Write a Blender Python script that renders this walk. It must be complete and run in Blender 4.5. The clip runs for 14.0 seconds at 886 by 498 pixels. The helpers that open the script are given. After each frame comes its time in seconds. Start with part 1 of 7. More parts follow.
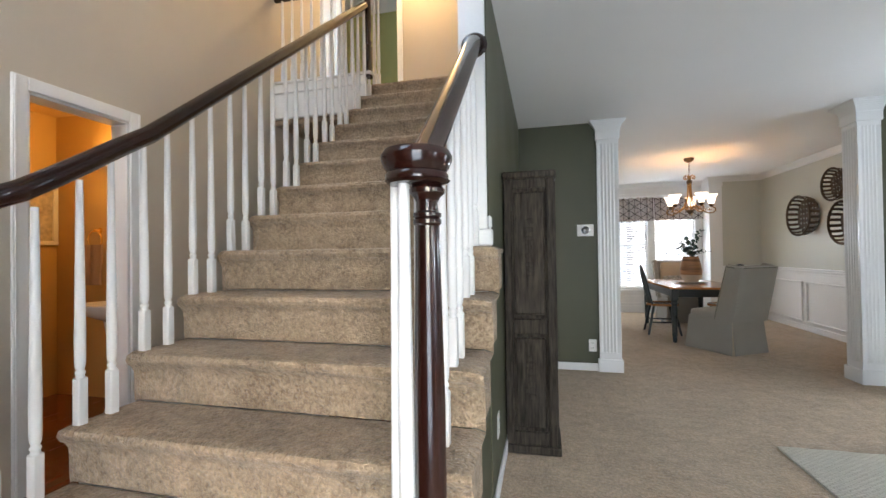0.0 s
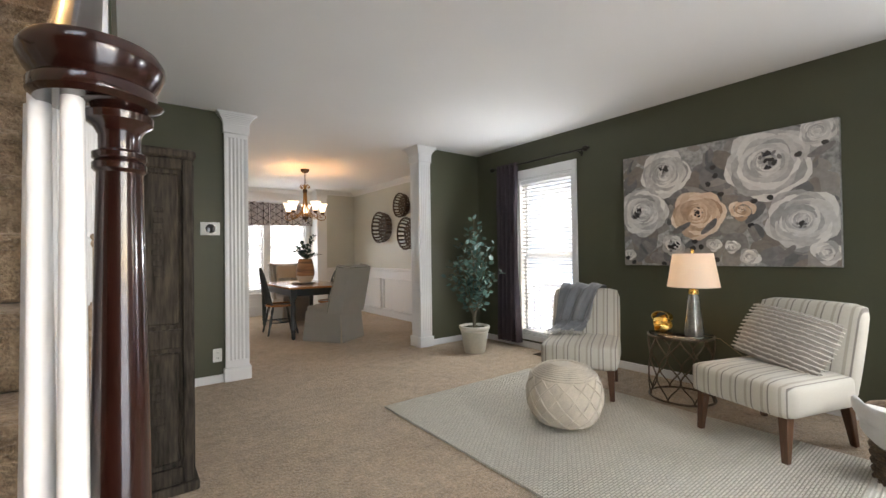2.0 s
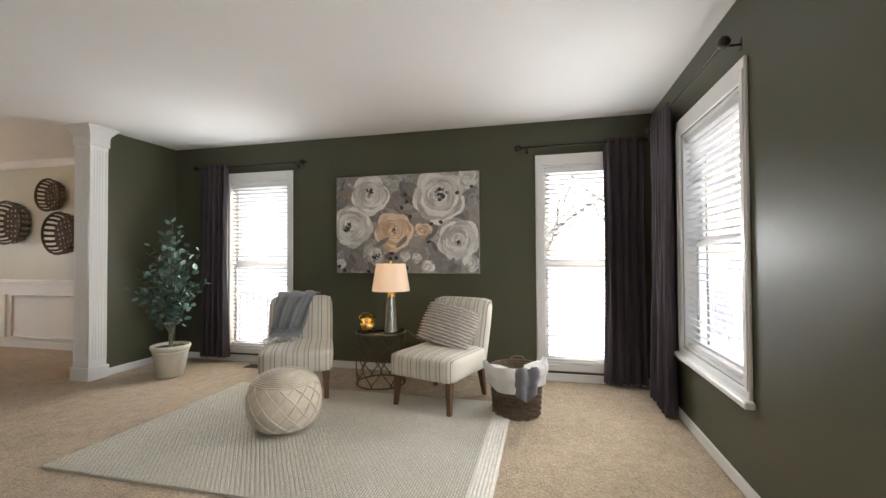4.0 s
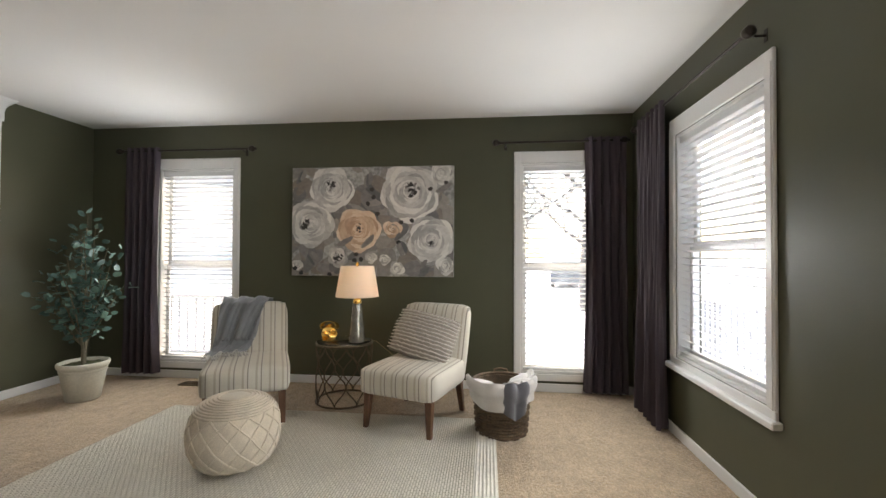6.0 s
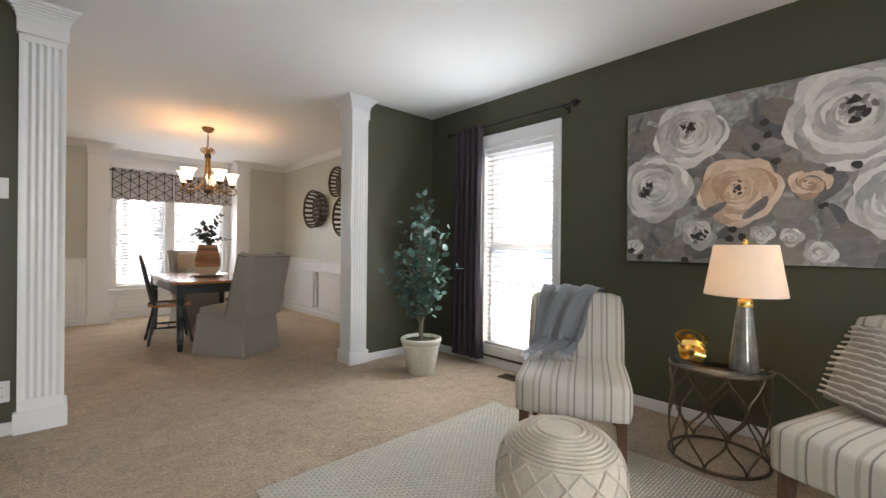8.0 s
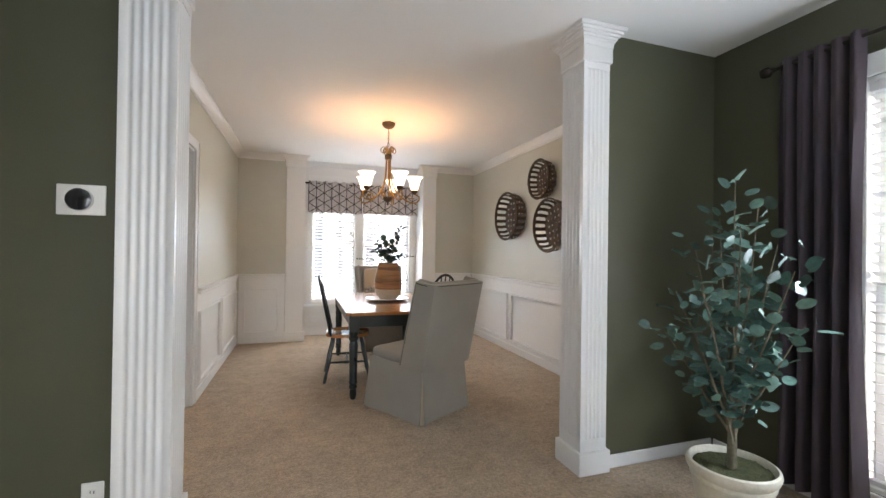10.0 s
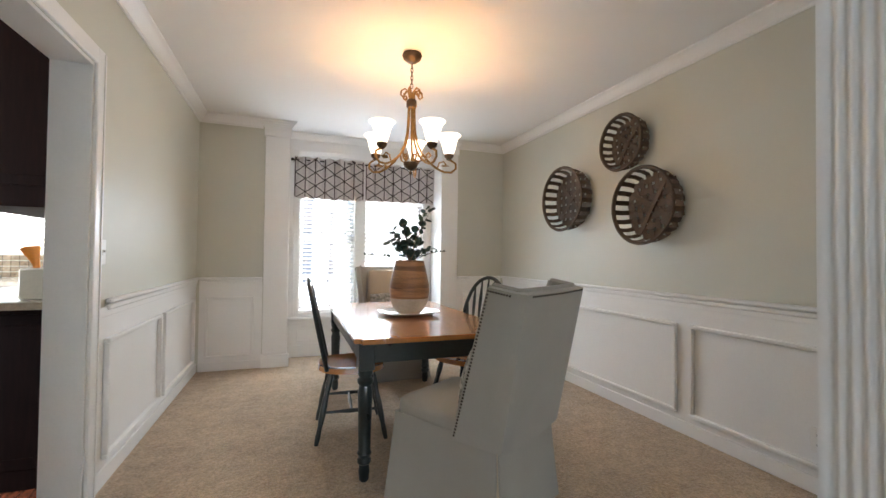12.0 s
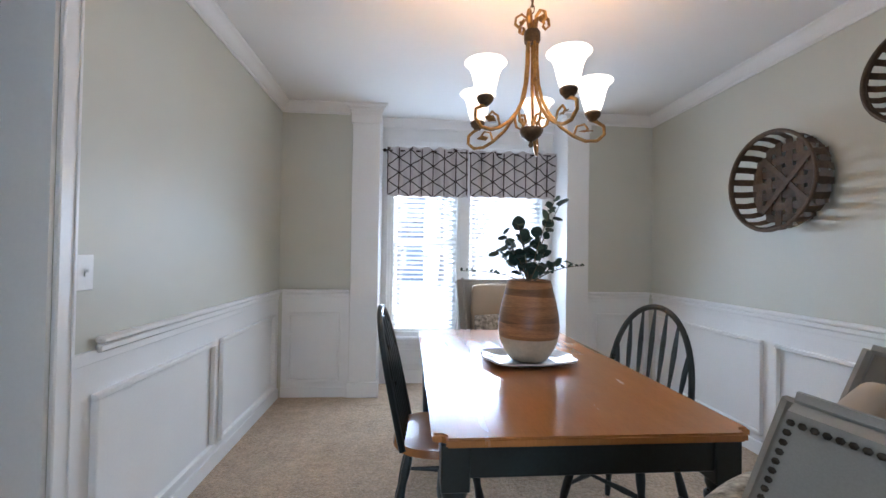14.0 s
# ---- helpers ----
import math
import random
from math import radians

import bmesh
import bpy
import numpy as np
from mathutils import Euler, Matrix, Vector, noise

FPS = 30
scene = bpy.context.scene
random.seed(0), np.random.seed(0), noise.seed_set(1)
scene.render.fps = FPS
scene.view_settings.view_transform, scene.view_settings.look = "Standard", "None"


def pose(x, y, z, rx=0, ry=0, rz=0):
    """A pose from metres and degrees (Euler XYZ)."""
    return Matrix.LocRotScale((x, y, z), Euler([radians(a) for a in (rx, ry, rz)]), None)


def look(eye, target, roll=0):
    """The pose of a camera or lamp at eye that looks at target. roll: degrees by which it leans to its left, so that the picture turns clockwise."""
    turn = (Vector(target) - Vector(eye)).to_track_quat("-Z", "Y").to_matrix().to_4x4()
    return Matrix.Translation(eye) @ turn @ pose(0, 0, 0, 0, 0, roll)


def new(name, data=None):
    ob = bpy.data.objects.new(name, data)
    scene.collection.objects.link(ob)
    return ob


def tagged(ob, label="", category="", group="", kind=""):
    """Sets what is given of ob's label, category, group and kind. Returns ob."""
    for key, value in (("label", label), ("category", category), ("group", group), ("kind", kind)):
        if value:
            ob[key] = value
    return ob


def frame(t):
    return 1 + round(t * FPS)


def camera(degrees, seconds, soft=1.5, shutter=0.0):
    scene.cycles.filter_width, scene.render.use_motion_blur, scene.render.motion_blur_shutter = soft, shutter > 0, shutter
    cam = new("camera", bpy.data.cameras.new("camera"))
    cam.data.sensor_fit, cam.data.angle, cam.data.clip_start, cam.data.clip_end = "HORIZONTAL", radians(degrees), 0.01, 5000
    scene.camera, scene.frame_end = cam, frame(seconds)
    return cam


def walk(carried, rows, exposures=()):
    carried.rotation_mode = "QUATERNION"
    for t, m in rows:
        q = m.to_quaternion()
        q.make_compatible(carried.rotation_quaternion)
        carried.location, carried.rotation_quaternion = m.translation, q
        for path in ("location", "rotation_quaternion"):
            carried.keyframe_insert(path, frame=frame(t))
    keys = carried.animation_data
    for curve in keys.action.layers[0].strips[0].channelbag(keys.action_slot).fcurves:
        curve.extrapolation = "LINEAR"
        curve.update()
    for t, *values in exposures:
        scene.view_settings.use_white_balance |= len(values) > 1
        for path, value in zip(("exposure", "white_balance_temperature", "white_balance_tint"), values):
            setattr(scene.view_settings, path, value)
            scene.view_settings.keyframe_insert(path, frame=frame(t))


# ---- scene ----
cam = camera(93.3, 14.0)
EXPOSURES = [(0.0, 2.95, 6350, 8), (1.0, 2.9, 6600, 10), (2.0, 2.85, 7100, 12), (3.5, 2.85, 7400, 12), (6.5, 2.65, 7600, 12), (7.0, 2.8, 7800, 12), (7.5, 2.8, 7400, 13), (8.0, 2.95, 6900, 12), (8.5, 3.0, 6650, 12), (9.0, 3.05, 6500, 12), (11.5, 3.25, 6700, 8), (12.5, 3.2, 5800, 8), (14.0, 3.05, 5400, 8)]
PATH = [
    (0, (0.115, 0.094, 1.18), (-0.356, 2.038, 1.202), -0.8),
    (0.5, (0.088, 0.15, 1.166), (0.09, 2.15, 1.184), -0.9),
    (1, (0.055, 0.222, 1.152), (0.507, 2.17, 1.167), -0.9),
    (1.5, (-0.006, 0.24, 1.139), (0.844, 2.051, 1.163), -1.0),
    (2, (-0.091, 0.221, 1.132), (1.118, 1.814, 1.158), -0.8),
    (2.5, (-0.129, 0.184, 1.147), (1.366, 1.513, 1.167), -0.8),
    (3, (-0.205, 0.178, 1.141), (1.506, 1.213, 1.163), -0.5),
    (3.5, (-0.276, 0.169, 1.16), (1.577, 0.921, 1.185), -0.4),
    (4, (-0.334, 0.217, 1.18), (1.61, 0.687, 1.214), -0.3),
    (4.2, (-0.347, 0.243, 1.187), (1.618, 0.613, 1.223), -0.4),
    (6.3, (0.048, 0.544, 1.201), (2.037, 0.755, 1.233), 0.3),
    (6.5, (0.112, 0.548, 1.186), (2.078, 0.91, 1.208), 0.3),
    (7, (0.305, 0.722, 1.11), (2.165, 1.458, 1.125), 0.4),
    (7.5, (0.56, 0.836, 1.061), (2.199, 1.982, 1.069), 0.5),
    (8, (0.783, 1.088, 1.083), (2.144, 2.553, 1.078), 0.6),
    (8.2, (0.866, 1.208, 1.105), (2.108, 2.776, 1.093), 0.4),
    (8.5, (0.98, 1.423, 1.141), (2.052, 3.111, 1.131), 0.5),
    (9, (1.173, 1.771, 1.194), (1.992, 3.596, 1.18), 0.5),
    (9.2, (1.232, 1.913, 1.215), (1.973, 3.771, 1.202), 0.5),
    (11.3, (1.347, 3.482, 1.176), (1.948, 5.389, 1.208), 0.8),
    (11.5, (1.349, 3.605, 1.153), (1.974, 5.505, 1.187), 0.7),
    (12, (1.364, 3.891, 1.119), (2.043, 5.772, 1.156), 0.7),
    (12.5, (1.394, 4.137, 1.101), (2.085, 6.013, 1.14), 0.6),
    (13, (1.484, 4.386, 1.103), (2.112, 6.284, 1.147), 0.6),
    (13.3, (1.535, 4.536, 1.141), (2.085, 6.458, 1.176), 0.7),
    (13.5, (1.566, 4.629, 1.152), (2.038, 6.572, 1.188), 0.6),
    (14, (1.582, 4.826, 1.193), (1.747, 6.819, 1.226), 0.9),
]
walk(cam, [(t, look(eye, target, roll)) for t, eye, target, roll in PATH], EXPOSURES)

# ---- light ----
world = bpy.data.worlds.new("overcast_winter_sky")
scene.world = world
world.use_nodes = True
wn = world.node_tree.nodes
wsky = wn.new("ShaderNodeTexSky")
wsky.sky_type = 'NISHITA'
wsky.sun_disc = False
wsky.sun_elevation, wsky.sun_rotation = radians(32), radians(150)
wsky.air_density, wsky.dust_density, wsky.ozone_density = 1.0, 1.2, 0.8
wn["Background"].inputs[1].default_value = 0.15
world.node_tree.links.new(wsky.outputs[0], wn["Background"].inputs[0])
sun_light = bpy.data.lights.new("winter_sun", 'SUN')
sun_light.energy, sun_light.angle, sun_light.color = 1.5, radians(25), (1.0, 0.95, 0.88)
sun = new("winter_sun", sun_light)
sun.matrix_basis = look((8, 14, 14), (0, 0, 0))


def lamp(name, x, y, z, watts, color, radius=0.03):
    data = bpy.data.lights.new(name, 'POINT')
    data.energy, data.color, data.shadow_soft_size = watts, color, radius
    ob = new(name, data)
    ob.location = (x, y, z)
    return ob


WARM = (1.0, 0.60, 0.24)
CH = (2.09, 6.55)                      # chandelier axis
LAMP_XY = (3.29, 1.587)                # table lamp axis
for i in range(5):
    a = radians(-76 + 72 * i)
    lamp("chandelier_bulb", CH[0] + 0.262 * math.cos(a), CH[1] + 0.262 * math.sin(a), 1.885, 0.22, (1.0, 0.52, 0.17), 0.03)
lamp("table_lamp_bulb", LAMP_XY[0], LAMP_XY[1], 1.0, 0.24, (1.0, 0.62, 0.38), 0.03)
lamp("powder_room_bulb", -3.3, 2.74, 2.03, 1.7, (1.0, 0.52, 0.12), 0.05)
lamp("upper_hall_bulb", -1.3, 4.55, 4.75, 6.5, (1.0, 0.62, 0.26), 0.08)
# added lamp without a fixture, lifts the kitchen beyond the doorway
lamp("kitchen_fill", -1.2, 6.0, 2.3, 3, (1.0, 0.66, 0.35), 0.08)


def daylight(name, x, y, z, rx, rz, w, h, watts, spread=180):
    """An added area lamp that stands in for daylight at one window opening."""
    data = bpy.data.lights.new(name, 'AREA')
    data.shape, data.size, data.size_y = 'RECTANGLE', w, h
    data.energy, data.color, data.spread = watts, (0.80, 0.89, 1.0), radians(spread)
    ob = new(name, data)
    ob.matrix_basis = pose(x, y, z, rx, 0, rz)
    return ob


daylight("daylight_entry", 0.45, -0.74, 1.1, 90, 0, 0.92, 1.9, 3.0)
# lamp added in an unseen upper window to light the stair treads
daylight("foyer_daylight_fill", -1.30, -0.72, 3.75, 68, 0, 1.2, 1.3, 2.8)
# lamp added in an unseen kitchen window to brighten the dining east wall
daylight("kitchen_daylight_fill", -4.06, 5.8, 1.25, 90, -90, 1.6, 1.6, 55)
# lamps added at the blinds for daylight the slats throw to ceiling and floor
for x, y, z, rz, w, up, down in ((3.67, 3.30, 1.1, 90, 0.58, 1.2, 1.6), (3.67, 0.0, 1.1, 90, 0.36, 0.75, 1.4),
                                 (2.40, -0.64, 1.25, 0, 0.70, 0.4, 1.6), (2.15, 8.66, 1.3, 180, 1.35, 0.6, 2.4)):
    daylight("daylight_up", x, y, z + 0.25, 130, rz, w, 0.12, up, 135)
    daylight("daylight_down", x, y, z + 0.1, 58, rz, w, 0.12, down, 135)


# ---- materials ----
def mat(name, color, rough=0.6, var=0.12, scale=8.0, fine=120.0, bump=0.15, dist=0.002, metal=0.0, stretch=(1, 1, 1),
        coat=0.0, sheen=0.0, spec=0.5, second=None, rand=0.0, subs=0.0):
    """A procedural surface: broad stains and fine grain on one base colour."""
    m = bpy.data.materials.new(name)
    m.use_nodes = True
    nt = m.node_tree
    nd, lk = nt.nodes, nt.links
    b = nd["Principled BSDF"]
    tc = nd.new("ShaderNodeTexCoord")
    mp = nd.new("ShaderNodeMapping")
    mp.inputs["Scale"].default_value = stretch
    lk.new(tc.outputs["Object"], mp.inputs["Vector"])
    n1 = nd.new("ShaderNodeTexNoise")
    n1.inputs["Scale"].default_value, n1.inputs["Detail"].default_value = scale, 4
    n2 = nd.new("ShaderNodeTexNoise")
    n2.inputs["Scale"].default_value, n2.inputs["Detail"].default_value = fine, 3
    for n in (n1, n2):
        lk.new(mp.outputs[0], n.inputs["Vector"])
    mix = nd.new("ShaderNodeMath")
    mix.operation = 'MULTIPLY_ADD'
    mix.inputs[1].default_value = 0.5
    lk.new(n1.outputs[0], mix.inputs[0])
    h = nd.new("ShaderNodeMath")
    h.operation = 'MULTIPLY'
    h.inputs[1].default_value = 0.5
    lk.new(n2.outputs[0], h.inputs[0])
    lk.new(h.outputs[0], mix.inputs[2])
    ramp = nd.new("ShaderNodeValToRGB")
    c2 = second or [min(1, c * (1 + var)) for c in color]
    c1 = [c * (1 - var) for c in color]
    ramp.color_ramp.elements[0].position, ramp.color_ramp.elements[1].position = 0.36, 0.64
    ramp.color_ramp.elements[0].color, ramp.color_ramp.elements[1].color = (*c1, 1), (*c2, 1)
    lk.new(mix.outputs[0], ramp.inputs[0])
    out = ramp.outputs[0]
    if rand:
        info = nd.new("ShaderNodeObjectInfo")
        hsv = nd.new("ShaderNodeHueSaturation")
        mr = nd.new("ShaderNodeMapRange")
        mr.inputs[3].default_value, mr.inputs[4].default_value = 1 - rand, 1 + rand
        lk.new(info.outputs["Random"], mr.inputs[0])
        lk.new(mr.outputs[0], hsv.inputs["Value"])
        lk.new(out, hsv.inputs["Color"])
        out = hsv.outputs[0]
    lk.new(out, b.inputs["Base Color"])
    rr = nd.new("ShaderNodeMapRange")
    rr.inputs[3].default_value, rr.inputs[4].default_value = max(0.02, rough - 0.08), min(1, rough + 0.08)
    lk.new(n1.outputs[0], rr.inputs[0])
    lk.new(rr.outputs[0], b.inputs["Roughness"])
    b.inputs["Metallic"].default_value = metal
    b.inputs["Coat Weight"].default_value = coat
    b.inputs["Sheen Weight"].default_value = sheen
    b.inputs["Specular IOR Level"].default_value = spec
    if subs:
        b.inputs["Subsurface Weight"].default_value = subs
        b.inputs["Subsurface Radius"].default_value = (0.02, 0.02, 0.02)
    if bump:
        bp = nd.new("ShaderNodeBump")
        bp.inputs["Strength"].default_value, bp.inputs["Distance"].default_value = bump, dist
        lk.new(n2.outputs[0], bp.inputs["Height"])
        lk.new(bp.outputs[0], b.inputs["Normal"])
    return m


def glow(name, color, strength):
    m = bpy.data.materials.new(name)
    m.use_nodes = True
    b = m.node_tree.nodes["Principled BSDF"]
    b.inputs["Base Color"].default_value = (*color, 1)
    b.inputs["Emission Color"].default_value = (*color, 1)
    b.inputs["Emission Strength"].default_value = strength
    b.inputs["Roughness"].default_value = 0.4
    return m


def glassy(name, tint=(1, 1, 1), rough=0.0, ior=1.45):
    m = bpy.data.materials.new(name)
    m.use_nodes = True
    b = m.node_tree.nodes["Principled BSDF"]
    b.inputs["Base Color"].default_value = (*tint, 1)
    b.inputs["Transmission Weight"].default_value = 1.0
    b.inputs["Roughness"].default_value = rough
    b.inputs["IOR"].default_value = ior
    return m


def carpet_mat(name, dark, light, relief):
    """Cut-pile carpet: tufts, clumps of tufts, and broad brushed patches."""
    m = bpy.data.materials.new(name)
    m.use_nodes = True
    nd, lk = m.node_tree.nodes, m.node_tree.links
    b = nd["Principled BSDF"]
    tc = nd.new("ShaderNodeTexCoord")
    vals = []
    for s, d in ((2.4, 3), (13.0, 3), (52.0, 2), (120.0, 2)):
        n = nd.new("ShaderNodeTexNoise")
        n.inputs["Scale"].default_value, n.inputs["Detail"].default_value = s, d
        lk.new(tc.outputs["Object"], n.inputs["Vector"])
        vals.append(n)
    last = None
    for n, share in zip(vals, (0.18, 0.24, 0.29, 0.29)):
        s1 = nd.new("ShaderNodeMath")
        s1.operation = 'MULTIPLY_ADD'
        lk.new(n.outputs[0], s1.inputs[0])
        s1.inputs[1].default_value, s1.inputs[2].default_value = share, 0.0
        if last:
            lk.new(last.outputs[0], s1.inputs[2])
        last = s1
    ramp = nd.new("ShaderNodeValToRGB")
    e = ramp.color_ramp.elements
    e[0].position, e[1].position = 0.34, 0.66
    e[0].color, e[1].color = (*dark, 1), (*light, 1)
    lk.new(s1.outputs[0], ramp.inputs[0])
    lk.new(ramp.outputs[0], b.inputs["Base Color"])
    b.inputs["Roughness"].default_value = 1.0
    b.inputs["Specular IOR Level"].default_value = 0.1
    b.inputs["Sheen Weight"].default_value = 0.25
    b.inputs["Sheen Roughness"].default_value = 0.6
    hs = nd.new("ShaderNodeMath")
    hs.operation = 'ADD'
    lk.new(vals[2].outputs[0], hs.inputs[0])
    lk.new(vals[3].outputs[0], hs.inputs[1])
    bp = nd.new("ShaderNodeBump")
    bp.inputs["Strength"].default_value, bp.inputs["Distance"].default_value = relief, 0.012
    lk.new(hs.outputs[0], bp.inputs["Height"])
    lk.new(bp.outputs[0], b.inputs["Normal"])
    return m


M_GREEN = mat("olive_green_wall_paint", (0.085, 0.086, 0.053), 0.45, 0.06, 2.0, 260, 0.10, 0.001, spec=0.35)
M_BEIGE = mat("greige_wall_paint", (0.57, 0.57, 0.50), 0.5, 0.03, 2.0, 260, 0.10, 0.001)
M_HALL = mat("warm_beige_wall_paint", (0.56, 0.50, 0.42), 0.55, 0.03, 2.0, 260, 0.10, 0.001)
M_GOLD_WALL = mat("golden_powder_room_paint", (0.62, 0.42, 0.16), 0.55, 0.04, 2.0, 260, 0.1, 0.001)
M_LIME = mat("pale_lime_wall_paint", (0.50, 0.52, 0.22), 0.6, 0.04, 2.0, 260, 0.1, 0.001)
M_CEIL = mat("flat_white_ceiling_paint", (0.84, 0.84, 0.83), 0.8, 0.02, 1.5, 300, 0.12, 0.001)
M_WHITE = mat("semi_gloss_white_trim_paint", (0.80, 0.80, 0.79), 0.35, 0.02, 3.0, 90, 0.05, 0.001)
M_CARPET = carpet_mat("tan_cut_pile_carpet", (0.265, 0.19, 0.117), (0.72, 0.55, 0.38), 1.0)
# same carpet as the floor; the stairs' dimmer light is put into its colour
M_CARPET_DIM = carpet_mat("tan_carpet_dimmed", (0.165, 0.114, 0.069), (0.56, 0.42, 0.28), 1.0)
M_REDWOOD = mat("red_brown_hardwood_floor", (0.16, 0.045, 0.022), 0.25, 0.35, 3, 40, 0.05, 0.001, stretch=(12, 1, 1), coat=0.3)
M_MAHOG = mat("polished_mahogany", (0.015, 0.0043, 0.0030), 0.2, 0.35, 6, 60, 0.03, 0.0005, stretch=(1, 1, 0.1), coat=0.3)
M_SNOW = mat("fresh_snow", (0.88, 0.89, 0.92), 0.9, 0.04, 0.6, 20, 0.3, 0.02)
M_BLIND = mat("white_blind_slat", (0.78, 0.78, 0.77), 0.4, 0.02, 4, 60, 0.0)
bn = M_BLIND.node_tree
btr = bn.nodes.new("ShaderNodeBsdfTranslucent")
btr.inputs[0].default_value = (0.90, 0.91, 0.93, 1)
bmx = bn.nodes.new("ShaderNodeMixShader")
bmx.inputs[0].default_value = 0.3
bn.links.new(bn.nodes["Principled BSDF"].outputs[0], bmx.inputs[1])
bn.links.new(btr.outputs[0], bmx.inputs[2])
bn.links.new(bmx.outputs[0], bn.nodes["Material Output"].inputs[0])
M_GLASS = glassy("window_glass")
M_SIDING = mat("pale_siding", (0.62, 0.60, 0.56), 0.7, 0.05, 1, 30, 0.1)
M_ROOF = mat("snowy_dark_shingle", (0.30, 0.31, 0.33), 0.9, 0.3, 1.2, 20, 0.2)
M_BARK = mat("grey_winter_bark", (0.13, 0.12, 0.115), 0.95, 0.4, 6, 40, 0.6, 0.01, stretch=(1, 1, 0.3))
M_FARGLASS = mat("pale_far_window", (0.36, 0.38, 0.40), 0.3, 0.15, 2, 20, 0)
# white railing paint, its shade against bright snow put into the grey
M_RAILING_DIM = mat("dimmed_white_paint", (0.40, 0.40, 0.41), 0.6, 0.12, 6, 60, 0.1)
M_DARKGLASS = mat("dark_far_window", (0.16, 0.17, 0.18), 0.2, 0.2, 2, 20, 0)


# ---- building blocks ----
def box(bm, x0, x1, y0, y1, z0, z1, bevel=0.0, seg=1):
    vs = [bm.verts.new((x, y, z)) for x in (x0, x1) for y in (y0, y1) for z in (z0, z1)]
    fs = []
    for a, b, c, d in ((0, 1, 3, 2), (4, 6, 7, 5), (0, 4, 5, 1), (2, 3, 7, 6), (0, 2, 6, 4), (1, 5, 7, 3)):
        fs.append(bm.faces.new((vs[a], vs[b], vs[c], vs[d])))
    if bevel:
        edges = list({e for f in fs for e in f.edges})
        bmesh.ops.bevel(bm, geom=edges, offset=bevel, segments=seg, affect='EDGES', profile=0.6)
    return vs


def prism(bm, poly, axis, a, b):
    """A polygon drawn in the plane across an axis, pushed along that axis from a to b. Axis x: poly is (y, z); y: (x, z); z: (x, y)."""
    def at(p, s):
        return {"x": (s, p[0], p[1]), "y": (p[0], s, p[1]), "z": (p[0], p[1], s)}[axis]
    va = [bm.verts.new(at(p, a)) for p in poly]
    vb = [bm.verts.new(at(p, b)) for p in poly]
    n = len(poly)
    for i in range(n):
        bm.faces.new((va[i], va[(i + 1) % n], vb[(i + 1) % n], vb[i]))
    bm.faces.new(va[::-1])
    bm.faces.new(vb)


def lathe(bm, profile, seg=24, cx=0.0, cy=0.0, close=True):
    rings = []
    for r, z in profile:
        if r < 1e-6:
            rings.append([bm.verts.new((cx, cy, z))])
        else:
            rings.append([bm.verts.new((cx + r * math.cos(2 * math.pi * k / seg), cy + r * math.sin(2 * math.pi * k / seg), z)) for k in range(seg)])
    for ra, rb in zip(rings, rings[1:]):
        for k in range(seg):
            j = (k + 1) % seg
            if len(ra) == 1 and len(rb) > 1:
                bm.faces.new((ra[0], rb[j], rb[k]))
            elif len(rb) == 1 and len(ra) > 1:
                bm.faces.new((ra[k], ra[j], rb[0]))
            elif len(ra) > 1:
                bm.faces.new((ra[k], ra[j], rb[j], rb[k]))
    if close:
        for r in (rings[0], rings[-1]):
            if len(r) > 2:
                bm.faces.new(r)


def tube(bm, pts, radius, seg=8, closed=False, flat=1.0):
    """A round bar along points; radius is one number or one for each point. flat squashes it along the second normal."""
    pts = [Vector(p) for p in pts]
    n = len(pts)
    rad = [radius] * n if isinstance(radius, (int, float)) else list(radius)
    rings, up = [], None
    for i in range(n):
        a, b = (pts[i - 1], pts[(i + 1) % n]) if closed else (pts[max(i - 1, 0)], pts[min(i + 1, n - 1)])
        d = (b - a).normalized()
        if up is None:
            up = d.orthogonal().normalized() if abs(d.z) > 0.95 else d.cross(Vector((0, 0, 1))).normalized()
        up = (up - d * up.dot(d)).normalized()
        w = d.cross(up)
        rings.append([bm.verts.new(pts[i] + up * (rad[i] * math.cos(2 * math.pi * k / seg)) + w * (flat * rad[i] * math.sin(2 * math.pi * k / seg))) for k in range(seg)])
    for i in range(n if closed else n - 1):
        ra, rb = rings[i], rings[(i + 1) % n]
        for k in range(seg):
            bm.faces.new((ra[k], ra[(k + 1) % seg], rb[(k + 1) % seg], rb[k]))
    if not closed:
        bm.faces.new(rings[0][::-1])
        bm.faces.new(rings[-1])


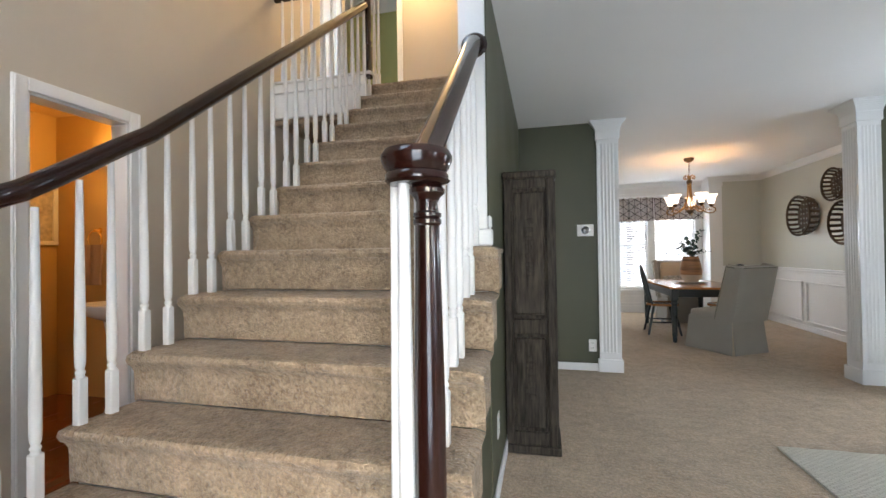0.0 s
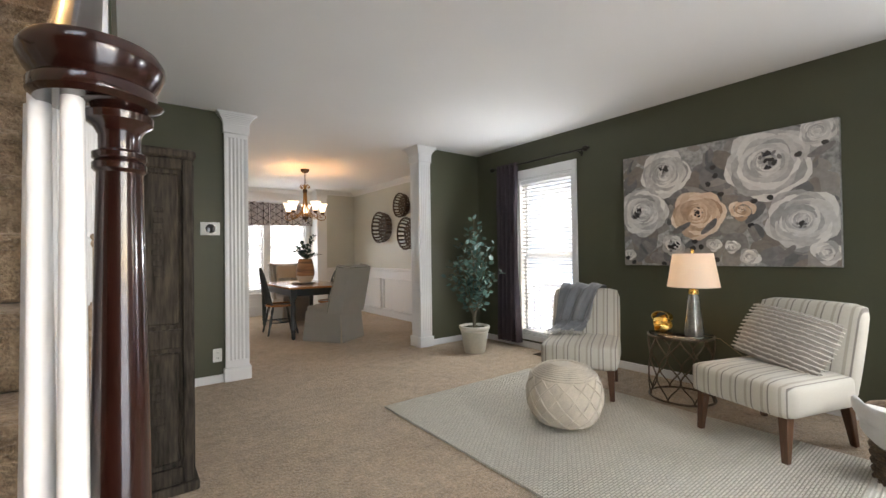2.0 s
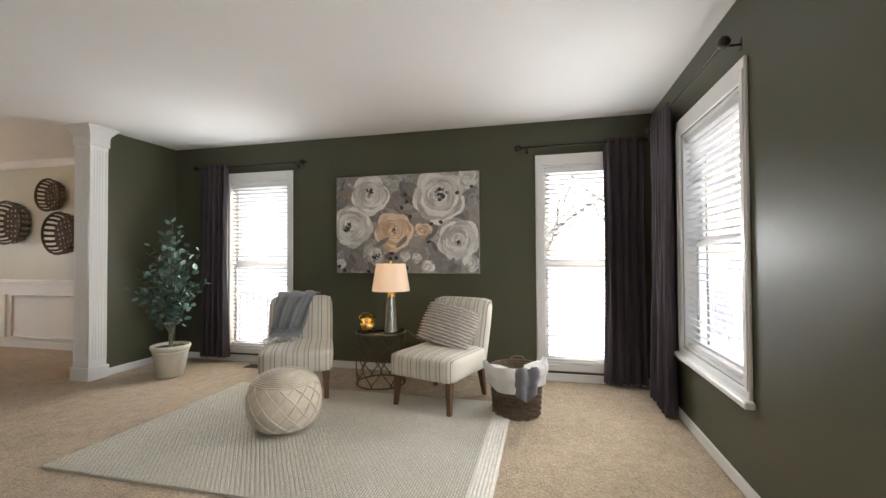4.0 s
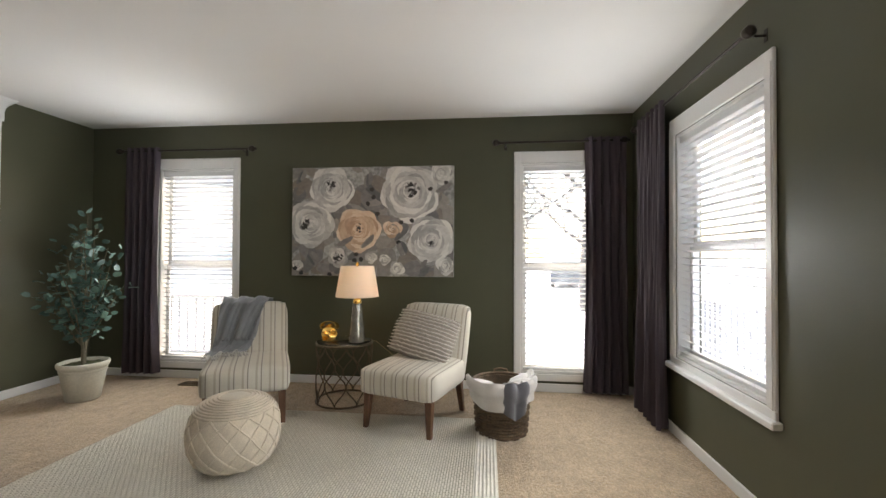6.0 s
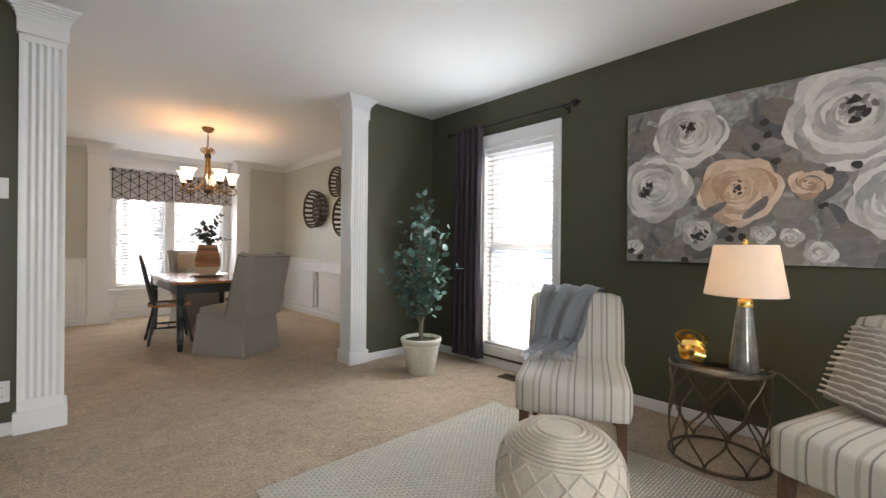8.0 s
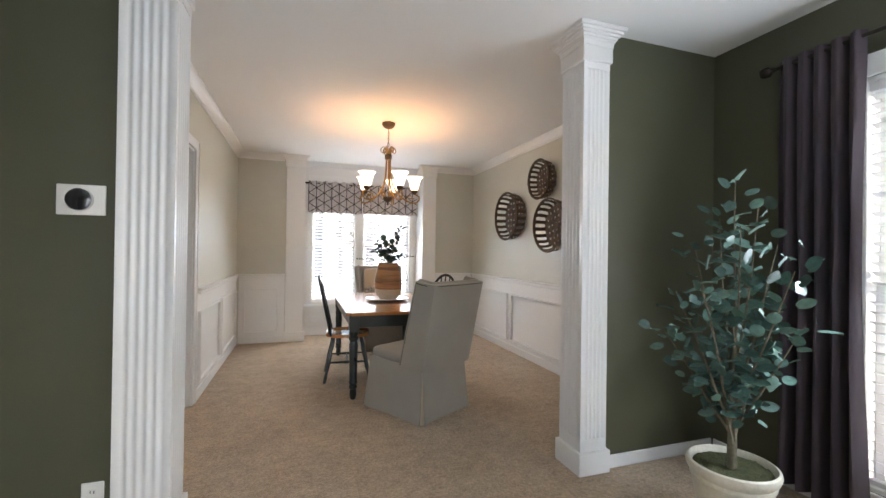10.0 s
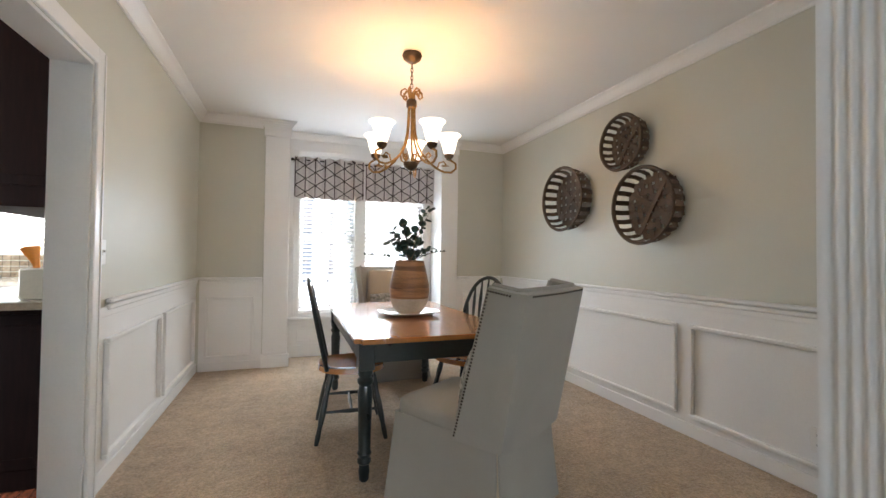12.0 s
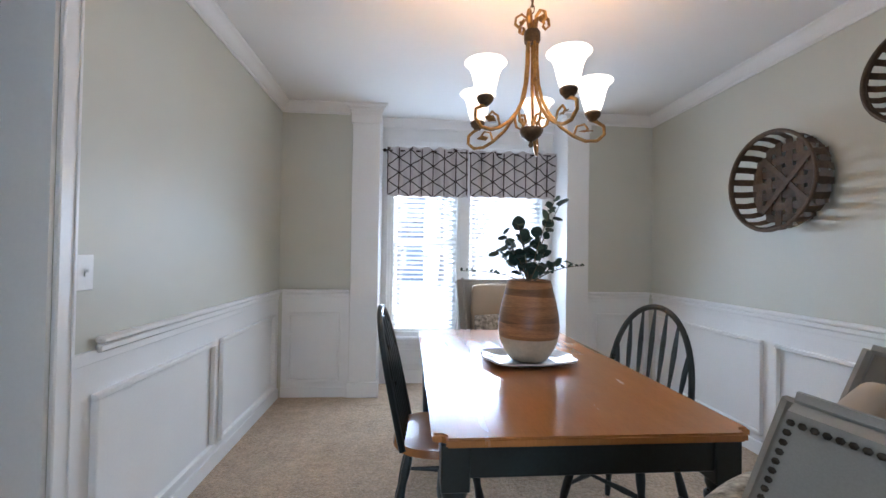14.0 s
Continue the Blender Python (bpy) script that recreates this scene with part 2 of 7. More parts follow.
def sheet(bm, nu, nv, f, thick=0.004):
    """A cloth or curved board: f(u, v) gives a point; it gets a second side along its normals."""
    p = [[Vector(f(i / nu, j / nv)) for j in range(nv + 1)] for i in range(nu + 1)]
    top = [[bm.verts.new(q) for q in row] for row in p]
    bot = []
    for i in range(nu + 1):
        row = []
        for j in range(nv + 1):
            du = p[min(i + 1, nu)][j] - p[max(i - 1, 0)][j]
            dv = p[i][min(j + 1, nv)] - p[i][max(j - 1, 0)]
            nrm = du.cross(dv)
            nrm = nrm.normalized() if nrm.length > 1e-9 else Vector((0, 0, 1))
            row.append(bm.verts.new(p[i][j] - nrm * thick))
        bot.append(row)
    for i in range(nu):
        for j in range(nv):
            bm.faces.new((top[i][j], top[i + 1][j], top[i + 1][j + 1], top[i][j + 1]))
            bm.faces.new((bot[i][j], bot[i][j + 1], bot[i + 1][j + 1], bot[i + 1][j]))
    for i in range(nu):
        bm.faces.new((top[i][0], bot[i][0], bot[i + 1][0], top[i + 1][0]))
        bm.faces.new((top[i][nv], top[i + 1][nv], bot[i + 1][nv], bot[i][nv]))
    for j in range(nv):
        bm.faces.new((top[0][j], top[0][j + 1], bot[0][j + 1], bot[0][j]))
        bm.faces.new((top[nu][j], bot[nu][j], bot[nu][j + 1], top[nu][j + 1]))


def mesh_of(name, bm, material, smooth=40):
    bmesh.ops.recalc_face_normals(bm, faces=bm.faces)
    me = bpy.data.meshes.new(name)
    bm.to_mesh(me)
    bm.free()
    if material:
        me.materials.append(material)
    if smooth:
        me.polygons.foreach_set("use_smooth", [True] * len(me.polygons))
        me.set_sharp_from_angle(angle=radians(smooth))
    return me


def part(name, bm, material, parent, label="", smooth=40):
    ob = new(name, mesh_of(name, bm, material, smooth))
    ob.parent = parent
    if label:
        ob["label"] = label
    return ob


def thing(name, m, label, category, group="", kind=""):
    e = new(name)
    e.empty_display_size = 0.05
    e.matrix_basis = m
    return tagged(e, label, category, group, kind)


def solid(name, bm, material, label, category, m=None, kind="", group="", smooth=40):
    ob = new(name, mesh_of(name, bm, material, smooth))
    if m is not None:
        ob.matrix_basis = m
    return tagged(ob, label, category, group, kind)


def structure(name, bm, material, label, category="", smooth=30):
    return solid(name, bm, material, label, category or name.split("_")[0], kind="structure", smooth=smooth)


def wall(name, axis, a0, a1, t0, t1, z0, z1, holes, material, label):
    """A wall along an axis from a0 to a1, t0 to t1 thick; holes are (from, to, sill, head) and go right through."""
    bm = bmesh.new()

    def blk(p, q, lo, hi):
        if q - p > 1e-4 and hi - lo > 1e-4:
            if axis == "x":
                box(bm, p, q, t0, t1, lo, hi)
            else:
                box(bm, t0, t1, p, q, lo, hi)
    at = a0
    for p, q, lo, hi in sorted(holes):
        blk(at, p, z0, z1)
        blk(p, q, z0, lo)
        blk(p, q, hi, z1)
        at = q
    blk(at, a1, z0, z1)
    return structure(name, bm, material, label, "wall", smooth=0)


# ---- plan: x east, y north ----
CEIL = 2.46
XE, YS, YN = 3.76, -0.735, 4.48        # living room faces
XW, DN, NICHE = 0.515, 8.41, 8.76      # dining room faces
XH, XS = -2.44, -0.13                  # hall wall, stair wall face
UP = 2.824                             # upper floor
RISE, RUN, NOSE1 = 0.2017, 0.242, 0.694

bm = bmesh.new()
box(bm, -0.14, XE + 0.14, YS - 0.14, NICHE + 0.1, -0.12, 0.0)
structure("floor", bm, M_CARPET, "tan cut-pile wall-to-wall carpet", "floor", 0)
bm = bmesh.new()
box(bm, -4.2, -0.142, YS - 0.14, 9.2, -0.12, -0.012)
structure("floor_hall", bm, M_REDWOOD, "red-brown polished hardwood hall floor", "floor", 0)
bm = bmesh.new()
box(bm, -0.13, XE + 0.14, YS - 0.14, NICHE + 0.1, CEIL, CEIL + 0.12)
structure("ceiling", bm, M_CEIL, "flat white painted ceiling", "ceiling", 0)

# living room
wall("wall_east", "y", YS - 0.14, 4.55, XE, XE + 0.16, 0, CEIL, [(-0.55, 0.232, 0.16, 2.035), (2.965, 3.745, 0.16, 2.035)], M_GREEN, "olive green painted wall with two tall windows")
wall("wall_south", "x", -4.2, XE, YS - 0.16, YS, 0, CEIL, [(-0.05, 0.95, 0.10, 2.1), (1.99, 2.92, 0.53, 2.02)], M_GREEN, "olive green painted wall with one window")
wall("wall_north", "x", XS, 0.63, YN, 4.552, 0, CEIL, [], M_GREEN, "olive green painted wall beside the opening")
wall("wall_north_2", "x", 2.94, XE, YN, 4.552, 0, CEIL, [], M_GREEN, "olive green painted wall behind the plant")
# dining room
wall("wall_dining_south", "x", XW, 0.63, 4.556, 4.62, 0, CEIL, [], M_BEIGE, "greige painted wall beside the opening")
wall("wall_dining_south_2", "x", 2.94, XE, 4.556, 4.62, 0, CEIL, [], M_BEIGE, "greige painted wall beside the opening")
wall("wall_dining_west", "y", 4.556, DN + 0.1, XW - 0.15, XW, 0, CEIL, [(5.27, 6.175, 0, 1.97)], M_BEIGE, "greige painted wall with a cased kitchen doorway")
wall("wall_dining_east", "y", 4.556, DN + 0.1, XE, XE + 0.16, 0, CEIL, [], M_BEIGE, "greige painted wall above white wainscot")
wall("wall_dining_north", "x", XW, 1.10, DN, DN + 0.1, 0, CEIL, [], M_BEIGE, "greige painted wall beside the window bay")
wall("wall_dining_north_2", "x", 3.16, XE, DN, DN + 0.1, 0, CEIL, [], M_BEIGE, "greige painted wall beside the window bay")
wall("wall_niche", "x", 1.2, 3.06, NICHE, NICHE + 0.14, 0, CEIL, [(1.42, 2.88, 0.46, 2.22)], M_WHITE, "white back wall of the window bay")
for nm, a, b in (("wall_niche_west", 1.10, 1.33), ("wall_niche_east", 2.96, 3.16)):
    bm = bmesh.new()
    box(bm, a, b, DN, NICHE + 0.1, 0, CEIL)
    structure(nm, bm, M_WHITE, "white painted side of the window bay", "wall", 0)
# stair hall, two storeys
wall("wall_hall_west", "y", YS - 0.16, 4.6, XH - 0.12, XH, -0.012, 5.2, [(1.66, 2.20, -0.012, 2.04)], M_HALL, "tall warm beige wall with a cased doorway")
# the opening here is added, out of view, for the foyer lamp
wall("wall_hall_south", "x", -4.2, XS, YS - 0.16, YS - 0.004, CEIL, 5.2, [(-1.95, -0.65, 3.05, 4.45)], M_HALL, "warm beige wall above the entry with an added unseen window")
wall("wall_stair", "y", 1.97, 6.2, XS - 0.125, XS - 0.004, 0, 5.2, [], M_WHITE, "white painted end of the stair wall")
wall("wall_stair_living", "y", 1.975, YN, XS - 0.002, XS + 0.004, 0, CEIL, [], M_GREEN, "olive green face of the stair wall")
wall("wall_upper_east", "y", YS, 1.97, XS, XS + 0.1, CEIL + 0.12, 5.2, [], M_HALL, "beige wall above the living room")
wall("wall_under_stair", "x", XH, XS - 0.12, 4.46, 4.56, -0.012, CEIL, [], M_HALL, "beige wall at the end of the hall")
bm = bmesh.new()
box(bm, -4.2, -1.53, 3.70, 9.0, CEIL, UP)
box(bm, -1.53, XS - 0.127, 3.88, 9.0, CEIL, UP)
structure("floor_upper", bm, M_CARPET_DIM, "carpeted upper landing", "floor", 0)
wall("wall_upper_north", "x", -4.2, XS - 0.127, 4.95, 5.05, UP, 5.2, [(-2.35, -1.60, UP, UP + 2.05)], M_HALL, "warm beige upper hall wall with a doorway")
wall("wall_upper_room", "x", -4.2, XS - 0.127, 6.6, 6.7, UP, 5.2, [], M_LIME, "pale lime wall of the upper room")
bm = bmesh.new()
box(bm, -4.2, XS + 0.1, YS - 0.16, 6.7, 5.2, 5.3)
structure("ceiling_upper", bm, M_CEIL, "white ceiling above the stairwell", "ceiling", 0)
wall("wall_upper_west", "y", 4.6, 6.7, -4.2, -4.1, UP, 5.2, [], M_HALL, "beige upper hall end wall")
# powder room
wall("wall_powder_west", "y", 1.2, 3.0, -4.2, -4.1, -0.012, CEIL, [], M_GOLD_WALL, "golden yellow powder room wall")
wall("wall_powder_north", "x", -4.1, XH - 0.12, 2.9, 3.0, -0.012, CEIL, [], M_GOLD_WALL, "golden yellow powder room wall with a towel ring")
wall("wall_powder_south", "x", -4.1, XH - 0.12, 1.1, 1.2, -0.012, CEIL, [], M_GOLD_WALL, "golden yellow powder room wall")
bm = bmesh.new()
box(bm, -4.2, XH - 0.12, 1.1, 3.0, 2.44, 2.455)
structure("ceiling_powder", bm, M_GOLD_WALL, "golden powder room ceiling", "ceiling", 0)
# kitchen
wall("wall_kitchen_north", "x", -4.2, XW - 0.15, 8.41, 8.55, -0.012, CEIL, [(-1.5, -0.45, 1.1, 2.05)], M_BEIGE, "greige kitchen wall with a window")
# the west window is out of view, added as an opening for the kitchen fill
wall("wall_kitchen_west", "y", 4.56, 8.55, -4.24, -4.1, -0.012, CEIL, [(4.95, 6.65, 0.4, 2.1)], M_BEIGE, "greige kitchen wall with a window")
bm = bmesh.new()
box(bm, -4.2, -0.25, 4.56, 9.0, CEIL - 0.012, CEIL - 0.002)
box(bm, -0.25, XW - 0.15, 4.62, 9.0, CEIL - 0.012, CEIL - 0.002)
structure("ceiling_kitchen", bm, M_CEIL, "white kitchen ceiling", "ceiling", 0)
bm = bmesh.new()
box(bm, -0.14, XW - 0.1, 4.64, 8.5, 0.0, 0.006)
structure("floor_kitchen", bm, M_REDWOOD, "red-brown hardwood kitchen floor", "floor", 0)
bm = bmesh.new()
box(bm, -600, 600, -600, 600, -0.75, -0.5)
structure("ground", bm, M_SNOW, "snow-covered flat ground outdoors", "ground", 0)

# ---- stairs ----
def step_part(parent, n, x0, x1, last):
    """One carpeted step: riser, tread and rolled nosing, with a lumpy pile."""
    bm = bmesh.new()
    y, z = NOSE1 + RUN * (n - 1), RISE * n
    prof = [(y + 0.030, z - RISE + 0.004), (y + 0.026, z - 0.075), (y + 0.014, z - 0.052), (y - 0.002, z - 0.040), (y - 0.010, z - 0.022), (y - 0.004, z - 0.006), (y + 0.014, z), (y + 0.07, z + 0.001), (y + 0.13, z), (y + RUN + 0.03, z)]
    nx = 44

    def f(u, v):
        k = v * (len(prof) - 1)
        i = min(int(k), len(prof) - 2)
        py, pz = [prof[i][c] + (prof[i + 1][c] - prof[i][c]) * (k - i) for c in (0, 1)]
        e = min(u, 1 - u) * (x1 - x0)
        r = max(0.0, 1 - e / 0.03)
        x = x0 + (x1 - x0) * u
        w = noise.noise(Vector((x * 28, py * 28, pz * 28))) * 0.005
        return (x, py + r * r * 0.012 - w * 0.6, pz - r * r * 0.014 + w * 0.6)
    sheet(bm, nx, 27, f, 0.02)
    box(bm, x0 + 0.012, x1 - 0.012, y + 0.05, y + RUN + 0.03, max(0.0, z - RISE) + 0.001 if n > 1 else 0.002, z - 0.021)
    part("step", bm, M_CARPET_DIM, parent, "" if n > 1 else "carpeted bottom step")


BAL = [(0.0165, 0.0), (0.0165, 0.16), (0.012, 0.172), (0.0155, 0.182), (0.011, 0.192), (0.0145, 0.202), (0.0165, 0.22), (0.017, 0.30), (0.0105, 0.86)]


def baluster_mesh(height):
    bm = bmesh.new()
    box(bm, -0.0165, 0.0165, -0.0165, 0.0165, 0, 0.165, 0.004)
    pr = [(r, z if z < 0.25 else 0.22 + (z - 0.22) * (height - 0.22) / 0.64) for r, z in BAL[2:]]
    lathe(bm, [(0.015, 0.163)] + pr, 12)
    return mesh_of("baluster", bm, M_WHITE)


stairs = thing("staircase", pose(0, 0, 0), "tan carpeted stairs with white balusters and mahogany handrails", "staircase")
SX0, SX1 = -1.52, -0.08
for n in range(1, 15):
    step_part(stairs, n, SX0 if n > 1 else SX0 - 0.06, SX1 if n <= 6 else XS - 0.127, n == 14)
bm = bmesh.new()
prism(bm, [(NOSE1 + 0.08, 0.003), (NOSE1 + RUN * 13 + 0.05, RISE * 13 - 0.03), (4.4, RISE * 13 - 0.03), (4.4, 0.003)], "x", SX0 + 0.02, SX0 + 0.08)
part("stringer", bm, M_WHITE, stairs, "white painted stair skirt")
bm = bmesh.new()
prism(bm, [(NOSE1 + 0.09, 0.003), (NOSE1 + RUN * 5 + 0.03, RISE * 5 - 0.03), (1.968, RISE * 5 - 0.03), (1.968, 0.003)], "x", XS - 0.07, XS)
part("side_panel", bm, M_GREEN, stairs, "olive green panel below the open steps")


def rail_z(y, side=0):
    return 1.53 + 0.80 * (y - 1.206) if side else 1.768 + 0.825 * (y - 1.58)


bal_meshes = {}


def baluster(x, y, base, top):
    h = round(top - base, 3)
    if h not in bal_meshes:
        bal_meshes[h] = baluster_mesh(h)
    ob = new("baluster", bal_meshes[h])
    ob.parent = stairs
    ob.location = (x, y, base)


LX, RX = -1.46, -0.185
for n in range(2, 15):
    for k in (0.035, 0.145):
        y = NOSE1 + RUN * (n - 1) + k
        baluster(LX, y, RISE * n - 0.003, rail_z(y) - 0.01)
for n in range(2, 7):
    for k in (0.035, 0.145):
        y = NOSE1 + RUN * (n - 1) + k
        if y < 1.95:
            baluster(RX, y, RISE * n - 0.003, rail_z(y, 1) - 0.01)
for bx_, by_ in ((-0.169, 0.875), (-0.137, 0.832)):
    baluster(bx_, by_, RISE - 0.003, 1.32)
for dx, dy in ((-0.06, 0.0), (-0.12, 0.06), (0.0, 0.02)):
    baluster(LX + dx, 0.86 + dy, RISE - 0.003, 1.33)


def rail(name, pts, parent, label=""):
    bm = bmesh.new()
    tube(bm, pts, 0.038, 14, flat=0.92)
    part(name, bm, M_MAHOG, parent, label)


path = [(-0.12, 0.86, 1.348), (-0.128, 0.91, 1.348), (-0.138, 0.96, 1.358), (-0.15, 1.01, 1.382)]
path += [(-0.16 - 0.02 * k / 8, 1.07 + 0.11 * k, rail_z(1.07 + 0.11 * k, 1)) for k in range(9)]
rail("handrail", path, stairs, "polished mahogany handrail ending at a wall rosette")
bm = bmesh.new()
lathe(bm, [(0.0, -0.02), (0.055, -0.02), (0.062, -0.008), (0.05, 0.004), (0.0, 0.006)], 24)
bmesh.ops.rotate(bm, verts=bm.verts, matrix=Euler((radians(90), 0, 0)).to_matrix())
bmesh.ops.translate(bm, verts=bm.verts, vec=(-0.182, 1.964, rail_z(1.95, 1)))
part("rosette", bm, M_MAHOG, stairs, "round mahogany rosette")
left = [(LX - 0.70, 0.84, 1.335), (LX - 0.45, 0.845, 1.335), (LX - 0.25, 0.86, 1.335), (LX - 0.12, 0.90, 1.337), (LX - 0.04, 0.97, 1.352), (LX - 0.01, 1.05, 1.395), (LX, 1.14, 1.455), (LX, 1.25, 1.53), (LX, 1.36, 1.607)]
left += [(LX, 1.48 + 0.12 * k, rail_z(1.48 + 0.12 * k)) for k in range(19)]
rail("handrail", left, stairs, "polished mahogany handrail curving level at the foot")
bm = bmesh.new()
lathe(bm, [(0.029, RISE), (0.036, RISE + 0.02), (0.036, RISE + 0.16), (0.028, RISE + 0.18), (0.033, RISE + 0.2), (0.030, 0.5), (0.029, 0.9), (0.0225, 1.232), (0.0265, 1.236), (0.0265, 1.243), (0.0235, 1.246), (0.0265, 1.249), (0.0265, 1.255),
           (0.0205, 1.259), (0.0205, 1.276), (0.025, 1.285), (0.033, 1.292), (0.0335, 1.300), (0.027, 1.306), (0.040, 1.311), (0.044, 1.315)], 28, -0.096, 0.844)
part("newel", bm, M_MAHOG, stairs, "turned polished mahogany newel post")
bm = bmesh.new()
lathe(bm, [(0.0, 1.311), (0.054, 1.311), (0.060, 1.317), (0.060, 1.328), (0.056, 1.333), (0.062, 1.342), (0.068, 1.356), (0.068, 1.364), (0.062, 1.374), (0.045, 1.378), (0.0, 1.378)], 36, -0.118, 0.852)
part("newel_cap", bm, M_MAHOG, stairs, "round polished mahogany volute cap")

# upper landing
landing = thing("landing_balustrade", pose(0, 0, 0), "white balusters under a mahogany rail on the upper landing", "balustrade")
bm = bmesh.new()
box(bm, XH, SX0 + 0.06, 3.66, 3.698, CEIL + 0.05, UP + 0.02, 0.004)
box(bm, XH, SX0 + 0.12, 3.64, 3.74, UP + 0.02, UP + 0.045, 0.006)
box(bm, XH, SX0 + 0.06, 3.645, 3.67, UP - 0.075, UP - 0.055, 0.004)
part("fascia", bm, M_WHITE, landing, "white panelled fascia board")
ubm = baluster_mesh(0.83)
k = XH + 0.10
while k < SX0:
    ob = new("baluster", ubm)
    ob.parent = landing
    ob.location = (k, 3.69, UP + 0.04)
    k += 0.105
bm = bmesh.new()
tube(bm, [(XH + 0.02, 3.69, UP + 0.88), (SX0 + 0.05, 3.69, UP + 0.88)], 0.036, 12)
part("handrail", bm, M_MAHOG, landing, "polished mahogany handrail")
bm = bmesh.new()
lathe(bm, [(0.04, UP), (0.04, UP + 0.28), (0.028, UP + 0.3), (0.036, UP + 0.33), (0.026, UP + 0.36), (0.034, UP + 0.5), (0.024, UP + 0.9), (0.03, UP + 0.95), (0.045, UP + 1.02), (0.0, UP + 1.06)], 20, SX0 + 0.07, 3.70)
part("newel", bm, M_MAHOG, landing, "turned mahogany newel")


# ---- trim ----
def molding(name, bm, label):
    return structure(name, bm, M_WHITE, label, "trim")


def strip(bm, axis, a, b, face, out, z0, z1, bevel=0.003):
    """A board along a wall; out is +1 or -1, the way it stands off the face, times its thickness."""
    lo, hi = min(face, face + out), max(face, face + out)
    if axis == "x":
        box(bm, a, b, lo, hi, z0, z1, bevel)
    else:
        box(bm, lo, hi, a, b, z0, z1, bevel)


def base(name, axis, a, b, face, sgn, h=0.075, t=0.013):
    bm = bmesh.new()
    strip(bm, axis, a, b, face + 0.001 * sgn, sgn * t, 0.001, h, 0.004)
    molding(name, bm, "white painted baseboard")


base("baseboard_east", "y", YS + 0.014, 4.46, XE, -1)
base("baseboard_south", "x", 0.62, XE, YS, 1)
base("baseboard_north", "x", XS + 0.02, 0.615, YN, -1)
base("baseboard_north_2", "x", 2.955, XE - 0.014, YN, -1)
base("baseboard_stair", "y", 0.82, YN - 0.014, XS + 0.004, 1)


def pilaster(x0, x1, jamb):
    """A fluted pilaster that wraps the end of the partition; jamb: +1 if the opening lies east of it."""
    p = thing("pilaster", pose(0, 0, 0), "white fluted wooden pilaster framing the dining opening", "pilaster", "pilasters of the opening", "structure")
    y0, y1 = 4.452, 4.648
    flutes = 5

    def side(a, b, n):
        pts, w = [], 0.012
        for i in range(n):
            c = a + (b - a) * (i + 0.75) / (n + 0.5)
            s = 1 if b > a else -1
            pts += [(c - s * w, 0.0), (c - s * w * 0.6, 0.005), (c, 0.007), (c + s * w * 0.6, 0.005), (c + s * w, 0.0)]
        return pts
    poly = [(x0, y0)] + [(x, y0 + d) for x, d in side(x0 + 0.012, x1 - 0.012, flutes)] + [(x1, y0)]
    if jamb > 0:
        poly += [(x1 - d, y) for y, d in side(y0 + 0.012, y1 - 0.012, flutes)]
    poly += [(x1, y1), (x0, y1)]
    if jamb < 0:
        poly += [(x0 + d, y) for y, d in side(y1 - 0.012, y0 + 0.012, flutes)]
    bm = bmesh.new()
    prism(bm, poly, "z", 0.19, 2.235)
    part("shaft", bm, M_WHITE, p, smooth=50)
    bm = bmesh.new()
    box(bm, x0 + 0.0005, x1 - 0.0005, y0 + 0.0005, y1 - 0.0005, 0.11, 0.19)
    box(bm, x0 - 0.016, x1 + 0.016, y0 - 0.018, y1 + 0.018, 0.0015, 0.125, 0.006, 2)
    part("plinth", bm, M_WHITE, p)
    bm = bmesh.new()
    box(bm, x0 - 0.001, x1 + 0.001, y0 - 0.001, y1 + 0.001, 2.235, 2.29)
    box(bm, x0 - 0.012, x1 + 0.012, y0 - 0.014, y1 + 0.014, 2.275, 2.36, 0.004)
    for i in range(7):
        q = 0.014 + 0.05 * (1 - math.cos(i / 6 * math.pi / 2))
        box(bm, x0 - q, x1 + q, y0 - q, y1 + q, 2.36 + i * 0.0135, 2.36 + (i + 1) * 0.0135)
    box(bm, x0 - 0.068, x1 + 0.068, y0 - 0.068, y1 + 0.068, 2.4545, 2.4595)
    part("capital", bm, M_WHITE, p)


pilaster(0.63, 0.83, 1)
pilaster(2.765, 2.935, -1)


def crown(bm, axis, a, b, face, sgn):
    pr = [(0.0, -0.001), (0.075, -0.001), (0.072, -0.012), (0.055, -0.020), (0.040, -0.040), (0.026, -0.060), (0.012, -0.068), (0.010, -0.085), (0.0, -0.085)]
    prism(bm, [(face + sgn * (0.001 + u), CEIL + w) for u, w in pr], "x" if axis == "x" else "y", a, b)


for nm, ax, a, b, fc, sg in (("crown_west", "y", 4.62, DN, XW, 1), ("crown_east", "y", 4.62, DN, XE, -1), ("crown_north", "x", XW, 1.075, DN, -1), ("crown_north_2", "x", 3.185, XE, DN, -1), ("crown_niche", "x", 1.33, 2.96, NICHE, -1)):
    bm = bmesh.new()
    crown(bm, ax, a, b, fc, sg)
    molding("trim_" + nm, bm, "white painted crown moulding")

RAIL_Z = 0.885


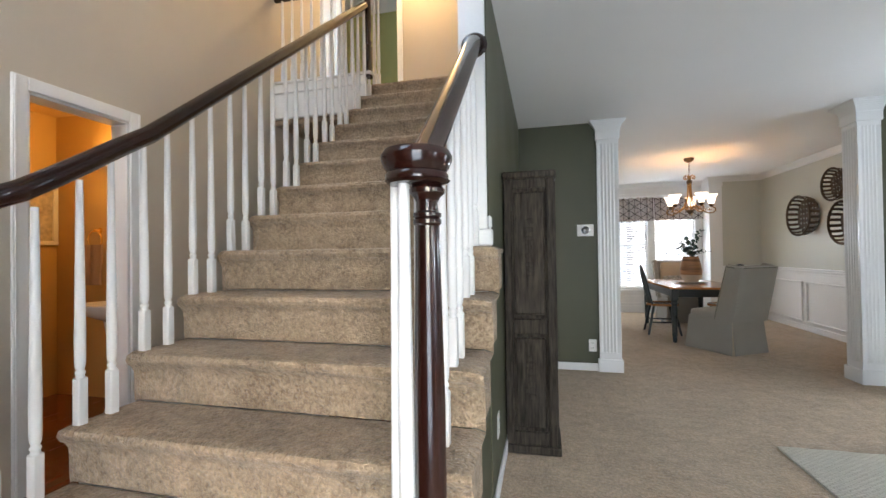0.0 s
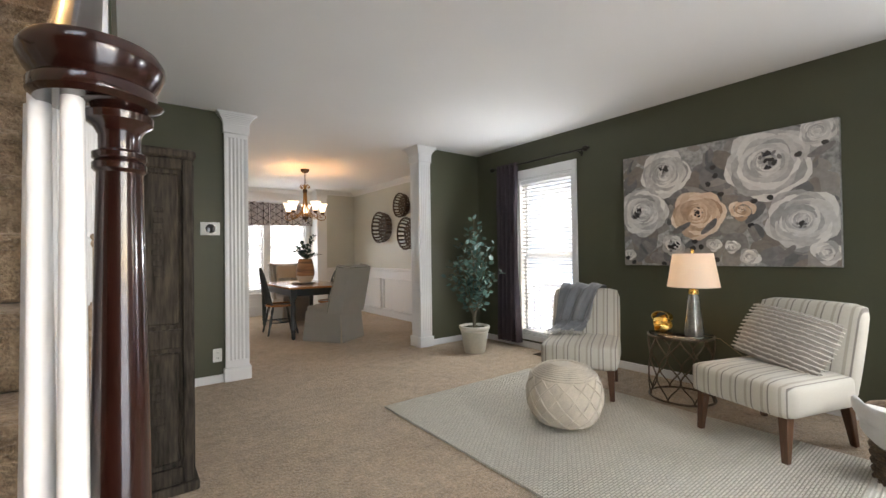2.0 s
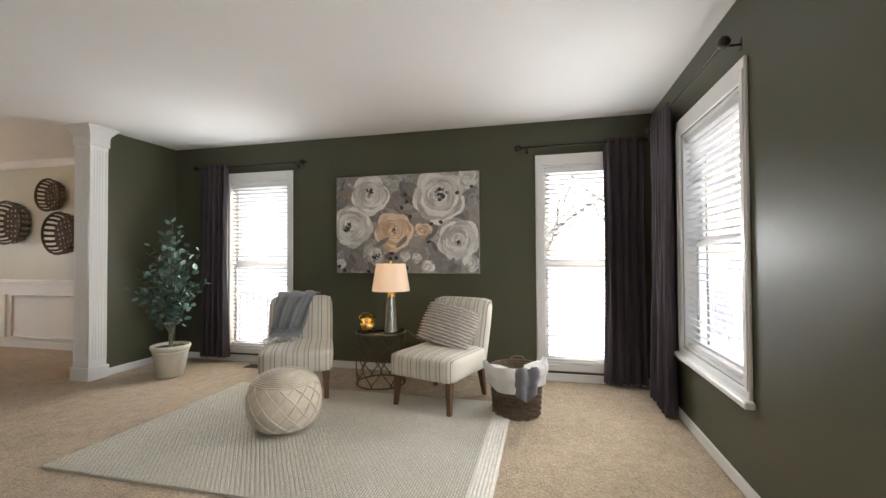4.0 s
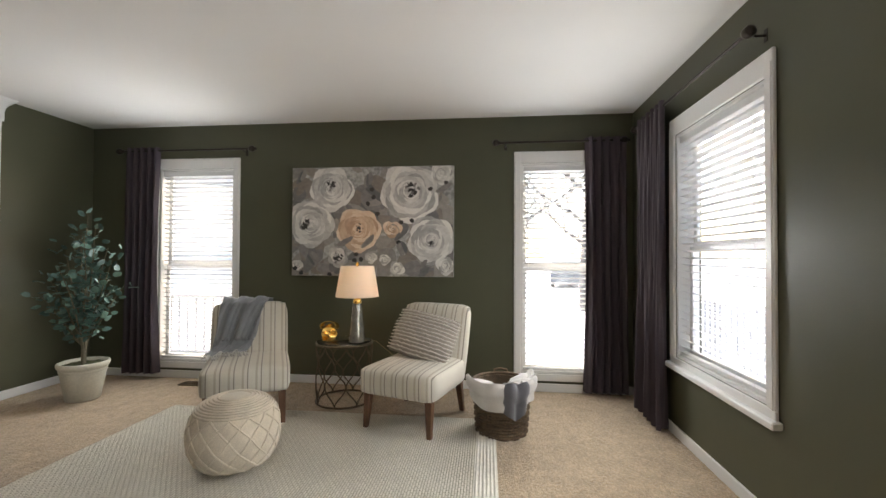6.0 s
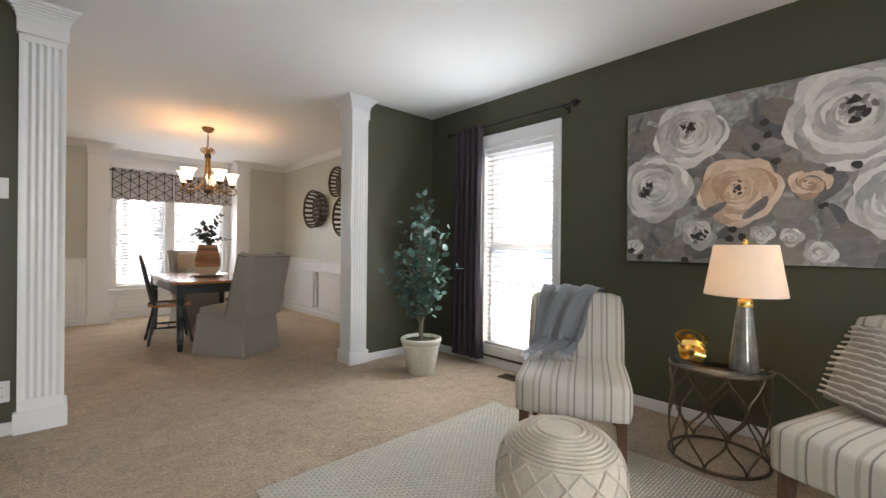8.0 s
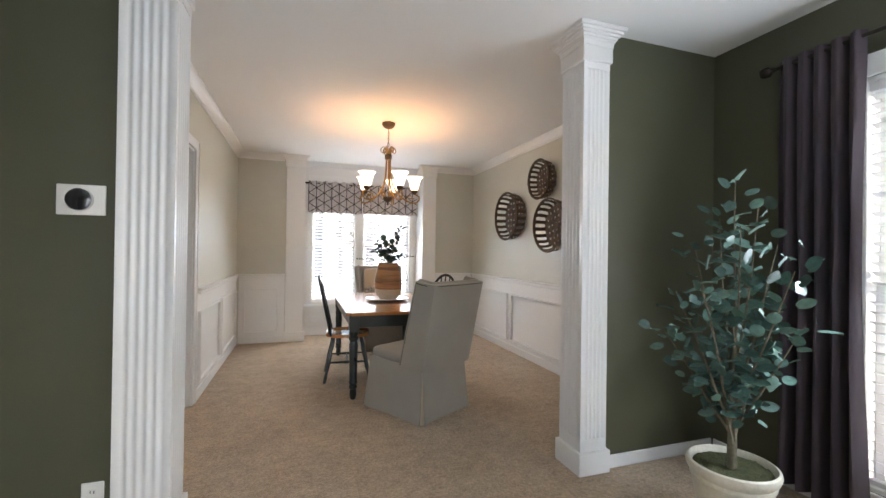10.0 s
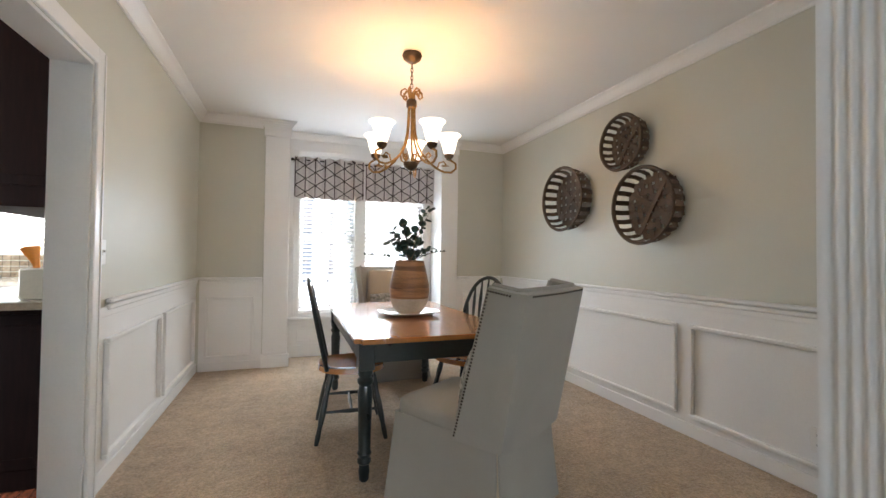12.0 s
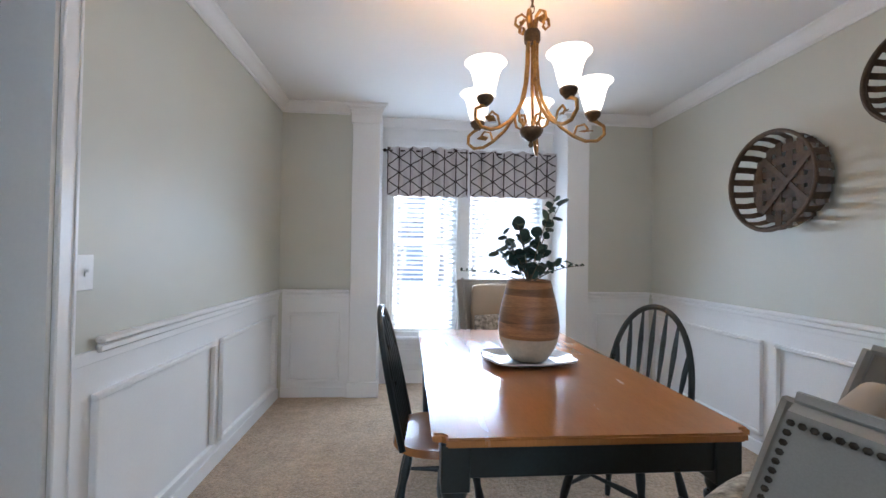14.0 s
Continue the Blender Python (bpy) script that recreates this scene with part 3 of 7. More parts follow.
def wainscot(name, axis, a, b, face, sgn, frames, ends=(0, 0)):
    w = thing(name, pose(0, 0, 0), "white painted wainscot with raised panel mouldings and chair rail", "wainscot", "", "structure")
    bm = bmesh.new()
    strip(bm, axis, a, b, face + 0.001 * sgn, sgn * 0.006, 0.002, RAIL_Z - 0.05, 0)
    part("board", bm, M_WHITE, w)
    bm = bmesh.new()
    strip(bm, axis, a, b, face + 0.007 * sgn, sgn * 0.014, 0.002, 0.085, 0.004)
    part("baseboard", bm, M_WHITE, w)
    bm = bmesh.new()
    strip(bm, axis, a, b, face + 0.001 * sgn, sgn * 0.010, RAIL_Z - 0.075, RAIL_Z - 0.03, 0.002)
    strip(bm, axis, a + ends[0], b - ends[1], face + 0.001 * sgn, sgn * 0.034, RAIL_Z - 0.014, RAIL_Z + 0.012, 0.008)
    strip(bm, axis, a + ends[0], b - ends[1], face + 0.001 * sgn, sgn * 0.022, RAIL_Z - 0.045, RAIL_Z - 0.014, 0.007)
    part("chair_rail", bm, M_WHITE, w)
    for p, q in frames:
        bm = bmesh.new()
        for lo, hi, z0, z1 in ((p, q, 0.685, 0.707), (p, q, 0.128, 0.150), (p, p + 0.022, 0.150, 0.685), (q - 0.022, q, 0.150, 0.685)):
            strip(bm, axis, lo, hi, face + 0.0072 * sgn, sgn * 0.027, z0, z1, 0.004)
        part("panel_moulding", bm, M_WHITE, w)


wainscot("wainscot_east", "y", 4.63, DN - 0.03, XE, -1, [(4.72, 5.855), (5.955, 7.12), (7.215, 8.31)])
wainscot("wainscot_west", "y", 6.255, DN - 0.03, XW, 1, [(6.335, 7.22), (7.30, 8.24)], (0.10, 0))
wainscot("wainscot_west_2", "y", 4.65, 5.185, XW, 1, [(4.74, 5.12)], (0, 0.08))
wainscot("wainscot_north", "x", XW + 0.03, 1.095, DN, -1, [(0.60, 1.02)])
wainscot("wainscot_north_2", "x", 3.165, XE - 0.03, DN, -1, [(3.24, 3.68)])


def bay_pilaster(x0, x1):
    p = thing("bay_pilaster", pose(0, 0, 0), "plain white pilaster beside the dining window bay", "pilaster", "pilasters of the bay", "structure")
    bm = bmesh.new()
    box(bm, x0, x1, DN - 0.028, DN - 0.001, 0.13, 2.36, 0.003)
    part("shaft", bm, M_WHITE, p)
    bm = bmesh.new()
    box(bm, x0 - 0.015, x1 + 0.02, DN - 0.045, DN - 0.001, 0.0015, 0.13, 0.005)
    part("plinth", bm, M_WHITE, p)
    bm = bmesh.new()
    box(bm, x0 - 0.012, x1 + 0.012, DN - 0.04, DN - 0.001, 2.30, 2.37, 0.004)
    for i in range(5):
        q = 0.012 + 0.05 * (1 - math.cos(i / 4 * math.pi / 2))
        box(bm, x0 - q, x1 + q, DN - 0.03 - q, DN - 0.001, 2.37 + i * 0.0178, 2.37 + (i + 1) * 0.0178)
    part("capital", bm, M_WHITE, p)


bay_pilaster(1.10, 1.33)
bay_pilaster(2.96, 3.16)


def casing(name, axis, a, b, face, sgn, z0, z1, w=0.07, label="white painted door casing", sill=False, t=0.018, x_up=0.0):
    """Flat trim round an opening on one face of a wall."""
    bm = bmesh.new()
    s = face + 0.001 * sgn
    strip(bm, axis, a - w, a, s, sgn * t, z0, z1 + w + x_up, 0.004)
    strip(bm, axis, b, b + w, s, sgn * t, z0, z1 + w + x_up, 0.004)
    strip(bm, axis, a, b, s, sgn * t, z1, z1 + w + x_up, 0.004)
    strip(bm, axis, a - w + 0.008, a - w + 0.02, s + sgn * t, sgn * 0.006, z0, z1 + w - 0.01, 0.002)
    strip(bm, axis, b + w - 0.02, b + w - 0.008, s + sgn * t, sgn * 0.006, z0, z1 + w - 0.01, 0.002)
    if sill:
        strip(bm, axis, a - w, b + w, s, sgn * t, z0 - w, z0, 0.004)
    return molding(name, bm, label)


casing("trim_kitchen_door", "y", 5.27, 6.175, XW, 1, 0.002, 1.97, 0.075)
casing("trim_powder_door", "y", 1.66, 2.20, XH, 1, -0.01, 2.04, 0.07)
bm = bmesh.new()
box(bm, XW - 0.152, XW + 0.002, 6.159, 6.175, 0.004, 1.97)
box(bm, XW - 0.152, XW + 0.002, 5.27, 5.286, 0.004, 1.97)
box(bm, XW - 0.152, XW + 0.002, 5.286, 6.159, 1.954, 1.97)
molding("trim_kitchen_jamb", bm, "white painted door jamb")
bm = bmesh.new()
box(bm, XH - 0.122, XH + 0.002, 2.186, 2.2, -0.01, 2.04)
box(bm, XH - 0.122, XH + 0.002, 1.66, 1.674, -0.01, 2.04)
box(bm, XH - 0.122, XH + 0.002, 1.674, 2.186, 2.026, 2.04)
molding("trim_powder_jamb", bm, "white painted door jamb")
casing("trim_upper_door", "x", -2.35, -1.60, 4.95, -1, UP + 0.002, UP + 2.05, 0.07)
bm = bmesh.new()
box(bm, XS - 0.135, XS + 0.02, 1.95, 2.01, 1.212, 1.29, 0.008)
box(bm, XS - 0.005, XS + 0.016, 1.96, 2.01, 1.29, 1.35, 0.01)
molding("trim_stair_block", bm, "white block at the foot of the stair wall")


# ---- windows, blinds and curtains ----
def window(name, axis, a, b, face, sgn, z0, z1, mid, slats=True, tilt=-8, gap=0.045, lip=0.06, wand=None):
    """A framed sash window in a wall hole. face: the room side; sgn: +1 if the room lies on the high side. Returns nothing."""
    win = thing(name, pose(0, 0, 0), "white framed sash window with daylight behind", "window", "", "structure")

    def bar(bm, p, q, d0, d1, lo, hi, bev=0.003):
        f0, f1 = face - sgn * d0, face - sgn * d1
        f0, f1 = min(f0, f1), max(f0, f1)
        if axis == "x":
            box(bm, p, q, f0, f1, lo, hi, bev)
        else:
            box(bm, f0, f1, p, q, lo, hi, bev)
    bm = bmesh.new()
    j = 0.02
    for p, q, lo, hi in ((a, a + j, z0, z1), (b - j, b, z0, z1), (a + j, b - j, z1 - j, z1), (a + j, b - j, z0, z0 + j)):
        bar(bm, p, q, -0.001, 0.138, lo, hi)
    part("window_frame", bm, M_WHITE, win)
    halves = [(z0 + j, mid, 0.075, 0.10), (mid, z1 - j, 0.102, 0.127)] if mid else [(z0 + j, z1 - j, 0.09, 0.115)]
    for lo, hi, d0, d1 in halves:
        bm = bmesh.new()
        s = 0.035
        for p, q, u, v in ((a + j, a + j + s, lo, hi), (b - j - s, b - j, lo, hi), (a + j + s, b - j - s, lo, lo + s), (a + j + s, b - j - s, hi - s, hi)):
            bar(bm, p, q, d0, d1, u, v)
        sash = part("sash", bm, M_WHITE, win)
        bm = bmesh.new()
        dm = (d0 + d1) / 2
        bar(bm, a + j + s - 0.004, b - j - s + 0.004, dm - 0.002, dm + 0.002, lo + s - 0.004, hi - s + 0.004, 0)
        pane = part("pane", bm, M_GLASS, sash, "clear glass pane", 0)
        pane.visible_shadow = False
    if not slats:
        return
    bl = thing("window_blind", pose(0, 0, 0), "white horizontal slat blind lowered with open slats", "blind", "window blinds")
    bm = bmesh.new()
    bar(bm, a + j + 0.003, b - j - 0.003, 0.012, 0.055, z1 - j - 0.045, z1 - j - 0.002)
    part("headrail", bm, M_BLIND, bl)
    bm = bmesh.new()
    w = (b - a) / 2 - j - 0.006
    ca, sa = math.cos(radians(tilt)), math.sin(radians(tilt))
    d = 0.021
    pts = [(-d * ca, -d * sa), (0, 0.0025), (d * ca, d * sa), (d * ca, d * sa - 0.0022), (0, 0.0003), (-d * ca, -d * sa - 0.0022)]
    if axis == "x":
        prism(bm, [(u * -sgn, v) for u, v in pts], "x", -w, w)
    else:
        prism(bm, [(u * -sgn, v) for u, v in pts], "y", -w, w)
    sm = mesh_of("slat", bm, M_BLIND, 0)
    z = z0 + j + 0.06
    while z < z1 - j - 0.055:
        ob = new("slat", sm)
        ob.parent = bl
        ob.location = ((a + b) / 2, face - sgn * 0.034, z) if axis == "x" else (face - sgn * 0.034, (a + b) / 2, z)
        z += gap
    bm = bmesh.new()
    bar(bm, a + j + 0.004, b - j - 0.004, 0.016, 0.052, z0 + j + 0.004, z0 + j + 0.026)
    part("bottom_rail", bm, M_BLIND, bl)
    for fr in (0.14, 0.86):
        bm = bmesh.new()
        c = a + (b - a) * fr
        bar(bm, c - 0.0012, c + 0.0012, 0.012, 0.0135, z0 + j + 0.02, z1 - j - 0.01, 0)
        part("ladder_cord", bm, M_BLIND, bl, smooth=0)
    if wand:
        bm = bmesh.new()
        p = (wand, face - sgn * 0.008) if axis == "x" else (face - sgn * 0.008, wand)
        tube(bm, [(p[0], p[1], z1 - 0.08), (p[0], p[1], z1 - 0.95)], 0.004, 6)
        part("tilt_wand", bm, M_BLIND, bl)


window("window_1", "y", 2.965, 3.745, XE, -1, 0.16, 2.035, 1.1, tilt=-22)
window("window_2", "y", -0.55, 0.232, XE, -1, 0.16, 2.035, 1.1, tilt=-20, wand=0.17)
window("window_3", "x", 1.99, 2.92, YS, 1, 0.53, 2.02, 1.27, tilt=-14)
window("window_4", "x", 1.42, 2.06, NICHE, -1, 0.46, 2.22, 1.32, tilt=-26)
window("window_5", "x", 2.14, 2.88, NICHE, -1, 0.46, 2.22, 1.32, tilt=-26)
window("window_7", "x", -0.05, 0.95, YS, 1, 0.10, 2.1, None, False)
# two windows added out of view, openings for the kitchen and foyer lamps
window("window_unseen_kitchen", "y", 4.95, 6.65, -4.1, 1, 0.4, 2.1, None, False)
window("window_unseen_foyer", "x", -1.95, -0.65, YS - 0.004, 1, 3.05, 4.45, None, False)
window("window_6", "x", -1.5, -0.45, 8.41, -1, 1.1, 2.05, None, tilt=-40)
bm = bmesh.new()
box(bm, 2.06, 2.14, NICHE - 0.012, NICHE + 0.138, 0.46, 2.22, 0.004)
molding("trim_mullion", bm, "white mullion between two dining windows")
for nm, a, b in (("trim_window_east", 2.965, 3.745), ("trim_window_east_2", -0.55, 0.232)):
    casing(nm, "y", a, b, XE, -1, 0.16, 2.035, 0.062, "white painted window casing", True, x_up=0.04)
casing("trim_window_south", "x", 1.99, 2.92, YS, 1, 0.53, 2.02, 0.062, "white painted window casing", True, x_up=0.05)
bm = bmesh.new()
strip(bm, "x", 1.90, 3.0, YS + 0.001, 0.05, 0.455, 0.49, 0.006)
molding("trim_window_stool", bm, "white projecting window stool")
casing("trim_window_bay", "x", 1.42, 2.88, NICHE, -1, 0.46, 2.22, 0.05, "white painted window casing")
bm = bmesh.new()
strip(bm, "x", 1.332, 2.958, NICHE - 0.001, -0.06, 0.405, 0.44, 0.006)
strip(bm, "x", 1.332, 2.958, NICHE - 0.001, -0.02, 0.36, 0.405, 0.004)
strip(bm, "x", 1.332, 2.958, NICHE - 0.001, -0.014, 0.002, 0.13, 0.004)
for p, q, z0, z1 in ((1.42, 2.05, 0.30, 0.318), (1.42, 2.05, 0.17, 0.188), (2.15, 2.87, 0.30, 0.318), (2.15, 2.87, 0.17, 0.188), (1.42, 1.438, 0.188, 0.30), (2.032, 2.05, 0.188, 0.30), (2.15, 2.168, 0.188, 0.30), (2.852, 2.87, 0.188, 0.30)):
    strip(bm, "x", p, q, NICHE - 0.001, -0.012, z0, z1, 0.004)
molding("trim_bay_sill", bm, "white bay sill with panel below")

M_CURTAIN = mat("plum_grey_curtain_cloth", (0.072, 0.056, 0.067), 0.85, 0.10, 6, 420, 0.3, 0.001, sheen=0.15, spec=0.2)
cn = M_CURTAIN.node_tree
ctr = cn.nodes.new("ShaderNodeBsdfTranslucent")
ctr.inputs[0].default_value = (0.30, 0.21, 0.28, 1)
cmx = cn.nodes.new("ShaderNodeMixShader")
cmx.inputs[0].default_value = 0.10
cn.links.new(cn.nodes["Principled BSDF"].outputs[0], cmx.inputs[1])
cn.links.new(ctr.outputs[0], cmx.inputs[2])
cn.links.new(cmx.outputs[0], cn.nodes["Material Output"].inputs[0])
M_IRON = mat("dark_bronze_rod", (0.035, 0.027, 0.022), 0.35, 0.25, 30, 200, 0.1, 0.0005, metal=0.7)


def curtain(axis, a, b, face, sgn, z0, z1, folds, seed, flare=0.0, lean=0.0):
    """A hanging drape gathered into pleats, set off the wall."""
    bm = bmesh.new()
    rnd = random.Random(seed)
    ph = [rnd.uniform(-0.5, 0.5) for _ in range(folds + 2)]

    def f(u, v):
        z = z0 + (z1 - z0) * v
        k = u * folds
        i = int(min(k, folds - 1e-6))
        mod = ph[i] + (ph[i + 1] - ph[i]) * (k - i)
        ease = 0.55 + 0.45 * (1 - v)
        d = 0.075 + 0.042 * math.sin(2 * math.pi * (k + 0.12 * mod + 0.10 * math.sin(5 * v + mod * 4))) * ease + 0.016 * math.sin(4 * math.pi * k + mod * 5) * ease + 0.006 * noise.noise(Vector((u * 8, v * 6, seed)))
        mid = (a + b) / 2
        spread = 1 + flare * (1 - v) ** 1.5 - 0.10 * math.sin(math.pi * v) * 0.5
        s = mid + (a + (b - a) * u - mid) * spread + lean * (1 - v)
        z += 0.012 * math.sin(2 * math.pi * k) * (1 - v) * 0.5
        return (s, face + sgn * d, z) if axis == "x" else (face + sgn * d, s, z)
    sheet(bm, folds * 14, 30, f, 0.004)
    return solid("curtain", bm, M_CURTAIN, "floor-length plum grey drape hanging in soft pleats", "curtain", group="living room curtains", smooth=80)


curtain("y", 3.70, 4.06, XE, -1, 0.055, 2.235, 5, 3, 0.06)
curtain("y", -0.66, -0.31, XE, -1, 0.03, 2.235, 5, 8, 0.05)
curtain("x", 2.93, 3.44, YS, 1, 0.03, 2.27, 6, 5, 0.03)


def rod(axis, a, b, face, sgn, z, open_end, label, brackets):
    r = thing("curtain_rod", pose(0, 0, 0), label, "curtain rod", "living room curtain rods")
    off = face + sgn * 0.075

    def at(s, d=0.0, dz=0.0):
        return (s, off + d, z + dz) if axis == "x" else (off + d, s, z + dz)
    bm = bmesh.new()
    tube(bm, [at(a), at(b)], 0.010, 10)
    part("rod", bm, M_IRON, r)
    for e, way in ((a, -1), (b, 1)):
        bm = bmesh.new()
        lathe(bm, [(0.0, -0.03), (0.012, -0.028), (0.026, -0.018), (0.03, 0.0), (0.026, 0.018), (0.014, 0.028), (0.012, 0.045), (0.0, 0.046)], 16)
        bmesh.ops.rotate(bm, verts=bm.verts, matrix=Euler((radians(90), 0, 0) if axis == "y" else (0, radians(90), 0)).to_matrix())
        bmesh.ops.translate(bm, verts=bm.verts, vec=at(e + way * 0.02))
        part("finial", bm, M_IRON, r)
    for s in brackets:
        bm = bmesh.new()
        tube(bm, [at(s, 0, -0.012), at(s, -sgn * 0.03, -0.02), at(s, -sgn * 0.074, -0.02)], 0.006, 8)
        p = at(s, -sgn * 0.072, -0.02)
        if axis == "x":
            box(bm, p[0] - 0.012, p[0] + 0.012, min(p[1], face + sgn * 0.001), max(p[1], face + sgn * 0.001), p[2] - 0.03, p[2] + 0.03)
        else:
            box(bm, min(p[0], face + sgn * 0.001), max(p[0], face + sgn * 0.001), p[1] - 0.012, p[1] + 0.012, p[2] - 0.03, p[2] + 0.03)
        part("bracket", bm, M_IRON, r)


rod("y", 2.77, 4.10, XE, -1, 2.205, 0, "dark bronze curtain rod with round finials above the window", (2.84, 4.04))
rod("y", -0.62, 0.44, XE, -1, 2.205, 0, "dark bronze curtain rod with round finials above the window", (-0.6, 0.37))
rod("x", 2.02, 3.48, YS, 1, 2.235, 0, "dark bronze curtain rod with round finials above the window", (2.0, 3.46))


# ---- outdoors ----
def railing(name, axis, a, b, at, z0, z1, label):
    r = thing(name, pose(0, 0, 0), label, "railing")
    bm = bmesh.new()
    for lo, hi in ((z0 + 0.08, z0 + 0.13), (z1 - 0.05, z1)):
        if axis == "x":
            box(bm, a, b, at - 0.03, at + 0.03, lo, hi)
        else:
            box(bm, at - 0.03, at + 0.03, a, b, lo, hi)
    part("rails", bm, M_RAILING_DIM, r)
    bm = bmesh.new()
    box(bm, -0.018, 0.018, -0.018, 0.018, z0 + 0.13, z1 - 0.05)
    pm = mesh_of("picket", bm, M_RAILING_DIM, 0)
    s = a + 0.06
    while s < b:
        ob = new("picket", pm)
        ob.parent = r
        ob.location = (s, at, 0) if axis == "x" else (at, s, 0)
        s += 0.13
    for s in (a, b):
        bm = bmesh.new()
        p, q = (s, at) if axis == "x" else (at, s)
        box(bm, p - 0.05, p + 0.05, q - 0.05, q + 0.05, -0.5, z1 + 0.08, 0.004)
        part("post", bm, M_RAILING_DIM, r)


railing("deck_railing", "y", 3.6, 7.6, 5.6, -0.3, 0.62, "white wooden deck railing in snow")
railing("deck_railing", "x", 0.0, 5.4, 11.6, -0.2, 0.78, "white wooden deck railing beyond the dining window")
railing("deck_railing", "x", 0.6, 9.0, -2.6, -0.3, 0.64, "white wooden porch railing in snow")


def neighbour(x, y, w, d, h, rz, rows, cols, siding=M_SIDING):
    hs = thing("neighbour_house", pose(x, y, -0.5, 0, 0, rz), "slate blue sided two-storey neighbouring house with snowy roof" if siding is not M_SIDING else "pale sided two-storey neighbouring house with snowy roof", "house")
    bm = bmesh.new()
    box(bm, -w / 2, w / 2, -d / 2, d / 2, 0, h)
    part("wall", bm, siding, hs, smooth=0)
    bm = bmesh.new()
    prism(bm, [(-d / 2 - 0.4, h), (d / 2 + 0.4, h), (0, h + d * 0.35)], "x", -w / 2 - 0.3, w / 2 + 0.3)
    part("roof", bm, M_ROOF, hs, smooth=0)
    for r in range(rows):
        for c in range(cols):
            bm = bmesh.new()
            cx = -w / 2 + w * (c + 0.5) / cols
            box(bm, cx - 0.45, cx + 0.45, -d / 2 - 0.05, -d / 2 - 0.01, 1.0 + 2.8 * r, 2.4 + 2.8 * r)
            part("window", bm, M_FARGLASS, hs, smooth=0)


neighbour(27, 16, 13, 9, 5.6, -62, 2, 4)
neighbour(-3.5, 34, 12, 9, 5.4, 0, 2, 4, mat("slate_blue_siding", (0.085, 0.10, 0.125), 0.7, 0.1, 1, 30, 0.1))
neighbour(11.5, 36, 11, 9, 5.2, 0, 2, 3)
neighbour(-6, -34, 14, 9, 5.4, 180, 2, 4)


def bare_tree(x, y, h, seed, lean=0.0):
    t = thing("bare_tree", pose(x, y, -0.55), "leafless winter tree with snow-dusted branches", "tree")
    rnd = random.Random(seed)
    bm = bmesh.new()
    tube(bm, [(0, 0, 0), (0.05, 0.03, h * 0.2), (0.02 + lean, -0.05, h * 0.45), (0.1 + lean, 0.1, h)], [h * 0.035, h * 0.026, h * 0.02, h * 0.004], 10)
    part("trunk", bm, M_BARK, t)
    bm = bmesh.new()

    def limb(p, d, ln, r, depth):
        pts, rad = [p], [r]
        q, dd = Vector(p), Vector(d)
        for i in range(4):
            dd = (dd + Vector((rnd.uniform(-.3, .3), rnd.uniform(-.3, .3), rnd.uniform(-.05, .25)))).normalized()
            q = q + dd * ln / 4
            pts.append(tuple(q))
            rad.append(r * (1 - 0.2 * (i + 1)))
        tube(bm, pts, rad, 5)
        if depth:
            for k in (1, 2, 3, 4):
                a = rnd.uniform(0, 6.28)
                limb(pts[k], (dd + Vector((math.cos(a), math.sin(a), 0.2)) * 0.9).normalized(), ln * 0.55, r * 0.45, depth - 1)
    for i in range(15):
        z = h * (0.22 + 0.72 * i / 15)
        a = i * 2.4 + rnd.uniform(-.4, .4)
        limb((0.04, 0, z), (math.cos(a), math.sin(a), 0.55), h * 0.36 * (1.1 - z / h * 0.7), h * 0.010, 2)
    part("branches", bm, M_BARK, t)


bare_tree(9.0, 0.35, 6.5, 4)
bare_tree(13.5, -2.6, 7.5, 9)
bare_tree(4.5, 24, 7.0, 12)
bare_tree(1.2, 19, 5.5, 23)
bare_tree(3.4, 28, 6.5, 31)
bare_tree(2.6, -12, 7.0, 15)
M_CAR = mat("dark_car_paint", (0.11, 0.115, 0.12), 0.3, 0.2, 4, 50, 0, coat=0.5)


def parked_car(x, y, rz):
    c = thing("parked_car", pose(x, y, -0.5, 0, 0, rz), "dark parked car standing on snow", "car")
    bm = bmesh.new()
    prism(bm, [(-2.1, 0.3), (2.1, 0.3), (2.15, 0.7), (1.3, 0.88), (0.7, 1.4), (-1.1, 1.42), (-1.9, 0.9), (-2.15, 0.8)], "y", -0.85, 0.85)
    part("body", bm, M_CAR, c)
    bm = bmesh.new()
    for s in (-0.856, 0.852):
        prism(bm, [(1.05, 0.92), (0.62, 1.33), (-1.0, 1.34), (-1.6, 0.93)], "y", s, s + 0.004)
    part("windows", bm, M_DARKGLASS, c, smooth=0)
    for wx in (-1.3, 1.35):
        for wy in (-0.86, 0.66):
            bm = bmesh.new()
            lathe(bm, [(0.0, 0), (0.33, 0), (0.33, 0.2), (0.0, 0.2)], 20)
            bmesh.ops.rotate(bm, verts=bm.verts, matrix=Euler((radians(-90), 0, 0)).to_matrix())
            bmesh.ops.translate(bm, verts=bm.verts, vec=(wx, wy, 0.33))
            part("wheel", bm, M_DARKGLASS, c)


parked_car(25, -4.1, -11)

# ---- living room things ----
M_RUG = mat("cream_woven_wool", (0.80, 0.76, 0.68), 0.95, 0.14, 30, 160, 0.6, 0.004, sheen=0.2)


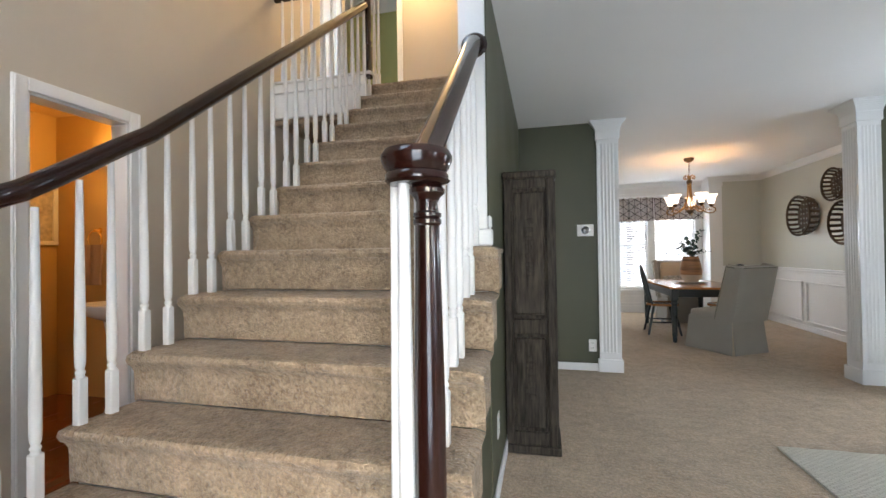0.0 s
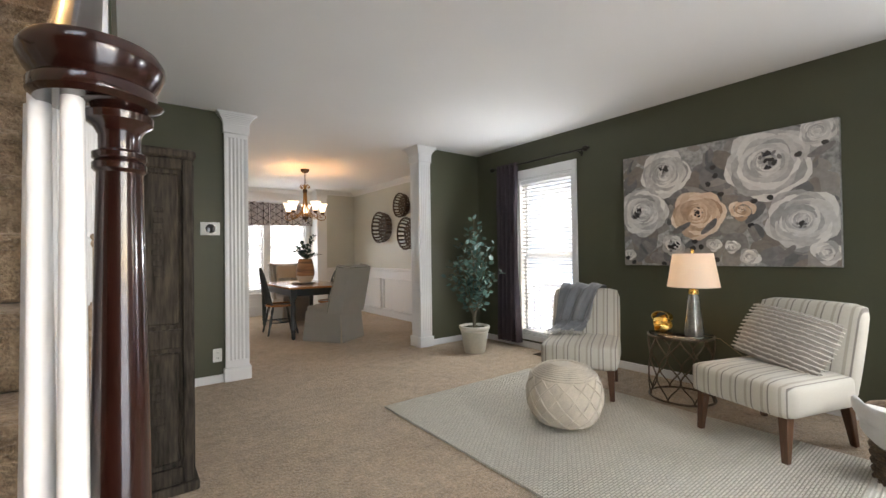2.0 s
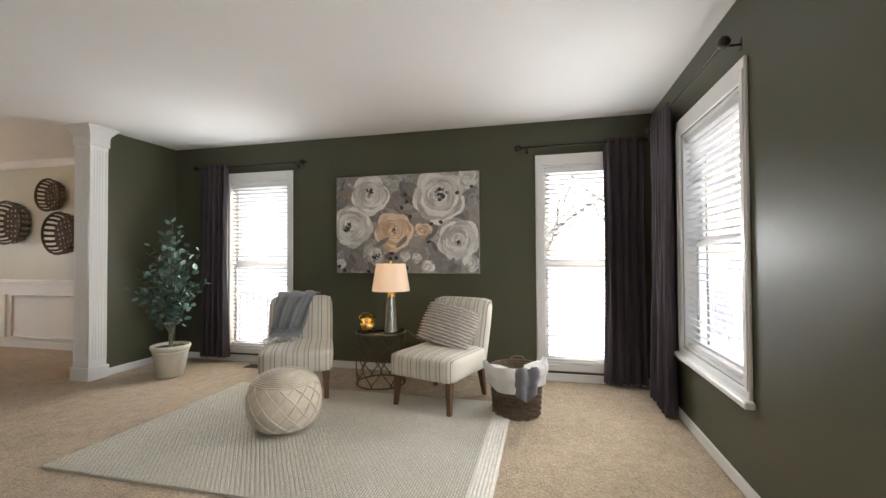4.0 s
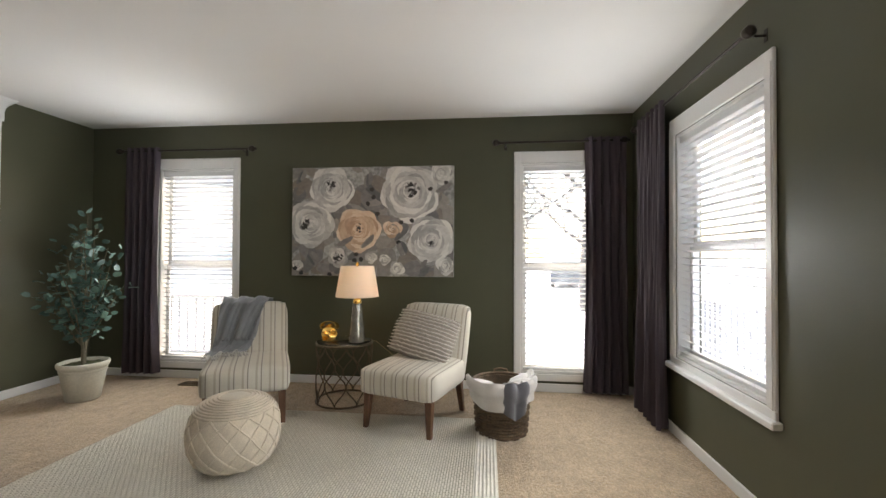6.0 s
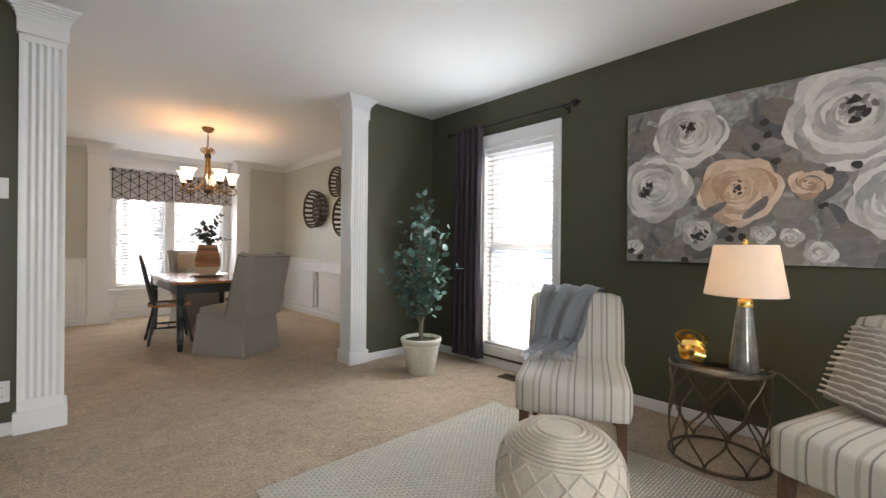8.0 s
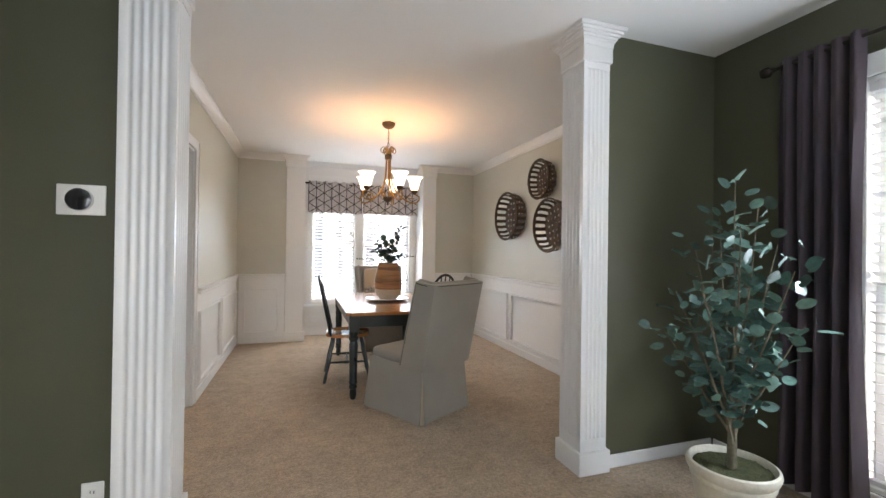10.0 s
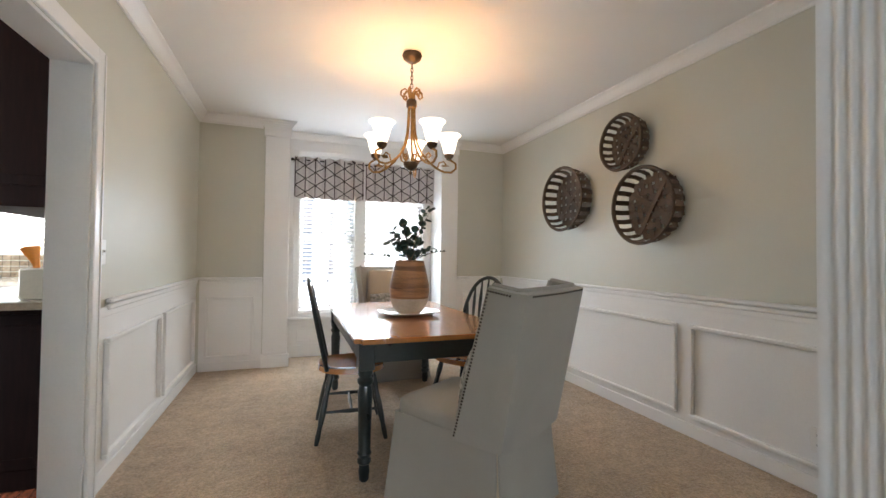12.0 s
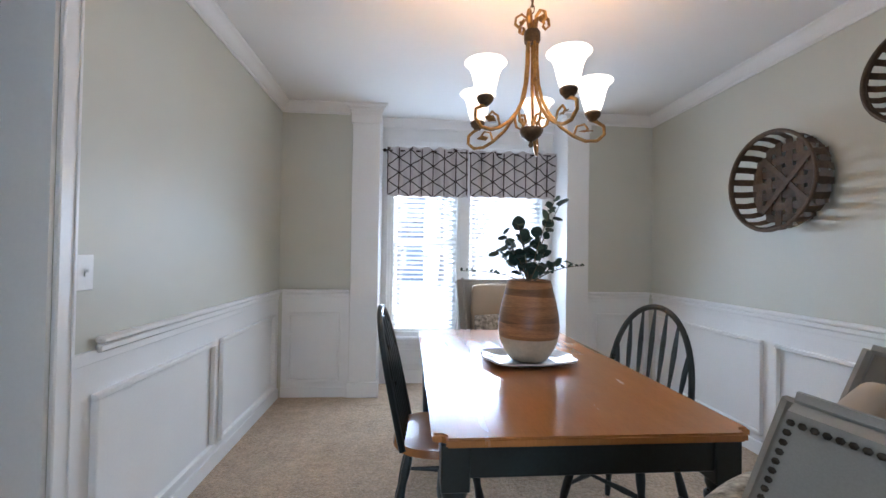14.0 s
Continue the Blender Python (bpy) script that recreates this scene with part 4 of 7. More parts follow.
def weave_mat(name, color, dark, su, sv, relief, dist):
    """Chunky weave: offset bumps in rows."""
    m = bpy.data.materials.new(name)
    m.use_nodes = True
    nd, lk = m.node_tree.nodes, m.node_tree.links
    b = nd["Principled BSDF"]
    tc = nd.new("ShaderNodeTexCoord")
    mp = nd.new("ShaderNodeMapping")
    mp.inputs["Scale"].default_value = (su, sv, 1)
    lk.new(tc.outputs["Object"], mp.inputs[0])
    nz = nd.new("ShaderNodeTexNoise")
    nz.inputs["Scale"].default_value = 60
    lk.new(tc.outputs["Object"], nz.inputs["Vector"])
    br = nd.new("ShaderNodeTexBrick")
    br.inputs["Color1"].default_value, br.inputs["Color2"].default_value, br.inputs["Mortar"].default_value = (*color, 1), (*[c * 0.9 for c in color], 1), (*dark, 1)
    br.inputs["Scale"].default_value = 1.0
    br.inputs["Mortar Size"].default_value, br.inputs["Mortar Smooth"].default_value = 0.12, 0.9
    br.inputs["Brick Width"].default_value, br.inputs["Row Height"].default_value = 1.0, 0.5
    lk.new(mp.outputs[0], br.inputs["Vector"])
    mx = nd.new("ShaderNodeMix")
    mx.data_type = 'RGBA'
    mx.blend_type = 'MULTIPLY'
    mx.inputs[0].default_value = 0.22
    lk.new(br.outputs[0], mx.inputs[6])
    lk.new(nz.outputs[0], mx.inputs[7])
    lk.new(mx.outputs[2], b.inputs["Base Color"])
    b.inputs["Roughness"].default_value = 0.95
    b.inputs["Specular IOR Level"].default_value = 0.15
    iv = nd.new("ShaderNodeMath")
    iv.operation = 'SUBTRACT'
    iv.inputs[0].default_value = 1.0
    lk.new(br.outputs["Fac"], iv.inputs[1])
    ad = nd.new("ShaderNodeMath")
    ad.operation = 'MULTIPLY_ADD'
    ad.inputs[1].default_value = 0.3
    lk.new(nz.outputs[0], ad.inputs[0])
    lk.new(iv.outputs[0], ad.inputs[2])
    bp = nd.new("ShaderNodeBump")
    bp.inputs["Strength"].default_value, bp.inputs["Distance"].default_value = relief, dist
    lk.new(ad.outputs[0], bp.inputs["Height"])
    lk.new(bp.outputs[0], b.inputs["Normal"])
    return m


M_RUGW = weave_mat("cream_chunky_weave", (0.93, 0.88, 0.76), (0.68, 0.62, 0.50), 26, 34, 1.0, 0.012)
RUGX0, RUGX1, RUGY0, RUGY1 = 1.435, 3.035, 0.47, 2.975
rug = thing("area_rug", pose(0, 0, 0), "cream chunky woven wool rug with plain ribbed ends", "rug")


def rug_sheet(y0, y1, nx, ny, lift):
    bm = bmesh.new()
    sheet(bm, nx, ny, lambda u, v: (RUGX0 + (RUGX1 - RUGX0) * u + 0.006 * noise.noise(Vector((u, v * 9, 3))) * (1 if u in (0, 1) else 0), y0 + (y1 - y0) * v, 0.014 + lift + 0.003 * noise.noise(Vector((u * 14, v * 20, 7)))), 0.012)
    return bm


part("field", rug_sheet(RUGY0 + 0.13, RUGY1, 60, 80, 0.0), M_RUGW, rug)
bm = rug_sheet(RUGY0, RUGY0 + 0.13, 60, 4, -0.003)
for k in range(6):
    tube(bm, [(RUGX0 + (RUGX1 - RUGX0) * i / 20, RUGY0 + 0.015 + 0.02 * k, 0.0125) for i in range(21)], 0.006, 6)
part("border", bm, M_RUG, rug, "ribbed cream border strip")

# pouf
M_POUF = mat("cream_cotton_macrame", (0.62, 0.54, 0.43), 0.95, 0.14, 14, 180, 0.6, 0.003, sheen=0.2)
pouf = thing("pouf", pose(2.20, 1.945, 0.014, 0, 0, 12), "round cream knitted pouf with raised diamond cords", "pouf")
PR, PH = 0.238, 0.39


def pouf_at(a, v):
    """A point of the pouf's skin; v from 0 at the bottom to 1 at the top."""
    ph = (v - 0.5) * math.pi
    ex = 0.62
    c, s = max(0.0, math.cos(ph)), math.sin(ph)
    r = PR * c ** ex
    z = PH / 2 + PH / 2 * math.copysign(abs(s) ** 0.85, s)
    w = 1 + 0.02 * noise.noise(Vector((math.cos(a) * 2, math.sin(a) * 2, z * 6)))
    return Vector((r * math.cos(a) * w, r * math.sin(a) * w, z))


bm = bmesh.new()
rows = [[bm.verts.new(pouf_at(2 * math.pi * i / 64, 0.02 + 0.96 * j / 32)) for i in range(64)] for j in range(33)]
for j in range(32):
    for i in range(64):
        bm.faces.new((rows[j][i], rows[j][(i + 1) % 64], rows[j + 1][(i + 1) % 64], rows[j + 1][i]))
bm.faces.new(rows[0][::-1])
bm.faces.new(rows[-1])
part("cover", bm, M_POUF, pouf, smooth=80)
for k in range(14):
    for sgn in (-1, 1):
        bm = bmesh.new()
        pts = []
        for j in range(15):
            v = 0.18 + 0.52 * j / 14
            p = pouf_at(2 * math.pi * (k / 14 + sgn * 0.155 * (j / 14 - 0.5) * 1.38), v)
            pts.append(p * 1.006)
        tube(bm, pts, 0.0055, 6)
        part("cord", bm, M_POUF, pouf)
for k in range(9):
    bm = bmesh.new()
    v = 0.715 + 0.028 * k
    tube(bm, [pouf_at(2 * math.pi * i / 40, v) * 1.004 for i in range(40)], 0.0065, 6, True)
    part("braid_ring", bm, M_POUF, pouf)


# slipper chairs
def stripe_mat():
    m = bpy.data.materials.new("cream_ticking_stripe")
    m.use_nodes = True
    nd, lk = m.node_tree.nodes, m.node_tree.links
    b = nd["Principled BSDF"]
    tc = nd.new("ShaderNodeTexCoord")
    sp = nd.new("ShaderNodeSeparateXYZ")
    lk.new(tc.outputs["Object"], sp.inputs[0])
    mu = nd.new("ShaderNodeMath")
    mu.operation = 'MULTIPLY_ADD'
    mu.inputs[1].default_value, mu.inputs[2].default_value = 1 / 0.085, 10.5
    lk.new(sp.outputs[0], mu.inputs[0])
    fr = nd.new("ShaderNodeMath")
    fr.operation = 'FRACT'
    lk.new(mu.outputs[0], fr.inputs[0])
    ramp = nd.new("ShaderNodeValToRGB")
    ramp.color_ramp.interpolation = 'EASE'
    e = ramp.color_ramp.elements
    cream, tan, dark = (0.70, 0.65, 0.55, 1), (0.52, 0.465, 0.375, 1), (0.29, 0.255, 0.215, 1)
    e[0].position, e[0].color = 0.0, cream
    e[1].position, e[1].color = 1.0, cream
    for p, c in ((0.22, cream), (0.27, tan), (0.40, tan), (0.43, cream), (0.62, cream), (0.66, dark), (0.71, dark), (0.74, cream)):
        n = e.new(p)
        n.color = c
    lk.new(fr.outputs[0], ramp.inputs[0])
    nz = nd.new("ShaderNodeTexNoise")
    nz.inputs["Scale"].default_value = 300
    lk.new(tc.outputs["Object"], nz.inputs["Vector"])
    mx = nd.new("ShaderNodeMix")
    mx.data_type, mx.blend_type = 'RGBA', 'MULTIPLY'
    mx.inputs[0].default_value = 0.3
    lk.new(ramp.outputs[0], mx.inputs[6])
    lk.new(nz.outputs[0], mx.inputs[7])
    lk.new(mx.outputs[2], b.inputs["Base Color"])
    b.inputs["Roughness"].default_value = 0.9
    b.inputs["Sheen Weight"].default_value = 0.2
    bp = nd.new("ShaderNodeBump")
    bp.inputs["Strength"].default_value, bp.inputs["Distance"].default_value = 0.3, 0.001
    lk.new(nz.outputs[0], bp.inputs["Height"])
    lk.new(bp.outputs[0], b.inputs["Normal"])
    return m


M_STRIPE = stripe_mat()
M_LEG = mat("brown_stained_wood_leg", (0.12, 0.055, 0.028), 0.4, 0.3, 8, 80, 0.1, 0.0005, stretch=(1, 1, 0.15))


def cushion(bm, x0, x1, y0, y1, z0, z1, r, puff=0.01, shear=0.0, seg=4):
    """A soft upholstered block: rounded edges, crowned faces; shear leans it back with height."""
    tmp = bmesh.new()
    box(tmp, x0, x1, y0, y1, z0, z1)
    bmesh.ops.subdivide_edges(tmp, edges=tmp.edges[:], cuts=7, use_grid_fill=True)
    cx, cy, cz = (x0 + x1) / 2, (y0 + y1) / 2, (z0 + z1) / 2
    hx_, hy_, hz_ = (x1 - x0) / 2, (y1 - y0) / 2, (z1 - z0) / 2
    r = min(r, hx_, hy_, hz_)
    for v in tmp.verts:
        d = Vector((v.co.x - cx, v.co.y - cy, v.co.z - cz))
        core = Vector((max(-hx_ + r, min(hx_ - r, d.x)), max(-hy_ + r, min(hy_ - r, d.y)), max(-hz_ + r, min(hz_ - r, d.z))))
        o = d - core
        if o.length > 1e-6:
            o = o.normalized() * r
        fx, fy, fz = 1 - (d.x / hx_) ** 2, 1 - (d.y / hy_) ** 2, 1 - (d.z / hz_) ** 2
        p = core + o
        p += Vector((math.copysign(puff * fy * fz, d.x) if abs(d.x) > hx_ - 1e-4 else 0, math.copysign(puff * fx * fz, d.y) if abs(d.y) > hy_ - 1e-4 else 0, math.copysign(puff * fx * fy, d.z) if abs(d.z) > hz_ - 1e-4 else 0))
        v.co = Vector((cx, cy, cz)) + p
        v.co.y += shear * (v.co.z - z0)
    me = bpy.data.meshes.new("tmp")
    tmp.to_mesh(me)
    tmp.free()
    bm.from_mesh(me)
    bpy.data.meshes.remove(me)


def slipper_chair(m, label):
    """Armless chair; faces -y, origin on the floor under the seat."""
    c = thing("slipper_chair", m, label, "chair", "striped slipper chairs")
    bm = bmesh.new()
    cushion(bm, -0.285, 0.285, -0.30, 0.30, 0.235, 0.42, 0.035, 0.012)
    part("seat", bm, M_STRIPE, c, smooth=80)
    bm = bmesh.new()
    cushion(bm, -0.28, 0.28, 0.17, 0.30, 0.24, 0.80, 0.045, 0.008, 0.29)
    part("backrest", bm, M_STRIPE, c, smooth=80)
    for sx in (-1, 1):
        for sy in (-1, 1):
            bm = bmesh.new()
            x, y = sx * 0.235, -0.245 if sy < 0 else 0.265
            lx, ly = sx * 0.01, -0.02 if sy < 0 else 0.05
            top, bot = [(x - 0.026, y - 0.026), (x + 0.026, y - 0.026), (x + 0.026, y + 0.026), (x - 0.026, y + 0.026)], [(x + lx - 0.016, y + ly - 0.016), (x + lx + 0.016, y + ly - 0.016), (x + lx + 0.016, y + ly + 0.016), (x + lx - 0.016, y + ly + 0.016)]
            va = [bm.verts.new((*p, 0.001)) for p in bot]
            vb = [bm.verts.new((*p, 0.245)) for p in top]
            for i in range(4):
                bm.faces.new((va[i], va[(i + 1) % 4], vb[(i + 1) % 4], vb[i]))
            bm.faces.new(va[::-1])
            bm.faces.new(vb)
            bmesh.ops.bevel(bm, geom=bm.edges[:], offset=0.004, segments=1, affect='EDGES')
            part("leg", bm, M_LEG, c, "brown tapered wooden leg")
    return c


CH1 = pose(2.93, 2.31, 0.0, 0, 0, -62)
CH2 = pose(2.985, 1.05, 0.006, 0, 0, -108)
slipper_chair(CH1, "cream striped armless chair with a grey throw over its back")
slipper_chair(CH2, "cream striped armless chair with a tufted pillow, on wooden legs")

# throw over the first chair
M_THROW = mat("grey_knit_throw", (0.20, 0.205, 0.215), 0.95, 0.14, 10, 260, 0.6, 0.002, sheen=0.5)
M_FRINGE = mat("pale_grey_fringe", (0.55, 0.53, 0.50), 0.95, 0.12, 20, 200, 0.4, 0.002)
THROW = [(0.40, 0.50), (0.405, 0.62), (0.425, 0.78), (0.40, 0.818), (0.33, 0.826), (0.285, 0.80), (0.255, 0.70), (0.225, 0.56), (0.195, 0.468), (0.14, 0.437), (0.06, 0.432)]


def throw_at(u, v):
    """Bunched over the top of the back, then slanting down to the chair's outer side."""
    front = max(0.0, (v - 0.35) / 0.65)
    vv = v * (1.0 - 0.10 * u * front + 0.02 * math.sin(u * 9))
    k = min(vv, 0.9999) * (len(THROW) - 1)
    i = min(int(k), len(THROW) - 2)
    py, pz = [THROW[i][c] + (THROW[i + 1][c] - THROW[i][c]) * (k - i) for c in (0, 1)]
    s = u + 0.42 * front
    fold = 0.020 * math.sin(s * 17) + 0.010 * math.sin(s * 33 + 1.3) + 0.010 * noise.noise(Vector((u * 4, v * 5, 2.0)))
    py += 0.10 * max(0.0, min(pz, 0.82) - 0.30)
    left, right = -0.20 - 0.10 * front ** 1.3, 0.17 - 0.19 * front ** 0.8
    x = left + (right - left) * u
    off = max(-0.004, fold) + 0.016
    if vv > 0.42:
        py -= off * (1.3 if vv < 0.74 else 0.2)
        pz += off * (0.2 if vv < 0.74 else 0.7)
    else:
        pz += off * 0.7 if vv > 0.2 else 0
        py += off if vv < 0.3 else 0
    return (x, py, pz)


throw = thing("throw_blanket", CH1, "grey knitted throw with pale fringe draped over the chair", "blanket")
bm = bmesh.new()
sheet(bm, 40, 60, throw_at, 0.006)
part("cloth", bm, M_THROW, throw, smooth=80)
bm = bmesh.new()
rnd = random.Random(5)
for k in range(46):
    u = (k + 0.5) / 46
    p = Vector(throw_at(u, 1.0))
    q = p + Vector((rnd.uniform(-0.02, 0.02), -rnd.uniform(0.06, 0.10), -0.008 + rnd.uniform(0, 0.006)))
    tube(bm, [p + Vector((0, 0.02, 0.004)), (p + q) / 2 + Vector((0, 0, 0.006)), q], 0.0045, 5)
part("fringe", bm, M_FRINGE, throw, "pale knotted fringe")

# pillow on the second chair
M_PILLOW = mat("taupe_pillow_cloth", (0.36, 0.32, 0.28), 0.95, 0.12, 12, 240, 0.5, 0.002)
M_TUFT = mat("cream_tufted_yarn", (0.66, 0.61, 0.54), 0.95, 0.12, 30, 240, 0.6, 0.003)


def pillow_at(u, v, w, h, t, side):
    x, z = (u - 0.5) * 2, (v - 0.5) * 2
    bulge = (max(0, 1 - abs(x) ** 2.4) * max(0, 1 - abs(z) ** 2.4)) ** 0.55
    pinch = 1 - 0.06 * (1 - bulge) * (1 - abs(abs(x) - abs(z)))
    return Vector((x * w / 2 * pinch, side * t / 2 * bulge, z * h / 2 * pinch))


def pillow_mesh(w, h, t):
    bm = bmesh.new()
    n = 22
    fr = [[bm.verts.new(pillow_at(i / n, j / n, w, h, t, -1)) for j in range(n + 1)] for i in range(n + 1)]
    bk = [[bm.verts.new(pillow_at(i / n, j / n, w, h, t, 1)) if 0 < i < n and 0 < j < n else fr[i][j] for j in range(n + 1)] for i in range(n + 1)]
    for g in (fr, bk):
        for i in range(n):
            for j in range(n):
                bm.faces.new((g[i][j], g[i + 1][j], g[i + 1][j + 1], g[i][j + 1]))
    return bm


pm = CH2 @ pose(0.0, 0.135, 0.585, -28, 0, 0) @ pose(0, 0, 0, 0, 10, 0)
pillow = thing("throw_pillow", pm, "taupe pillow with rows of cream tufted yarn", "pillow")
part("cover", pillow_mesh(0.52, 0.37, 0.15), M_PILLOW, pillow, smooth=80)
rnd = random.Random(11)
for r in range(13):
    bm = bmesh.new()
    v = 0.06 + 0.88 * r / 12
    pts, rad = [], []
    for i in range(34):
        u = -0.0 + i / 33
        p = pillow_at(u, v, 0.52, 0.37, 0.15, -1) + Vector((0, -0.002, rnd.uniform(-0.003, 0.003)))
        pts.append(p)
        rad.append(0.0035 + 0.004 * rnd.random())
    pts[0] += Vector((-0.02, 0, 0))
    pts[-1] += Vector((0.02, 0, 0))
    tube(bm, pts, rad, 6)
    part("tuft_strip", bm, M_TUFT, pillow, "cream tufted yarn row")

# side table
M_BRONZE = mat("antique_bronze_metal", (0.14, 0.105, 0.07), 0.38, 0.3, 20, 120, 0.1, 0.0005, metal=0.85)
M_TGLASS = glassy("smoked_table_glass", (0.72, 0.76, 0.72), 0.02)
TC, TR, TH = (3.335, 1.705), 0.225, 0.497
table = thing("side_table", pose(TC[0], TC[1], 0), "round bronze wire side table with a glass top", "side table")
for z, rr in ((0.012, 0.008), (TH - 0.016, 0.008)):
    bm = bmesh.new()
    tube(bm, [(TR * math.cos(2 * math.pi * i / 48), TR * math.sin(2 * math.pi * i / 48), z) for i in range(48)], rr, 8, True)
    part("ring", bm, M_BRONZE, table)
for k in range(8):
    for s in (-1, 1):
        bm = bmesh.new()
        pts = []
        for j in range(25):
            f = j / 24
            a = 2 * math.pi * k / 8 + s * (math.pi / 8) * (1 - math.cos(2 * math.pi * f * 1.5)) * 0.5
            pts.append((TR * math.cos(a), TR * math.sin(a), 0.014 + (TH - 0.032) * f))
        tube(bm, pts, 0.0055, 6)
        part("curved_bar", bm, M_BRONZE, table)
bm = bmesh.new()
lathe(bm, [(0.0, TH - 0.008), (TR - 0.006, TH - 0.008), (TR - 0.002, TH - 0.004), (TR - 0.006, TH), (0.0, TH)], 48)
part("glass_top", bm, M_TGLASS, table, "clear round glass top", 60).visible_shadow = False

# lamp
M_SHADE = mat("ivory_linen_shade", (0.85, 0.82, 0.76), 0.9, 0.04, 20, 350, 0.2, 0.0008)
nt = M_SHADE.node_tree
tr_ = nt.nodes.new("ShaderNodeBsdfTranslucent")
tr_.inputs[0].default_value = (0.95, 0.90, 0.84, 1)
ms_ = nt.nodes.new("ShaderNodeMixShader")
ms_.inputs[0].default_value = 0.5
nt.links.new(nt.nodes["Principled BSDF"].outputs[0], ms_.inputs[1])
nt.links.new(tr_.outputs[0], ms_.inputs[2])
nt.links.new(ms_.outputs[0], nt.nodes["Material Output"].inputs[0])
M_LAMPGLASS = mat("smoky_mercury_glass", (0.28, 0.27, 0.24), 0.12, 0.3, 18, 90, 0.1, 0.001, metal=0.55, coat=0.8)
M_BRASS = mat("polished_gold_brass", (0.85, 0.56, 0.16), 0.26, 0.12, 15, 90, 0.05, 0.0005, metal=1.0)
lampo = thing("table_lamp", pose(LAMP_XY[0], LAMP_XY[1], TH + 0.001), "table lamp with glowing ivory shade and tapered glass base", "lamp")
bm = bmesh.new()
lathe(bm, [(0.0, 0), (0.066, 0.0), (0.069, 0.012), (0.062, 0.07), (0.052, 0.16), (0.042, 0.26), (0.036, 0.31), (0.0, 0.312)], 36)
part("base", bm, M_LAMPGLASS, lampo, "tapered smoky glass base")
bm = bmesh.new()
lathe(bm, [(0.0, 0.312), (0.034, 0.312), (0.036, 0.325), (0.03, 0.345), (0.012, 0.352), (0.012, 0.40), (0.016, 0.41), (0.016, 0.45), (0.0, 0.452)], 24)
part("neck", bm, M_BRASS, lampo, "brass lamp neck")
bm = bmesh.new()
lathe(bm, [(0.174, 0.367), (0.134, 0.615), (0.132, 0.615), (0.172, 0.367), (0.174, 0.367)], 56, close=False)
part("shade", bm, M_SHADE, lampo, "glowing ivory fabric drum shade", 60)
bm = bmesh.new()
lathe(bm, [(0.0, 0.605), (0.012, 0.606), (0.008, 0.618), (0.013, 0.63), (0.010, 0.645), (0.0, 0.648)], 16)
for k in range(3):
    a = k * 2.094
    tube(bm, [(0, 0, 0.607), (0.132 * math.cos(a), 0.132 * math.sin(a), 0.607)], 0.002, 5)
part("finial", bm, M_BRASS, lampo, "small brass finial and spider")
bm = bmesh.new()
lathe(bm, [(0.0, 0.455), (0.02, 0.458), (0.029, 0.49), (0.02, 0.525), (0.0, 0.535)], 16)
part("bulb", bm, glow("warm_lamp_bulb", (1.0, 0.75, 0.42), 1.2), lampo, "lit bulb").visible_shadow = False
bm = bmesh.new()
tube(bm, [(3.33, 1.53, TH + 0.004), (3.42, 1.46, TH - 0.02), (3.52, 1.36, 0.36), (3.62, 1.22, 0.12), (3.70, 1.12, 0.006)], 0.003, 6)
solid("lamp_cord", bm, mat("tan_lamp_cord", (0.35, 0.27, 0.15), 0.5, 0.1), "thin tan lamp cord trailing behind the chair", "cord")

# gold knot
knot = thing("gold_knot", pose(3.29, 1.82, TH - 0.002, 0, 0, 20) @ Matrix.Diagonal((1.65, 1.65, 1.15, 1.0)), "shiny gold linked ribbon knot ornament on glass table", "ornament")


def band_loop(cx, cz, r, w, rx, rz, cy=0.0):
    bm = bmesh.new()
    n, h = 28, w / 2
    rings = []
    e = Euler((radians(rx), 0, radians(rz))).to_matrix()
    for i in range(n):
        a = 2 * math.pi * i / n
        rings.append([bm.verts.new(e @ Vector((math.cos(a) * rr, yy, math.sin(a) * rr * 0.8)) + Vector((cx, cy, cz))) for rr, yy in ((r, -h), (r, h), (r - 0.005, h), (r - 0.005, -h))])
    for i in range(n):
        p, q = rings[i], rings[(i + 1) % n]
        for k in range(4):
            bm.faces.new((p[k], p[(k + 1) % 4], q[(k + 1) % 4], q[k]))
    part("loop", bm, M_BRASS, knot, smooth=60)


band_loop(-0.03, 0.046, 0.050, 0.032, 20, 20)
band_loop(0.035, 0.046, 0.048, 0.032, -15, -30)
band_loop(0.0, 0.105, 0.046, 0.030, 10, 60)
band_loop(0.055, 0.085, 0.034, 0.026, 60, 10)
band_loop(-0.055, 0.085, 0.034, 0.026, -50, 80)

